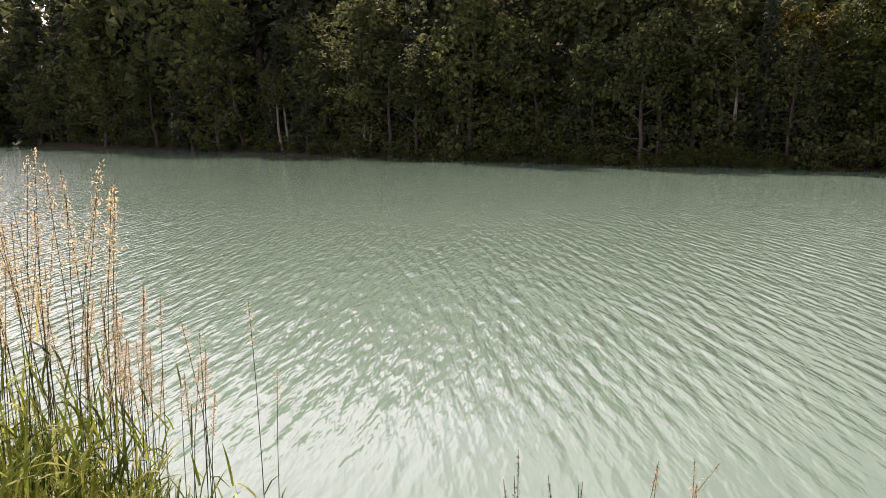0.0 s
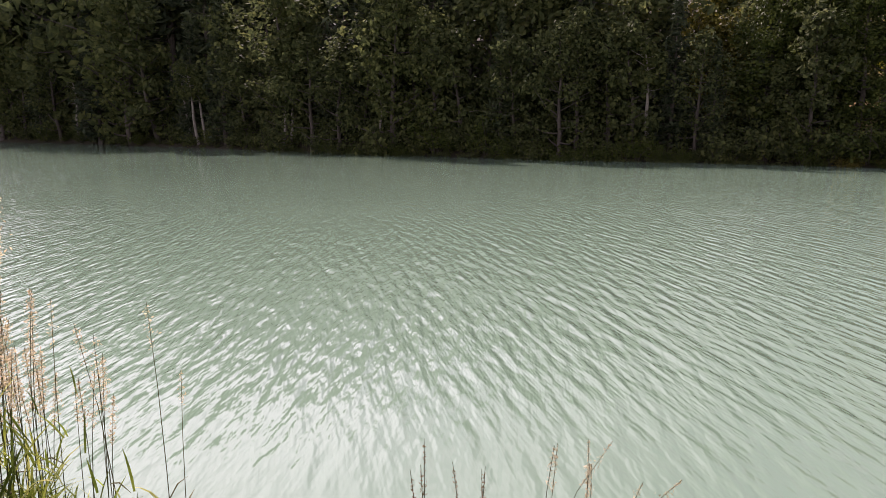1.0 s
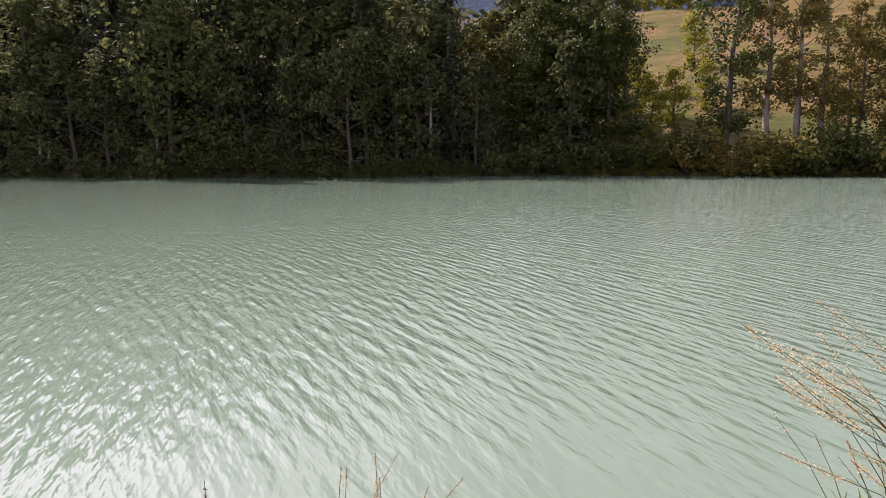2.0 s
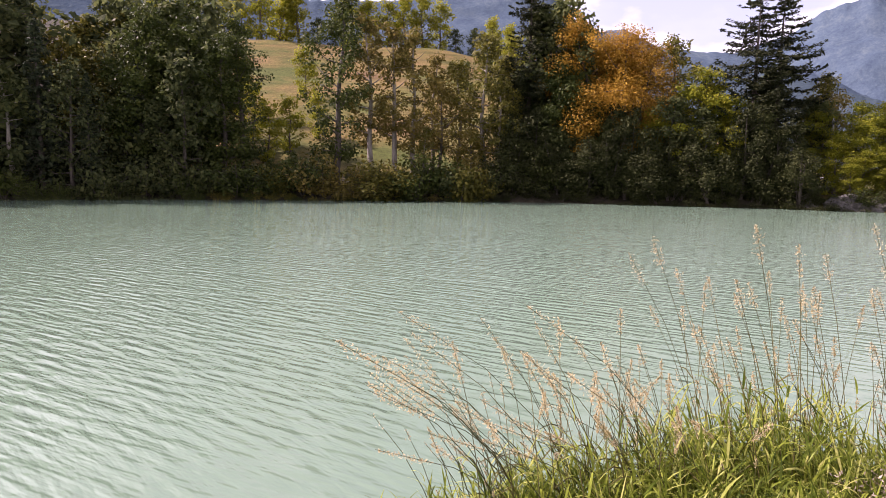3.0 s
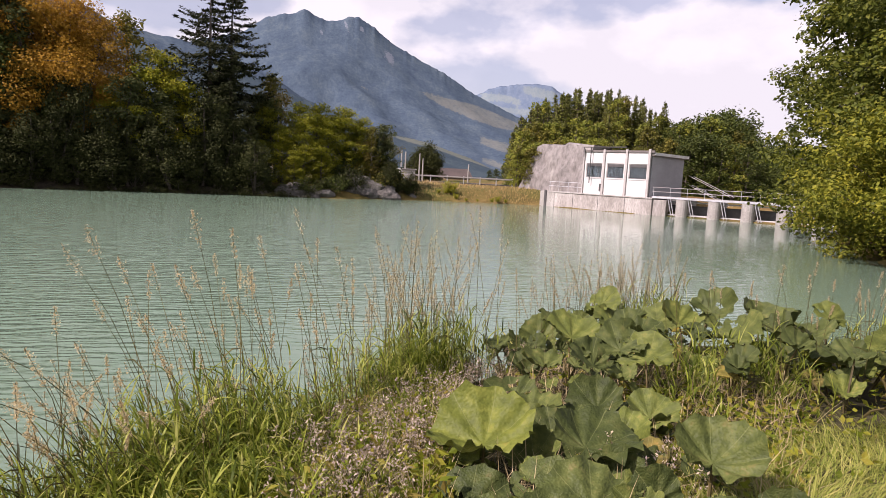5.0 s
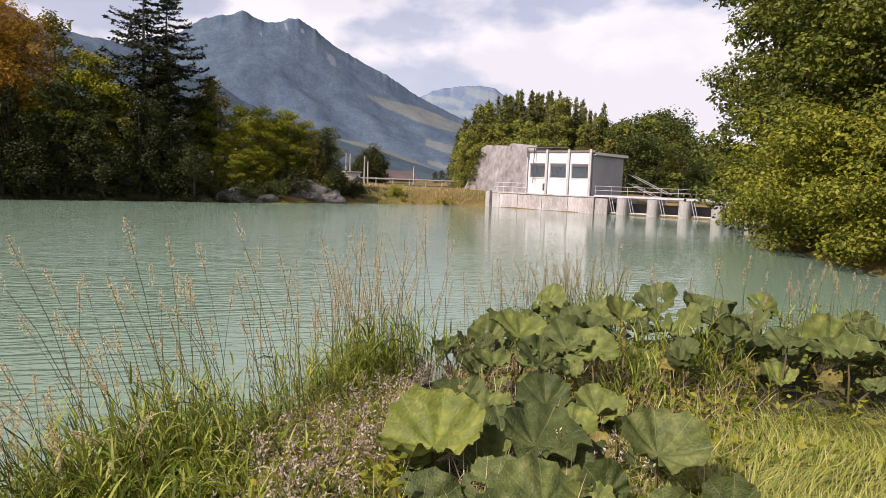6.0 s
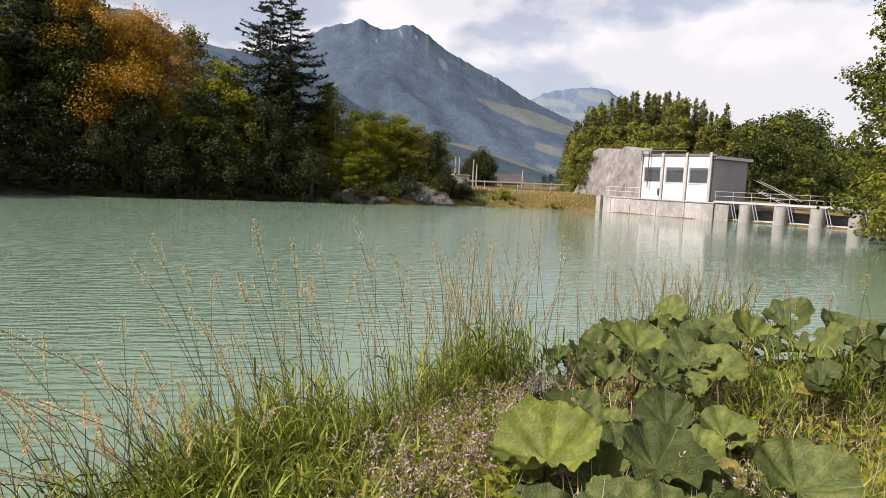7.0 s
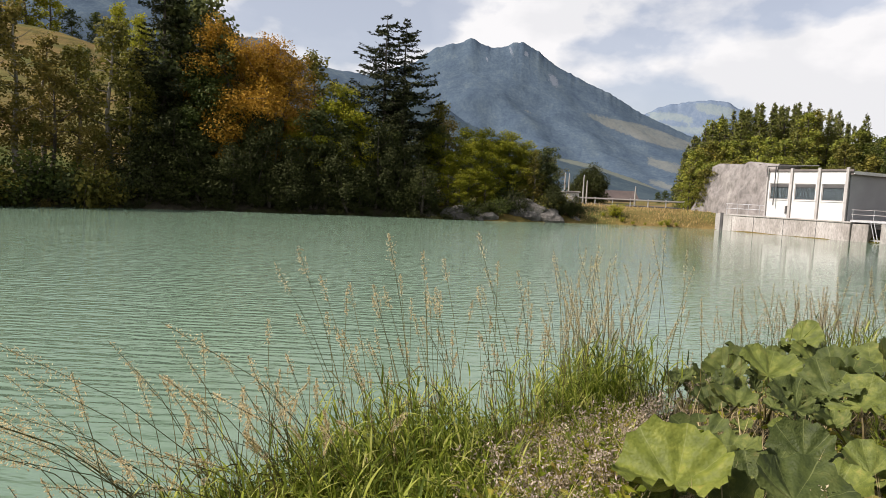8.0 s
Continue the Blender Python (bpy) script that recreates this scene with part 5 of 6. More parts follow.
# trees in front of the meadow, from the dark wood towards the spit
G_BANK = "trees along the far bank"
t_green = broad_tree("broadleaf_tree", stand(37.0, 4.0), "green broad-leaved tree with a bent side limb on the far bank", 13.5, 3.1, M_LEAF, 7500, 41, group=G_BANK, size=0.2, base=0.06)
t_tall = broad_tree("broadleaf_tree", stand(48.0, 3.5), "tall slender green tree with a clear trunk", 17.5, 2.9, M_LEAF, 6000, 42, group=G_BANK, size=0.2, base=0.1)
t_brown = broad_tree("broadleaf_tree", stand(53.2, 4.0), "thin rust-olive tree with a bare pale trunk", 15.0, 2.0, M_LEAFRUST, 3000, 43, bark=M_PALEBARK, group=G_BANK, size=0.2, base=0.25, bare=0.25)
t_small = broad_tree("broadleaf_tree", stand(57.0, 4.5), "small rust-brown tree with spreading limbs", 9.5, 3.0, M_LEAFRUST, 2800, 44, group=G_BANK, size=0.18, base=0.3, bare=0.2)
t_olive = broad_tree("broadleaf_tree", stand(60.8, 4.0), "slender yellowing tree on the far bank", 14.5, 2.1, M_LEAFOLIVE, 3600, 45, bark=M_PALEBARK, group=G_BANK, size=0.2, base=0.15)
t_orange = broad_tree("broadleaf_tree", stand(71.3, 4.0), "broad tree in bright orange autumn leaf", 15.4, 4.5, M_LEAFORANGE, 34000, 46, group=G_BANK, size=0.128, base=0.08, stems=2)
t_yellow = broad_tree("broadleaf_tree", stand(79.3, 3.0), "yellow-green broad-leaved tree beside the orange one", 10.8, 3.0, M_LEAFYELLOW, 6500, 47, group=G_BANK, size=0.16, base=0.05, squash=0.6)
t_sparse = broad_tree("broadleaf_tree", stand(77.3, 5.0), "thin-topped green tree with gaps in its crown", 14.2, 2.3, M_LEAFOLIVE, 3000, 48, group=G_BANK, size=0.2, base=0.2, bare=0.15)
ragged_spruce("spruce_tree", stand(64.8, 4.5), "very tall dark spruce on the far bank", 20.5, 4.2, 51, M_NEEDLEDARK, group=G_BANK, gap=0.6, fill=130, size=0.14, full=0.55)
ragged_spruce("spruce_tree", stand(82.75, 4.0), "tall dark twin spruce with ragged boughs", 17.9, 4.6, 52, M_NEEDLEDARK, group=G_BANK, gap=0.72, fill=165, size=0.135, full=0.48)
ragged_spruce("spruce_tree", stand(84.4, 4.6), "dark twin spruce grown beside its taller neighbour", 17.6, 4.2, 53, M_NEEDLEDARK, group=G_BANK, gap=0.72, fill=165, size=0.135, full=0.48)
t_fill = broad_tree("broadleaf_tree", stand(71.6, 2.0, 0, 0.55, 0.9), "small green tree low on the far bank", 12.5, 3.3, M_LEAF, 1900, 49, group=G_BANK, size=0.36, base=0.04)
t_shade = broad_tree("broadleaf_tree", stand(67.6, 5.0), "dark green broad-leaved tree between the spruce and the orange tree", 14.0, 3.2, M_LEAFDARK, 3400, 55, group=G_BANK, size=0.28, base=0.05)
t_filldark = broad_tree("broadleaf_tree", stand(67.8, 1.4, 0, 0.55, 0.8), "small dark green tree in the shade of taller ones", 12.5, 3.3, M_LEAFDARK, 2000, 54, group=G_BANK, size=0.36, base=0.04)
t_fillgold = broad_tree("broadleaf_tree", stand(44.0, 95), "yellowing tree at the edge of the meadow", 12.0, 3.2, M_LEAFYELLOW, 2600, 50, group=G_BANK, size=0.32, base=0.06)
for src, b, d, turn, sc, tall in (
        (t_green, 38.8, 3.0, 60, 0.95, 1.0), (t_green, 34.8, 6.0, 200, 1.1, 1.1), (t_green, 32.5, 4.0, 130, 1.05, 1.05), (t_tall, 35.5, 9.0, 80, 1.0, 1.0),
        (t_tall, 40.4, 4.0, 250, 0.85, 1.0), (t_green, 44.2, 2.0, 310, 0.5, 1.0), (t_green, 42.6, 1.5, 20, 0.42, 1.0), (t_brown, 51.2, 4.5, 40, 1.05, 1.0),
        (t_brown, 54.8, 4.0, 140, 0.95, 1.0), (t_brown, 56.3, 6.5, 240, 0.85, 1.0),  (t_olive, 58.9, 6.0, 190, 0.85, 1.0), (t_olive, 62.4, 2.5, 310, 0.8, 0.9),
        (t_green, 66.9, 3.0, 100, 0.92, 0.95), (t_green, 68.4, 3.0, 300, 0.85, 0.95), (t_olive, 63.6, 2.4, 170, 0.7, 0.9), (t_yellow, 75.2, 3.0, 90, 0.75, 0.9), (t_orange, 73.6, 5.0, 120, 0.82, 1.0), (t_orange, 72.0, 6.5, 310, 0.9, 1.0),
        (t_orange, 70.2, 5.0, 210, 0.75, 1.0), (t_yellow, 80.9, 2.5, 200, 0.85, 0.9), (t_green, 77.0, 2.0, 30, 0.6, 0.9), (t_green, 82.2, 1.5, 90, 0.55, 0.9), (t_green, 85.8, 1.5, 200, 0.55, 0.85),
        (t_green, 73.0, 1.6, 260, 0.5, 0.9), (t_green, 70.6, 1.6, 10, 0.55, 0.9), (t_sparse, 86.8, 6.0, 10, 0.6, 0.95),
        (t_yellow, 88.6, 2.5, 150, 0.55, 0.85), (t_yellow, 90.6, 3.0, 280, 0.62, 0.9), (t_yellow, 92.4, 4.0, 20, 0.62, 0.9), (t_olive, 91.4, 7.0, 80, 0.5, 0.9), (t_green, 94.4, 4.0, 120, 0.58, 0.95),
        (t_small, 95.9, 3.0, 70, 0.5, 0.9), (t_yellow, 93.8, 4.6, 40, 0.72, 0.95), (t_yellow, 95.2, 4.0, 170, 0.64, 0.95), (t_yellow, 96.3, 4.2, 280, 0.5, 0.9), (t_green, 96.6, 4.0, 290, 0.45, 0.9), (t_green, 97.6, 3.5, 30, 0.33, 0.85), (t_yellow, 89.6, 1.2, 60, 0.4, 0.8), (t_sparse, 88.0, 8.0, 120, 0.55, 0.9), (t_yellow, 87.6, 4.5, 10, 0.66, 0.95), (t_yellow, 89.8, 4.5, 100, 0.72, 0.95), (t_yellow, 91.5, 5.5, 190, 0.75, 0.92), (t_yellow, 93.2, 5.0, 250, 0.68, 0.9), (t_yellow, 94.8, 5.0, 330, 0.6, 0.88), (t_green, 95.8, 5.0, 60, 0.55, 0.9), (t_yellow, 90.4, 1.8, 140, 0.45, 0.8), (t_yellow, 92.0, 1.8, 230, 0.42, 0.8), (t_green, 93.6, 2.0, 320, 0.42, 0.8), (t_shade, 86.4, 4.5, 30, 0.62, 0.9), (t_shade, 71.2, 2.4, 80, 0.62, 0.9), (t_shade, 73.6, 2.2, 170, 0.6, 0.9), (t_shade, 76.4, 2.4, 290, 0.66, 0.9), (t_shade, 78.4, 5.5, 330, 0.72, 0.95), (t_shade, 80.0, 2.2, 200, 0.6, 0.9), (t_shade, 82.6, 6.5, 10, 0.8, 0.95), (t_shade, 66.0, 6.5, 40, 1.15, 1.15), (t_shade, 67.5, 6.0, 190, 1.1, 1.12), (t_shade, 69.0, 7.0, 280, 1.0, 1.1),  (t_shade, 66.4, 6.0, 60, 0.95, 1.0), (t_olive, 62.9, 6.5, 160, 0.9, 1.0), (t_shade, 69.0, 7.0, 260, 0.85, 1.0), (t_shade, 75.8, 6.5, 20, 0.7, 0.9), (t_shade, 81.2, 5.5, 140, 0.62, 0.9), (t_shade, 83.9, 2.6, 240, 0.55, 0.9),
        (t_green, 64.6, 1.5, 45, 0.62, 0.8), (t_green, 69.6, 1.2, 145, 0.6, 0.8), (t_green, 75.4, 1.4, 215, 0.6, 0.75), (t_green, 79.0, 1.2, 285, 0.55, 0.75), (t_green, 83.4, 1.0, 15, 0.6, 0.8), (t_green, 84.6, 1.5, 75, 0.62, 0.8), (t_green, 81.2, 1.2, 175, 0.5, 0.8),
        (t_green, 86.9, 2.0, 245, 0.5, 0.8),  (t_olive, 55.6, 2.0, 65, 0.5, 0.8), (t_small, 59.8, 2.0, 25, 0.7, 0.8)):
    small = t_filldark if 63 < b < 88 else t_fill
    copy_thing(small if src is t_green and sc < 0.72 else src, stand(b, d, turn, sc, tall))
# overhanging trees, dark because bank shade is put into their leaf colour
t_over = broad_tree("broadleaf_tree", stand(63.6, 0.6), "dense tree in shade-dark leaf leaning out over the water", 6.4, 2.6, M_LEAFSHADE, 5200, 56, group=G_BANK, size=0.15, base=0.0, stems=3)
t_over2 = broad_tree("broadleaf_tree", stand(65.1, 1.0, 40, 0.9, 1.2), "leafy tree in shade-dark leaf with several stems on the bank", 7.5, 2.2, M_LEAFSHADE, 4800, 57, group=G_BANK, size=0.15, base=0.02, stems=2)
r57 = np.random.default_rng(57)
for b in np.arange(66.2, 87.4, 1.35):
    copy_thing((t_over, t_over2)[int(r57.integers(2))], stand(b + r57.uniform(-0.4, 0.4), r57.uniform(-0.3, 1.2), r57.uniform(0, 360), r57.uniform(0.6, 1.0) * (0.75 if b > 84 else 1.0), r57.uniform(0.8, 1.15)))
for b, d, sc in ((40.2, 30, 0.6), (45.6, 40, 0.6), (42.4, 13, 0.5), (44.2, 17, 0.5), (46.6, 22, 0.45), (41.2, 20, 0.55)):
    copy_thing(t_fillgold, stand(b, d, b * 19, sc))
# a line of lighter trees and a thicket at the top of the meadow
for b in np.arange(30, 66, 1.5):
    src = (t_fillgold, t_fillgold, t_fill)[int(r5.integers(3))]
    x, y = polar(b, shore(b) + 92 + r5.uniform(-4, 8))
    copy_thing(src, pose(x, y, height(x, y) - 0.2, 0, 0, r5.uniform(0, 360)) @ Matrix.Scale(r5.uniform(0.8, 1.15), 4))
for b, d in ((63.5, 55), (61.5, 60), (59.5, 52), (67, 40), (70, 48), (64.5, 38)):
    x, y = polar(b, shore(b) + d)
    copy_thing(t_fillgold if d % 2 else t_fill, pose(x, y, height(x, y) - 0.2, 0, 0, b * 7) @ Matrix.Scale(0.8, 4))

# a faded pinkish shrub at the foot of the meadow
bush("shrub", stand(56.7, 3.2, 30, 0.75, 0.8), "faded pinkish-brown shrub at the foot of the meadow", 2.2, 2.6, M_MAUVE, 900, 37, 0.17)

# rocks at the foot of the spit
for i, (b, d, w, h) in enumerate(((89.6, 0.3, 3.0, 1.3), (91.4, 0.3, 3.4, 1.1), (92.9, 2.0, 4.0, 1.6), (94.8, 1.5, 5.0, 2.1), (96.4, 1.5, 4.8, 1.7), (97.6, 1.6, 3.6, 1.4), (99.2, 0.9, 3.0, 0.9), (87.0, 0.2, 2.0, 0.9))):
    x, y = polar(b, shore(b) + d + 0.6)
    bm = bmesh.new()
    bmesh.ops.create_icosphere(bm, subdivisions=4, radius=1.0)
    for v in bm.verts:
        k = noise.fractal(v.co * 1.1 + Vector((i * 7.0, 0, 0)), 0.9, 2.0, 5)
        v.co *= 1 + 0.34 * k
        v.co = Vector((v.co.x * w * 0.5, v.co.y * w * 0.6, v.co.z * h))
    me = bpy.data.meshes.new("boulder")
    bm.to_mesh(me)
    bm.free()
    me.materials.append(M_PALEROCK)
    ob = tagged(new("boulder", me), "grey rock outcrop at the waterline", "rock", "rocks of the spit")
    ob.matrix_world = pose(x, y, -0.1, 0, 0, 90 - b)
for src, b, d, turn, sc in ((t_shade, 96.9, 3.2, 40, 0.45), (t_olive, 96.2, 2.6, 110, 0.42), (t_shade, 98.0, 3.0, 200, 0.34), (t_filldark, 98.9, 2.6, 280, 0.26), (t_small, 97.4, 4.6, 330, 0.5), (t_olive, 87.2, 6.5, 50, 0.72), (t_small, 88.2, 7.5, 150, 0.85)):
    copy_thing(src, stand(b, d, turn, sc))
for b, d, turn, sc in ((90.6, 0.1, 20, 0.45), (92.0, 0.4, 140, 0.55), (93.9, 0.2, 250, 0.4), (96.9, 0.5, 60, 0.5), (98.4, 0.5, 190, 0.45), (99.4, 0.9, 300, 0.4)):
    copy_thing(bank_bushes[4 if turn % 3 else 2], stand(b, d, turn, sc, 0.9))
# undergrowth in the shade-coloured leaf down to the tip of the spit
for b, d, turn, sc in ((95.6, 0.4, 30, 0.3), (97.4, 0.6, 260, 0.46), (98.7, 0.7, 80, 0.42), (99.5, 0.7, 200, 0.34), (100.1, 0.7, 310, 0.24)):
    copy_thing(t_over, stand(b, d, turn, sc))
# yellowed bushes on the grassy embankment
x, y = polar(103.4, 68.4)
yellow_bush = bush("shrub", pose(x, y, max(0.2, height(x, y)) - 0.1) @ Matrix.Scale(0.45, 4), "yellow-green reedy shrub on the embankment", 2.2, 3.2, M_LEAFYELLOW, 900, 35, 0.2)
for b, d, sc in ((103.0, 68.2, 0.5), (103.9, 67.6, 0.42), (102.3, 67.8, 0.35), (107.6, 68.6, 0.5), (107.1, 68.0, 0.35), (108.3, 68.8, 0.3), (104.8, 67.4, 0.25), (105.8, 67.6, 0.2)):
    x, y = polar(b, d)
    copy_thing(yellow_bush, pose(x, y, max(0.2, height(x, y)) - 0.1, 0, 0, b * 31) @ Matrix.Scale(sc, 4))
# a round tree by the poles and trees in the valley
for b, d, sc, src in ((100.4, 104, 0.8, t_green), (101.3, 106, 0.9, t_green), (102.0, 108, 0.75, t_green), (107.4, 175, 0.6, t_green), (106.8, 170, 0.5, t_green), (108.2, 150, 0.75, t_green),
                      (98.0, 82, 0.4, t_green), (97.2, 79, 0.45, t_green)):
    x, y = polar(b, d)
    src = t_fill if src is t_green else t_fillgold
    copy_thing(src, pose(x, y, height(x, y) - 0.2, 0, 0, b * 17) @ Matrix.Scale(sc, 4))

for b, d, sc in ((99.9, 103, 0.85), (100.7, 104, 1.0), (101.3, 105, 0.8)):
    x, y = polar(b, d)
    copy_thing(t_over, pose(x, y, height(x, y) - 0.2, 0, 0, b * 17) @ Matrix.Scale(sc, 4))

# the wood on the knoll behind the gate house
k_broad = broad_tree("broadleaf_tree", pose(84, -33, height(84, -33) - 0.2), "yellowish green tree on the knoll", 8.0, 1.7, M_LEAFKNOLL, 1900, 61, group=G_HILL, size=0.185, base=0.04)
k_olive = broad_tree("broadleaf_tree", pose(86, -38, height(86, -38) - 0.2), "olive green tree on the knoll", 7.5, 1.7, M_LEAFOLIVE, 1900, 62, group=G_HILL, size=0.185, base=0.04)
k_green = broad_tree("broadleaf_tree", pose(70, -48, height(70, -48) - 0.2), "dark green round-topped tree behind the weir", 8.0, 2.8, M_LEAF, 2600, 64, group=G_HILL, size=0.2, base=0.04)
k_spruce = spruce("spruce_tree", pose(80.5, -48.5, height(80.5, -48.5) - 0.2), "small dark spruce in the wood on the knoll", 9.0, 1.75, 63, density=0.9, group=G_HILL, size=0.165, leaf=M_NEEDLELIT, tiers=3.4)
for b in np.arange(108.5, 133.0, 0.44):
    for row in range(5):
        d = 79 + row * 7.5 + r5.uniform(-2.5, 2.5)
        bb = b + r5.uniform(-0.4, 0.4)
        x, y = polar(bb, d)
        if bb < 108.4 + 0.05 * row or (bb > 121.0 and row < 1) or r5.uniform() < (0.2, 0.2, 0.02, 0.05, 0.4)[row]:
            continue
        z = height(x, y)
        want = float(np.interp(bb, (108.5, 109.3, 111.3, 114, 118, 120.5, 122, 123.5, 125.5, 127.3, 128.6, 131), (4.4, 5.8, 7.2, 8.0, 7.9, 6.7, 5.6, 5.2, 6.3, 5.2, 3.6, 3.4)))
        top = 2.6 + d * math.tan(radians(want)) * r5.uniform(0.91, 1.04) * (0.5, 0.74, 1.0, 1.0, 1.0)[row]
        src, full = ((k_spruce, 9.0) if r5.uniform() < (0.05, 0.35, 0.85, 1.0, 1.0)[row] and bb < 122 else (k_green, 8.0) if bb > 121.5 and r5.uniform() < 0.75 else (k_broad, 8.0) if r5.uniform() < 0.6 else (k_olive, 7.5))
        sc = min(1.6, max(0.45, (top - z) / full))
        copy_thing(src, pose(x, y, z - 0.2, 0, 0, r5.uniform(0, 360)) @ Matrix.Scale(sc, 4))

# the overhanging trees on the near bank
G_NEARBANK = "trees on the near bank"
big_near = broad_tree("broadleaf_tree", pose(28.3, -31.6, height(28.3, -31.6) - 0.2), "large leafy green tree hanging over the water", 17.5, 5.0, M_LEAFNEAR, 23000, 71, group=G_NEARBANK, size=0.18, base=0.04, squash=0.45)
near_bush = broad_tree("broadleaf_tree", pose(26.3, -28.2, height(26.3, -28.2) - 0.2), "low yellow-green tree spreading over the waterline", 6.0, 4.0, M_LEAFNEARY, 18000, 72, group=G_NEARBANK, size=0.14, base=0.03, squash=0.45)
for src, x, y, turn, sc in ((big_near, 32.9, -32.9, 75, 0.92), (big_near, 35.6, -36.0, 165, 1.15), (big_near, 24.0, -28.6, 140, 0.95), (big_near, 20.8, -27.0, 250, 0.9), (big_near, 25.5, -35.0, 20, 1.0), (near_bush, 22.9, -25.2, 100, 0.9), (near_bush, 19.4, -22.9, 220, 0.85),
                            (near_bush, 29.9, -31.6, 300, 0.75), (near_bush, 16.2, -22.0, 60, 0.8), (near_bush, 20.8, -24.0, 160, 0.7)):
    copy_thing(src, pose(x, y, height(x, y) - 0.2, 0, 0, turn) @ Matrix.Scale(sc, 4))


# ------------------------------------------------------------------ plants of the near bank
WIND = np.array([-0.75, 0.66, 0.0])


def blades(places, h0, h1, width, lean, r, droop=0.5, bias=0.3):
    """Curved grass blades that rise from the places (n, 3)."""
    n = len(places)
    a = r.uniform(0, 6.283, n)
    d = np.column_stack([np.cos(a), np.sin(a), np.zeros(n)]) + WIND * bias
    h = r.uniform(h0, h1, n)[:, None]
    ln = (r.uniform(0.1, 1.0, n) * lean)[:, None]
    side = np.column_stack([-d[:, 1], d[:, 0], np.zeros(n)])
    side /= np.linalg.norm(side, axis=1, keepdims=True)
    w = width * r.uniform(0.6, 1.4, n)[:, None]
    vs = []
    for t, k in ((0.0, 0.8), (0.35, 1.0), (0.7, 0.75), (1.0, 0.08)):
        c = places + d * ln * h * t ** 1.7 + np.array([0, 0, 1.0]) * h * (t - droop * ln * t ** 3 * 0.6)
        vs += [c - side * w * k * 0.5, c + side * w * k * 0.5]
    v = np.stack(vs, 1).reshape(-1, 3)
    base = (np.arange(n) * 8)[:, None, None]
    f = (base + np.array([[0, 1, 3, 2], [2, 3, 5, 4], [4, 5, 7, 6]])[None]).reshape(-1, 4)
    return v, f


def on_ground(xy, dz=-0.03):
    return np.column_stack([xy, heights(xy) + dz])


def scatter(r, n, bearings, dists, keep=None):
    """Random places by bearing and distance from the middle of the path, on dry ground."""
    b = np.radians(r.uniform(*bearings, n))
    d = np.sqrt(r.uniform(dists[0] ** 2, dists[1] ** 2, n))
    xy = np.column_stack([d * np.sin(b), d * np.cos(b)])
    ok = heights(xy) > 0.05
    if keep is not None:
        ok &= keep(xy)
    return xy[ok]


def stuff(name, v, f, mat, label, category):
    return tagged(new(name, mesh_from(name, v, f, mat)), label, category, kind="stuff")


def gather(pieces):
    vs, fs, k = [], [], 0
    for v, f in pieces:
        vs.append(v)
        fs.append(f + k)
        k += len(v)
    return np.concatenate(vs), np.concatenate(fs)


def arching(base, turn, length, up, curl, width, r):
    """Ribbon leaves that leave their base at an angle and bend over: all arrays of n."""
    n, k = len(base), 5
    d = np.column_stack([np.cos(turn), np.sin(turn), np.zeros(n)])
    side = np.column_stack([-np.sin(turn), np.cos(turn), np.zeros(n)]) + r.normal(0, 0.25, (n, 3))
    side /= np.linalg.norm(side, axis=1, keepdims=True)
    p, vs = base.copy(), []
    for j in range(k):
        w = (width * (0.75, 1.0, 0.9, 0.6, 0.06)[j])[:, None]
        vs += [p - side * w * 0.5, p + side * w * 0.5]
        e = up - curl * (j + 0.5) / (k - 1)
        p = p + (d * np.cos(e)[:, None] + np.array([0, 0, 1.0]) * np.sin(e)[:, None]) * (length / (k - 1))[:, None]
    v = np.stack(vs, 1).reshape(-1, 3)
    f = (np.arange(n) * 2 * k)[:, None, None] + np.array([[2 * j, 2 * j + 1, 2 * j + 3, 2 * j + 2] for j in range(k - 1)])[None]
    return v, f.reshape(-1, 4)


def leafy_stems(places, h0, h1, r, leaves=6, long=0.26, width=0.013, lean=0.25, bias=0.5):
    """Grass stems with broad leaves set along them that arch over to all sides."""
    n = len(places)
    h = r.uniform(h0, h1, n)
    d = r.normal(0, lean, (n, 2)) + WIND[:2] * bias * lean
    out = []
    turn = np.arctan2(d[:, 1], d[:, 0])
    tilt = np.arctan2(1.0, np.hypot(d[:, 0], d[:, 1]))
    out.append(arching(places, turn, h, tilt + 0.15, np.full(n, 0.35), np.full(n, 0.005), r))
    for k in range(leaves):
        q = (0.12 + 0.86 * (k + r.uniform(0, 0.9, n)) / leaves)
        b = places + np.column_stack([d[:, 0] * h * q, d[:, 1] * h * q, h * q * 0.97])
        a = r.uniform(0, 6.283, n)
        a = np.where(r.uniform(0, 1, n) < 0.3, math.atan2(WIND[1], WIND[0]) + r.normal(0, 0.5, n), a)
        out.append(arching(b, a, long * r.uniform(0.55, 1.25, n), r.uniform(0.75, 1.45, n), r.uniform(0.1, 1.7, n), width * r.uniform(0.6, 1.35, n), r))
    return gather(out)


r6 = np.random.default_rng(6)
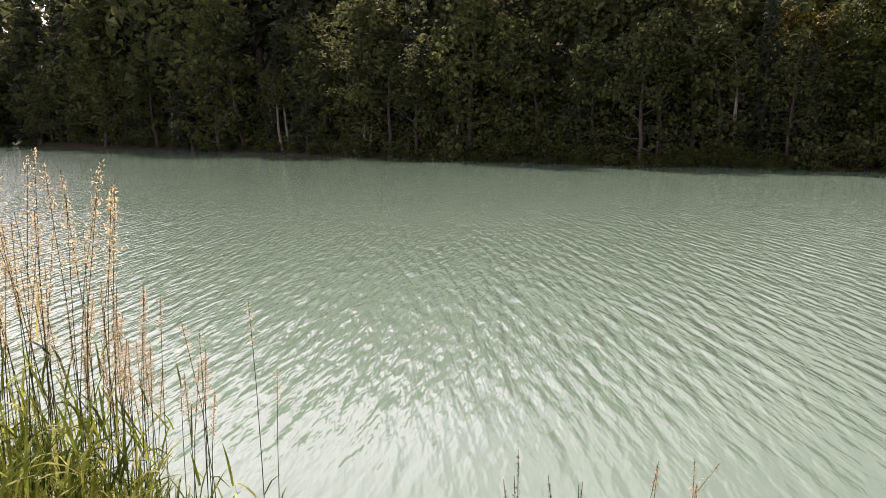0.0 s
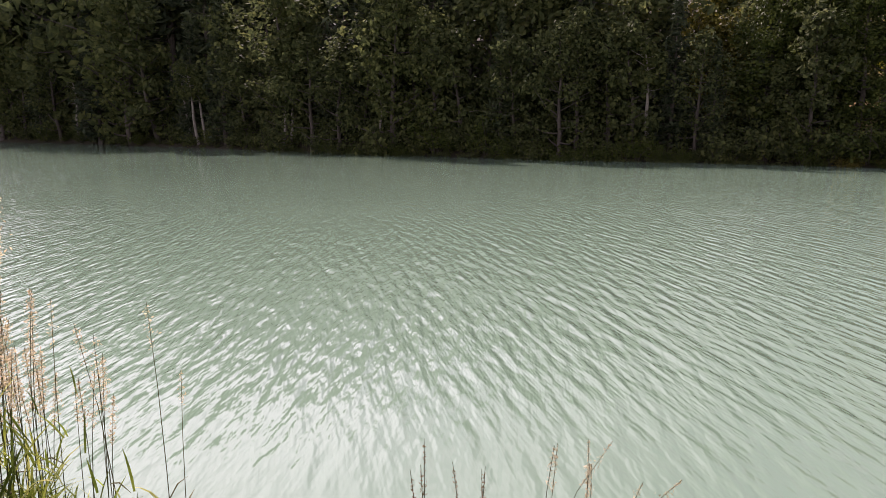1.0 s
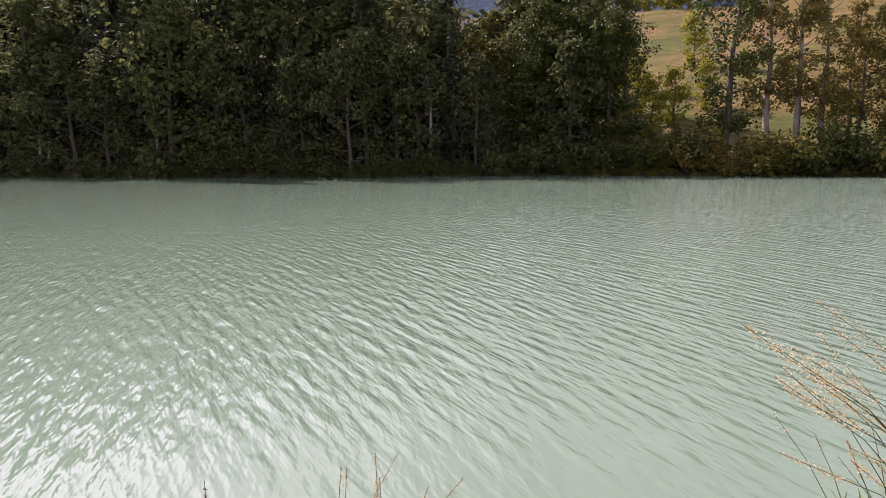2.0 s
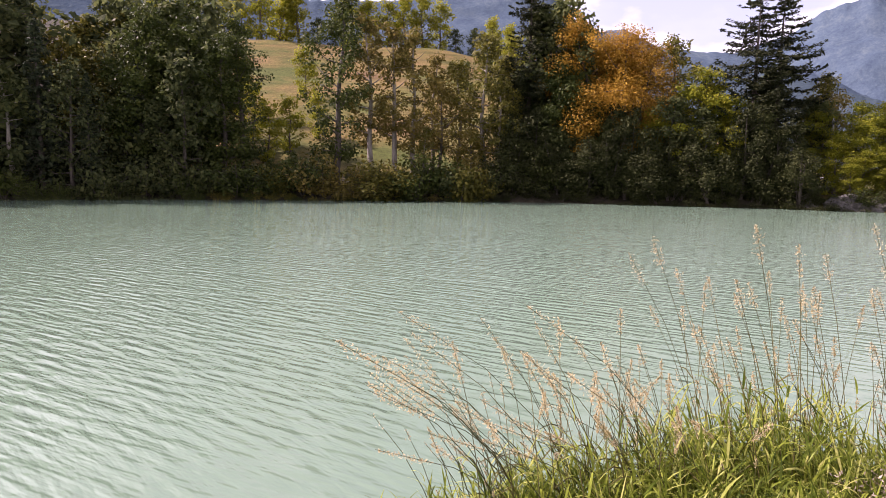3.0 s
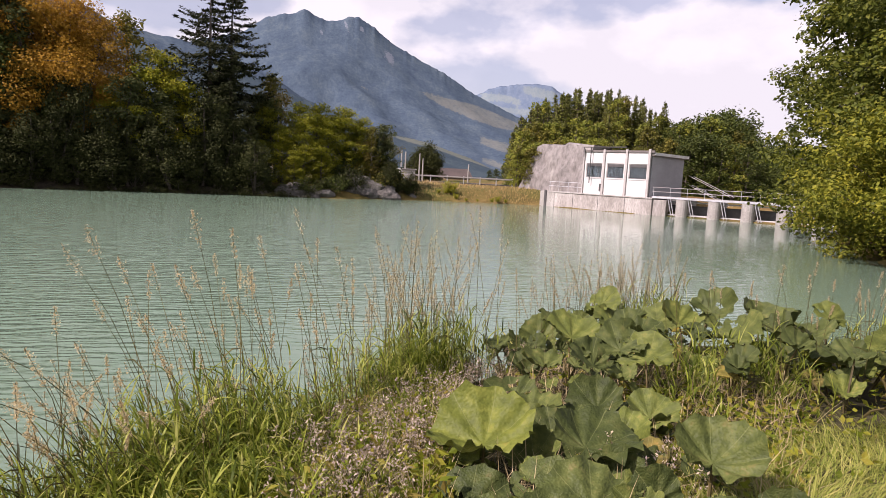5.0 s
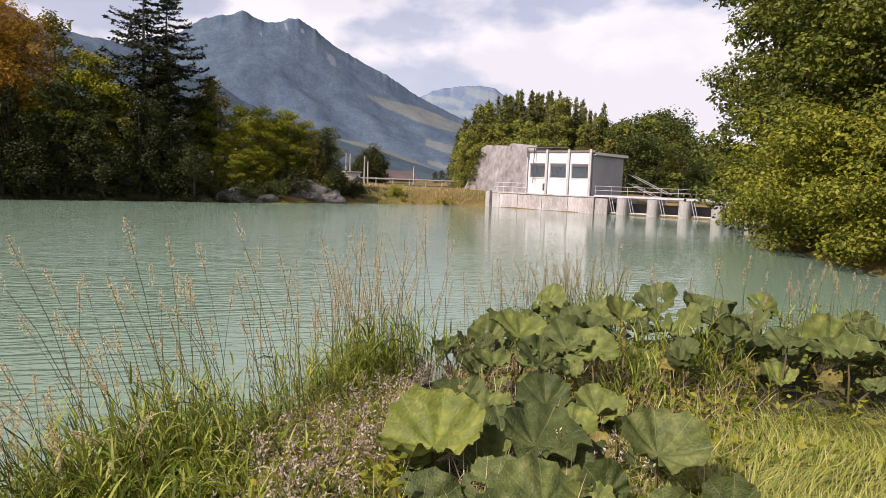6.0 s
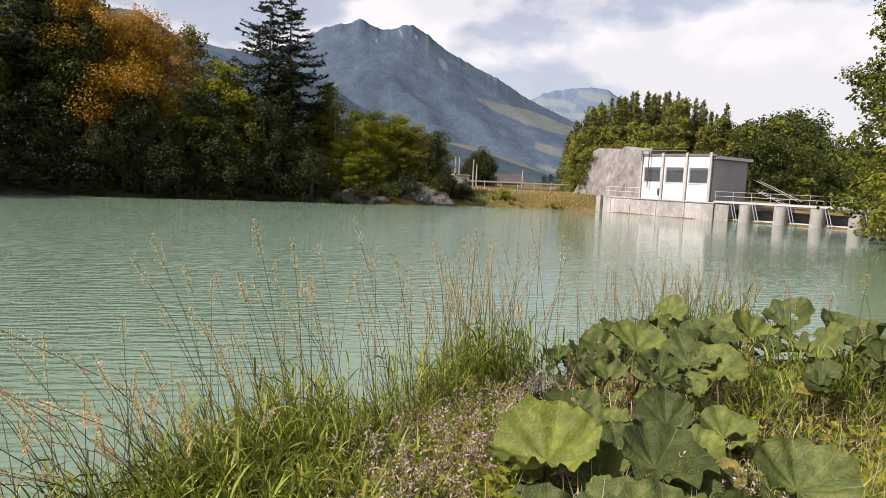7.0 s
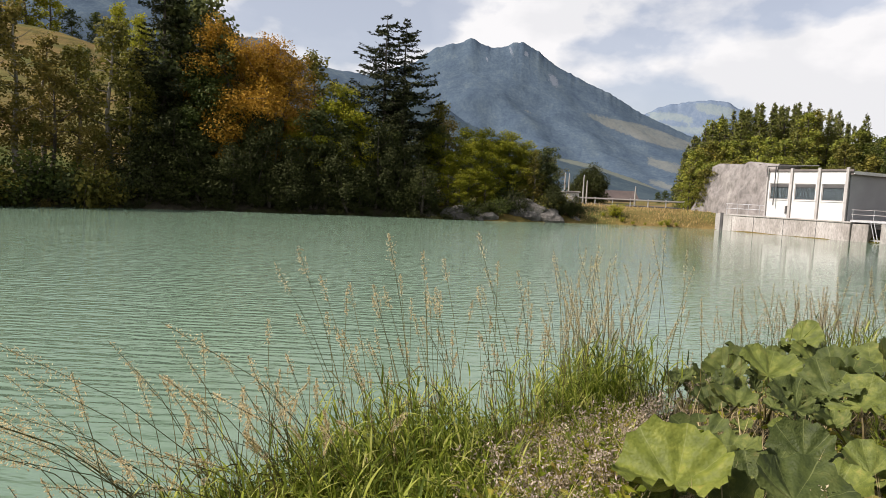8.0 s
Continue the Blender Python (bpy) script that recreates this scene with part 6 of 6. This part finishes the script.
# lax matted lawn behind the large leaves
lawn_xy = scatter(r6, 48000, (122.0, 150), (2.4, 7.0), lambda p: (dist_to(NEAR, p) > 1.8) & (np.hypot(p[:, 0], p[:, 1]) < 4.45 + np.clip(np.degrees(np.arctan2(p[:, 0], p[:, 1])) - 128, 0, 11) * 0.12 + 0.25 * np.sin(p[:, 0] * 3)))
n = len(lawn_xy)
swirl = np.sin(lawn_xy[:, 0] * 4.1) + np.cos(lawn_xy[:, 1] * 3.3 + 1.0)
stuff("lawn", *arching(on_ground(lawn_xy), swirl * 1.3 + r6.normal(0, 0.9, n), r6.uniform(0.09, 0.27, n), r6.uniform(0.35, 1.5, n), r6.uniform(0.3, 2.0, n), r6.uniform(0.0025, 0.0058, n), r6), M_LAWN, "lax matted pale green lawn grass", "grass")
# short meadow grass on the bank round the path
mead_xy = scatter(r6, 12000, (-180, 180), (0.3, 9.0), lambda p: (dist_to(NEAR, p) > 0.5) & ~((np.degrees(np.arctan2(p[:, 0], p[:, 1])) > 88) & (np.degrees(np.arctan2(p[:, 0], p[:, 1])) < 152) & (np.hypot(p[:, 0], p[:, 1]) > 2.3)))
n = len(mead_xy)
stuff("meadow_grass", *blades(on_ground(mead_xy), 0.05, 0.2, 0.012, 1.2, r6), M_LAWN, "short green meadow grass on the bank", "grass")
# close turf underfoot and on the land behind
r66 = np.random.default_rng(66)
turf_xy = np.concatenate([scatter(r66, 7000, (-180, 180), (0.2, 2.4), lambda p: dist_to(NEAR, p) > 0.6), scatter(r66, 26000, (154, 312), (2.3, 7.5), lambda p: dist_to(NEAR, p) > 0.6)])
n = len(turf_xy)
stuff("turf", *blades(on_ground(turf_xy), 0.05, 0.16, 0.013, 1.2, r66), M_LAWN, "close green turf on top of the bank", "grass")
# rough grass over the rest of the bank
bank_xy = scatter(r6, 9000, (-70, 165), (1.0, 11.0), lambda p: (dist_to(NEAR, p) < 3.2) & ~((np.degrees(np.arctan2(p[:, 0], p[:, 1])) > 93) & (np.hypot(p[:, 0], p[:, 1]) > 2.2) & (np.hypot(p[:, 0], p[:, 1]) < 7.2)))
n = len(bank_xy)
stuff("bank_grass", *arching(on_ground(bank_xy), r6.uniform(0, 6.28, n), r6.uniform(0.10, 0.36, n), r6.uniform(0.8, 1.5, n), r6.uniform(0.2, 1.6, n), r6.uniform(0.005, 0.011, n), r6), M_GRASS, "rough green grass on the bank", "grass")
straw_xy = scatter(r6, 5000, (-60, 104), (1.5, 9.0), lambda p: dist_to(NEAR, p) < 3.0)
straw_xy = np.concatenate([straw_xy, scatter(r6, 5500, (91, 104), (2.6, 6.0)), scatter(r6, 2600, (108, 134), (2.8, 6.4))])
n = len(straw_xy)
stuff("dry_litter", *arching(on_ground(straw_xy, 0.0), r6.uniform(0, 6.28, n), r6.uniform(0.08, 0.34, n), r6.uniform(0.05, 1.5, n), r6.uniform(-0.2, 0.9, n), r6.uniform(0.003, 0.007, n), r6), M_STRAW, "dry fallen stalks on the bank", "litter")

# leafy green clumps at the water's edge: bearing, distance, stems, spread, tallest
clumps = ((-41, 3.5, 90, 0.20, 1.3), (-38, 3.5, 90, 0.17, 1.2), (-35, 3.5, 70, 0.13, 1.05), (-32, 3.5, 60, 0.12, 1.0), (-29, 3.5, 46, 0.09, 0.85), (-26, 3.55, 26, 0.06, 0.75), (-22, 3.5, 10, 0.03, 0.62),
          (-40, 3.1, 80, 0.16, 0.85), (-35, 3.05, 70, 0.14, 0.75), (-30.0, 3.05, 50, 0.10, 0.6),
          (60, 3.7, 60, 0.22, 0.5), (65, 3.7, 70, 0.22, 0.56), (70, 3.75, 80, 0.22, 0.6), (75, 3.8, 90, 0.22, 0.62), (79, 3.9, 90, 0.2, 0.66), (83.0, 4.1, 120, 0.20, 0.78), (86.5, 4.3, 100, 0.17, 0.8), (88.5, 4.0, 60, 0.18, 0.55),
          (77, 3.2, 70, 0.22, 0.34), (84, 3.4, 80, 0.22, 0.36), (90.5, 3.6, 60, 0.18, 0.36), (91.0, 4.6, 40, 0.14, 0.5), (93.0, 4.9, 34, 0.12, 0.56),
          (97.8, 5.4, 80, 0.18, 0.72), (100.3, 5.7, 120, 0.2, 0.85), (102.6, 6.0, 110, 0.2, 0.85), (105.0, 6.4, 40, 0.18, 0.6), (115, 8.1, 50, 0.34, 0.5), (117.5, 8.2, 60, 0.3, 0.62), (120.5, 8.3, 90, 0.26, 0.8),
          (126.5, 5.9, 22, 0.2, 0.5), (125.0, 5.2, 14, 0.16, 0.4), (124.2, 5.7, 14, 0.15, 0.48), (131.5, 5.6, 20, 0.15, 0.4), (93.5, 3.1, 34, 0.12, 0.28), (97.5, 4.0, 26, 0.10, 0.26), (100.5, 4.5, 26, 0.12, 0.3), (103.0, 5.3, 30, 0.12, 0.34), (98.0, 3.3, 20, 0.10, 0.22), (106.0, 4.6, 20, 0.10, 0.25), (130, 6.3, 26, 0.2, 0.5), (138, 7.6, 30, 0.3, 0.6))
pieces = []
for b, d, n, sp, top in clumps:
    p = on_ground(np.array(polar(b, d))[None] + r6.normal(0, sp, (int(n * 1.4), 2)))
    pieces.append(leafy_stems(p, top * 0.4, top * 1.06, r6, 7, 0.13 + 0.11 * top, 0.0115, lean=0.2))
v, f = gather(pieces)
stuff("tall_green_grass", v, f, M_GRASS, "tall leafy green grass clumps at the water's edge", "grass")


def stalks(places, h0, h1, r, lean=0.25, seeds=34, head=0.14, bend=0.25, bias=0.6):
    """Thin upright stalks with feathery seed heads; gives the stalk shape and the seed shape."""
    wood, cs, ns = Shape(), [], []
    for p in places:
        h = r.uniform(h0, h1)
        d = r.normal(0, 0.42, 3) * np.array([1, 1, 0]) + WIND * bias * r.uniform(0.5, 1.4)
        ts = np.linspace(0, 1, 5)
        path = np.array([p + np.array([0, 0, h * t]) + d * h * (lean * t + bend * t ** 3) for t in ts])
        wood.tube(path, 0.0036 * (1.15 - 0.75 * ts), 3)
        k = int(seeds * 3.0 * r.uniform(0.6, 1.3))
        q = r.uniform(0, 1, k)
        t = 1 - head * (0.05 + q)
        c = np.column_stack([np.interp(t, ts, path[:, i]) for i in range(3)])
        c += r.normal(0, 1, (k, 3)) * np.array([0.006, 0.006, 0.012]) * (0.35 + np.sin(q * 3.0))[:, None] * (h / 1.1)
        cs.append(c)
        ns.append(r.normal(0, 1, (k, 3)))
        if r.uniform() < 0.75:
            q0 = r.uniform(0.2, 0.55)
            b0 = np.array([np.interp(q0, ts, path[:, i]) for i in range(3)])
            a = r.uniform(0, 6.283)
            u = np.array([math.cos(a), math.sin(a), 0.4])
            wood.tube([b0, b0 + u * 0.09, b0 + u * 0.2 + np.array([0, 0, -0.06])], [0.0035, 0.0045, 0.001], 3)
    v, f = leaf_quads(np.concatenate(cs), np.concatenate(ns), 0.0052, r, 3.2)
    return wood, (v, f)


def stalk_stand(name, spots, h0, h1, label, seed, head_mat=M_SEED, **kw):
    """Stalks at spots (bearing, distance, count, spread): stalks and seed heads are two parts of one stand."""
    r = np.random.default_rng(seed)
    pl = []
    for b, d, n, sp in spots:
        pl.append(on_ground(np.array(polar(b, d))[None] + r.normal(0, sp, (n, 2)), -0.05))
    wood, (v, f) = stalks(np.concatenate(pl), h0, h1, r, **kw)
    ob = thing(name, ONE, label, "grass", kind="stuff")
    tagged(part("stalks", wood, M_STALK, ob), kind="stuff")
    tagged(part("seed_heads", mesh_from("seed_heads", v, f, head_mat), None, ob, "tan feathery seed heads"), kind="stuff")
    return ob


stalk_stand("reed_grass", ((-39, 3.75, 18, 0.2), (-35.3, 3.75, 26, 0.17), (-32.6, 3.75, 15, 0.14)), 1.65, 2.4, "tall tan seeding grass leaning over the water", 81, lean=0.02, bend=0.10, bias=-0.35, seeds=60, head=0.2)
stalk_stand("reed_grass", ((-30.0, 3.75, 8, 0.10), (-28.0, 3.75, 17, 0.09), (-23.8, 3.8, 5, 0.06)), 1.4, 1.85, "thin tan seeding grass at the water's edge", 82, lean=0.02, bend=0.08, bias=-0.35, seeds=55, head=0.18)
stalk_stand("reed_grass", ((-24.8, 3.8, 2, 0.05), (-22.8, 3.8, 2, 0.04), (-18, 3.85, 2, 0.03)), 1.5, 2.0, "single dark grass stalks over the water", 83, lean=0.0, bend=0.12, bias=-0.5, seeds=14, head=0.12)
stalk_stand("reed_grass", ((64.5, 3.8, 8, 0.18), (68, 3.8, 22, 0.22), (72.5, 3.85, 24, 0.26), (76, 3.95, 16, 0.24)), 0.7, 1.4, "seeding grass stalks blown over towards the lake", 84, lean=0.30, bend=0.34, bias=0.85, seeds=44, head=0.17)
stalk_stand("reed_grass", ((78, 4.1, 12, 0.26), (82, 4.3, 16, 0.26), (86, 4.5, 16, 0.26), (89.5, 4.7, 12, 0.25), (93, 5.0, 12, 0.22)), 0.8, 1.85, "tall thin grass stalks leaning towards the lake", 90, lean=0.22, bend=0.10, bias=0.7, seeds=26, head=0.10)
stalk_stand("reed_grass", ((62, 3.7, 16, 0.25), (68, 3.75, 20, 0.26), (74, 3.85, 22, 0.26), (80, 4.0, 24, 0.26), (86, 4.3, 22, 0.25), (91, 4.6, 16, 0.22), (95, 5.0, 14, 0.2)), 0.45, 1.15, "thin green grass stems at the water's edge", 91, lean=0.24, bend=0.10, bias=0.7, seeds=7, head=0.08)
stalk_stand("reed_grass", ((97.5, 5.5, 14, 0.2), (100.3, 5.8, 30, 0.22), (102.5, 6.1, 36, 0.22), (104.8, 6.4, 16, 0.22)), 1.0, 1.75, "dense stand of tan reed grass", 85, lean=0.14, bend=0.14, bias=0.45, seeds=40, head=0.20)
stalk_stand("reed_grass", ((112.5, 8.0, 12, 0.3), (115, 8.2, 26, 0.34), (117.8, 8.4, 34, 0.32), (120.2, 8.5, 44, 0.26)), 0.8, 1.45, "tan reed grass behind the large leaves", 86, lean=0.12, bend=0.12, bias=0.5, seeds=40, head=0.22)
stalk_stand("reed_grass", ((127, 6.6, 7, 0.3), (131, 6.2, 8, 0.4), (136.5, 7.5, 16, 0.4), (139, 7.8, 14, 0.4), (123, 7.2, 4, 0.3)), 0.6, 1.1, "scattered grass stalks among large leaves", 87, lean=0.08, bend=0.1, bias=0.4, seeds=30)
stalk_stand("dry_weed", ((2.6, 3.3, 3, 0.03), (6.6, 3.3, 3, 0.03)), 0.95, 1.14, "reddish dry weed stalks at the water's edge", 88, head_mat=M_DRYSEED, lean=0.03, bend=0.05, bias=0.2, seeds=60, head=0.6)
stalk_stand("dry_weed", ((13.0, 3.4, 3, 0.03), (16.2, 3.4, 3, 0.04), (19.0, 3.4, 2, 0.04)), 1.0, 1.28, "drooping dry grass heads at the water's edge", 89, head_mat=M_SEED, lean=0.02, bend=0.28, bias=-0.5, seeds=26, head=0.22)


# ------------------------------------------------------------------ butterbur: large round leaves on stalks
def round_leaf(name, seed, holes=0, cup=0.0, mat=M_BIGLEAF):
    """A broad kidney-shaped leaf: angular lobes with a toothed rim, pleated between its main veins and bent as a whole."""
    r = np.random.default_rng(seed)
    na, nr, veins = 55, 7, 9
    ph = r.uniform(0, 6.28, 5)
    lobes = r.uniform(0.93, 1.07, veins + 1)
    teeth = r.uniform(-0.09, 0.03, na)
    bend = r.uniform(0.06, 0.17)
    verts = [(0.0, 0.0, 0.0)]
    for j in range(1, nr + 1):
        q = j / nr
        for i in range(na):
            s = i / (na - 1)
            a = 0.14 + (2 * math.pi - 0.28) * s
            at_vein = abs(((s * veins) % 1.0) - 0.5) * 2
            rim = 0.5 * float(np.interp(s * veins, np.arange(veins + 1), lobes)) * (0.96 + 0.06 * at_vein) * (1 - 0.22 * math.exp(-(s / 0.035) ** 2) - 0.22 * math.exp(-((1 - s) / 0.035) ** 2)) * (1 + teeth[i] * q ** 3) * (0.92 - 0.40 * math.cos(a))
            x, y = rim * q * math.cos(a), rim * q * math.sin(a)
            z = cup * q * q + bend * q * q * math.sin(2 * a + ph[0]) + 0.030 * q ** 1.5 * math.sin(3 * a + ph[1]) + 0.030 * q ** 2 * math.sin(5 * a + ph[2])
            z += 0.05 * noise.fractal(Vector((x * 5, y * 5, seed * 1.7)), 0.8, 2.0, 3) * q + 0.085 * q * (1 - 0.3 * q) * (0.5 - at_vein) + 0.045 * q ** 5 * math.sin(13 * a + ph[3]) + 0.010 * math.sin(q * 19 + 6 * a) * q
            verts.append((x, y, z - 0.08 * max(0.0, q - 0.72) * (1 + math.sin(4 * a + ph[4]))))
    f = [(0, 1 + i, 2 + i, 2 + i) for i in range(na - 1)]
    for j in range(nr - 1):
        for i in range(na - 1):
            a = 1 + j * na + i
            f.append((a, a + na, a + na + 1, a + 1))
    v = np.array(verts)
    gone = [(r.uniform(0, 6.28), r.uniform(0.2, 0.42), r.uniform(0.025, 0.07)) for _ in range(holes)]
    mid = v[np.array(f)].mean(1)
    keep = np.ones(len(f), bool)
    for a, d, w in gone:
        keep &= np.hypot(mid[:, 0] - d * math.cos(a), (mid[:, 1] - d * math.sin(a)) * 0.6) > w
    return mesh_from(name, v, [q for q, k in zip(f, keep) if k], mat, True)


leaf_meshes = [round_leaf("leaf", 90 + i, h, c) for i, (h, c) in enumerate(((0, 0.20), (2, 0.10), (0, 0.26), (9, 0.16), (1, 0.06), (4, 0.24), (0, 0.14), (14, 0.18)))] + [round_leaf("leaf", 99, 6, 0.1, M_BIGLEAFBROWN), round_leaf("leaf", 100, 0, 0.22, M_BIGLEAF)]
r8 = np.random.default_rng(8)


def butterbur(bearing, dist, leaves):
    """A plant with its leaves: (x offset, y offset, width, height above ground, tilt, turn, mesh)."""
    x, y = polar(bearing, dist)
    ob = thing("butterbur", Matrix.Translation((x, y, height(x, y))), "butterbur plant with large round dull green leaves", "plant", "butterbur on the bank")
    for dx, dy, w, z, tip, turn, kind in leaves:
        lf = new("leaf", leaf_meshes[kind])
        lf.parent = ob
        lf.matrix_local = Matrix.Translation((dx, dy, z)) @ pose(0, 0, 0, 0, 0, turn) @ pose(0, 0, 0, 0, tip, 0) @ pose(0, 0, 0, 0, 0, r8.uniform(-40, 40)) @ Matrix.Diagonal((w, w * r8.uniform(1.0, 1.25), w, 1))
        s = Shape()
        s.tube([(dx * 0.15, dy * 0.15, -0.05), (dx * 0.55, dy * 0.55, z * 0.6), (dx, dy, z - 0.004)], [0.011, 0.009, 0.006], 5)
        part("leaf_stalk", s, M_STEM, ob)


FACING = lambda b: 270 - b
# bearing, distance, width, height above the ground, tilt towards the path, mesh
for b, d, w, z, tip, kind in ((107.6, 3.5, 0.66, 0.28, 13, 0), (116.6, 3.55, 0.56, 0.28, 13, 6), (127.0, 3.5, 0.48, 0.32, 30, 2), (111.8, 4.15, 0.36, 0.28, 8, 5), (115.2, 4.1, 0.30, 0.22, 12, 9), (117.6, 3.0, 0.46, 0.17, 14, 4), (123.0, 3.15, 0.30, 0.2, 50, 1), (113.0, 3.1, 0.44, 0.13, 16, 4),
                              (133.0, 3.3, 0.30, 0.14, 40, 0), (120.4, 2.75, 0.40, 0.12, 14, 6), (106.6, 3.0, 0.42, 0.10, 20, 4), (109.8, 2.75, 0.44, 0.08, 12, 6), (128.4, 2.95, 0.34, 0.12, 30, 5), (121.6, 3.75, 0.3, 0.14, 20, 8), (125.0, 2.8, 0.34, 0.1, 18, 2), (103.6, 3.25, 0.3, 0.08, 12, 1),
                              (112.2, 3.65, 0.38, 0.12, 35, 9), (119.4, 3.4, 0.36, 0.12, 40, 9),
                              (108.6, 4.0, 0.34, 0.2, 20, 5), (110.2, 4.4, 0.40, 0.26, 25, 3), (113.6, 3.95, 0.34, 0.18, 40, 2), (117.4, 4.3, 0.42, 0.28, 22, 0), (119.6, 4.0, 0.34, 0.2, 35, 5), (121.8, 4.3, 0.38, 0.24, 30, 6), (118.4, 3.75, 0.26, 0.12, 15, 8), (114.6, 2.75, 0.4, 0.1, 20, 9), (105.4, 3.55, 0.3, 0.16, 25, 2)):
    extra = [(r8.normal(0, 0.15), r8.normal(0, 0.15), r8.uniform(0.14, 0.28), z * r8.uniform(0.2, 0.6), r8.uniform(5, 50), r8.uniform(0, 360), int(r8.integers(8))) for _ in range(2)]
    butterbur(b, d, [(0.0, 0.0, w * 0.86, z * 0.8, tip + 10, FACING(b) + r8.uniform(-25, 25), kind)] + extra)
bed = []
for _ in range(1500):
    b, d = r8.uniform(109, 147), r8.uniform(4.3, 7.5)
    if b < 116 and d < 4.5 + (116 - b) * 0.10:
        continue
    if b > 118 and d < 4.6 + min(0.6, (b - 118) * 0.08):
        continue
    x, y = polar(b, d)
    if height(x, y) < 0.35 or any((x - p) ** 2 + (y - q) ** 2 < 0.40 ** 2 for p, q in bed) or (122.5 < b < 127.5 and d < 6.2):
        continue
    bed.append((x, y))
    lv = []
    for k in range(int(r8.integers(3, 5))):
        big = r8.uniform(0.27, 0.46) if k == 0 else r8.uniform(0.12, 0.28)
        lv.append((r8.normal(0, 0.15), r8.normal(0, 0.15), big, (r8.uniform(0.30, 0.52) if k == 0 else r8.uniform(0.10, 0.36)) * (0.92 if b > 114 else 0.62), r8.uniform(8, 58), FACING(b) + r8.uniform(-75, 75), 8 if k and r8.uniform() < 0.09 else (0, 1, 2, 3, 4, 5, 6, 9, 7)[int(r8.integers(9))]))
    butterbur(b, d, lv)

# low leafy weeds and fallen leaves between the plants
wc, wn = [], []
for b0, b1, d0, d1, n, top in ((91, 105, 2.4, 6.2, 8500, 0.24), (108, 146, 4.2, 7.4, 2600, 0.14), (116, 134, 3.0, 5.4, 2600, 0.13), (-42, -20, 2.7, 3.9, 1800, 0.4), (58, 95, 2.8, 4.4, 2600, 0.25)):
    xy = scatter(r8, n, (b0, b1), (d0, d1))
    g = on_ground(xy, 0.0)
    g[:, 2] += r8.uniform(0, 1, len(g)) ** 1.8 * top
    wc.append(g)
    wn.append(r8.normal(0, 0.6, (len(g), 3)) + np.array([0, 0, 0.8]))
v, f = leaf_quads(np.concatenate(wc), np.concatenate(wn), 0.032, r8, 1.9)
stuff("weed_carpet", v, f, M_WEED, "low leafy weeds and fallen leaves on the bank", "weeds")
lit_xy = scatter(r8, 1100, (108, 132), (2.4, 7.0))
stuff("dry_twigs", *blades(on_ground(lit_xy, 0.01), 0.06, 0.28, 0.006, 2.0, r8, 1.2), M_STRAW, "dry twigs and stalks under the large leaves", "litter")

# dried mauve mint and straw-coloured seed heads between the grass and the large leaves
mp_ = []
for b, d, n, sp in ((95, 4.2, 40, 0.12), (97.5, 4.6, 46, 0.13), (99.5, 4.2, 40, 0.12), (101, 4.9, 46, 0.14), (103.5, 4.5, 40, 0.13), (105.5, 5.2, 40, 0.14), (93.5, 3.7, 34, 0.11), (96.5, 3.5, 40, 0.12), (100, 3.6, 34, 0.11), (103, 3.9, 30, 0.11), (91.5, 3.2, 30, 0.10), (95.5, 3.0, 30, 0.10), (99, 3.05, 30, 0.1), (107, 5.8, 34, 0.15), (104.5, 5.9, 30, 0.13), (-33, 2.75, 30, 0.10), (-28, 2.8, 18, 0.08), (-25, 2.95, 12, 0.06),
                    (109, 6.3, 26, 0.22), (120.5, 3.7, 9, 0.07), (125.0, 3.4, 6, 0.06)):
    mp_.append(on_ground(np.array(polar(b, d))[None] + r8.normal(0, sp, (int(n * 0.6), 2)), -0.03))
wood, cs, ns = Shape(), [], []
for p in np.concatenate(mp_):
    h = r8.uniform(0.14, 0.42)
    tip = p + np.array([r8.normal(0, 0.09), r8.normal(0, 0.09), h])
    wood.tube([p, (p + tip) / 2 + r8.normal(0, 0.012, 3), tip], [0.003, 0.0025, 0.0015], 3)
    k = 48
    q = r8.uniform(0.45, 1.0, k)
    fat = 0.028 * np.sin((q - 0.42) / 0.6 * 3.0) + 0.003
    cs.append(p + (tip - p) * q[:, None] + r8.normal(0, 1, (k, 3)) * fat[:, None])
    ns.append(r8.normal(0, 1, (k, 3)))
v, f = leaf_quads(np.concatenate(cs), np.concatenate(ns), 0.0088, r8, 2.5)
mint = thing("dry_mint", ONE, "dried mauve-grey mint flower spikes on the bank", "plant", kind="stuff")
tagged(part("stem_thicket", wood, M_STALK, mint), kind="stuff")
tagged(part("flowers", mesh_from("flowers", v, f, M_MAUVE), None, mint, "faded mauve flower plumes"), kind="stuff")

# dry grass and reeds on the embankment below the road
ex = np.random.default_rng(19)
b = ex.uniform(99.5, 111.5, 4000)
d = ex.uniform(64.6, 76, 4000)
e_xy = np.column_stack([d * np.sin(np.radians(b)), d * np.cos(np.radians(b))])
hz = heights(e_xy)
e_xy = e_xy[(hz > 0.03) & (hz < 2.2)]
n = len(e_xy)
stuff("embankment_grass", *arching(on_ground(e_xy), ex.uniform(0, 6.28, n), ex.uniform(0.10, 0.38, n), ex.uniform(0.7, 1.5, n), ex.uniform(0.0, 1.2, n), ex.uniform(0.02, 0.05, n), ex), M_DRYGRASS, "dry tan grass on the road embankment", "grass")
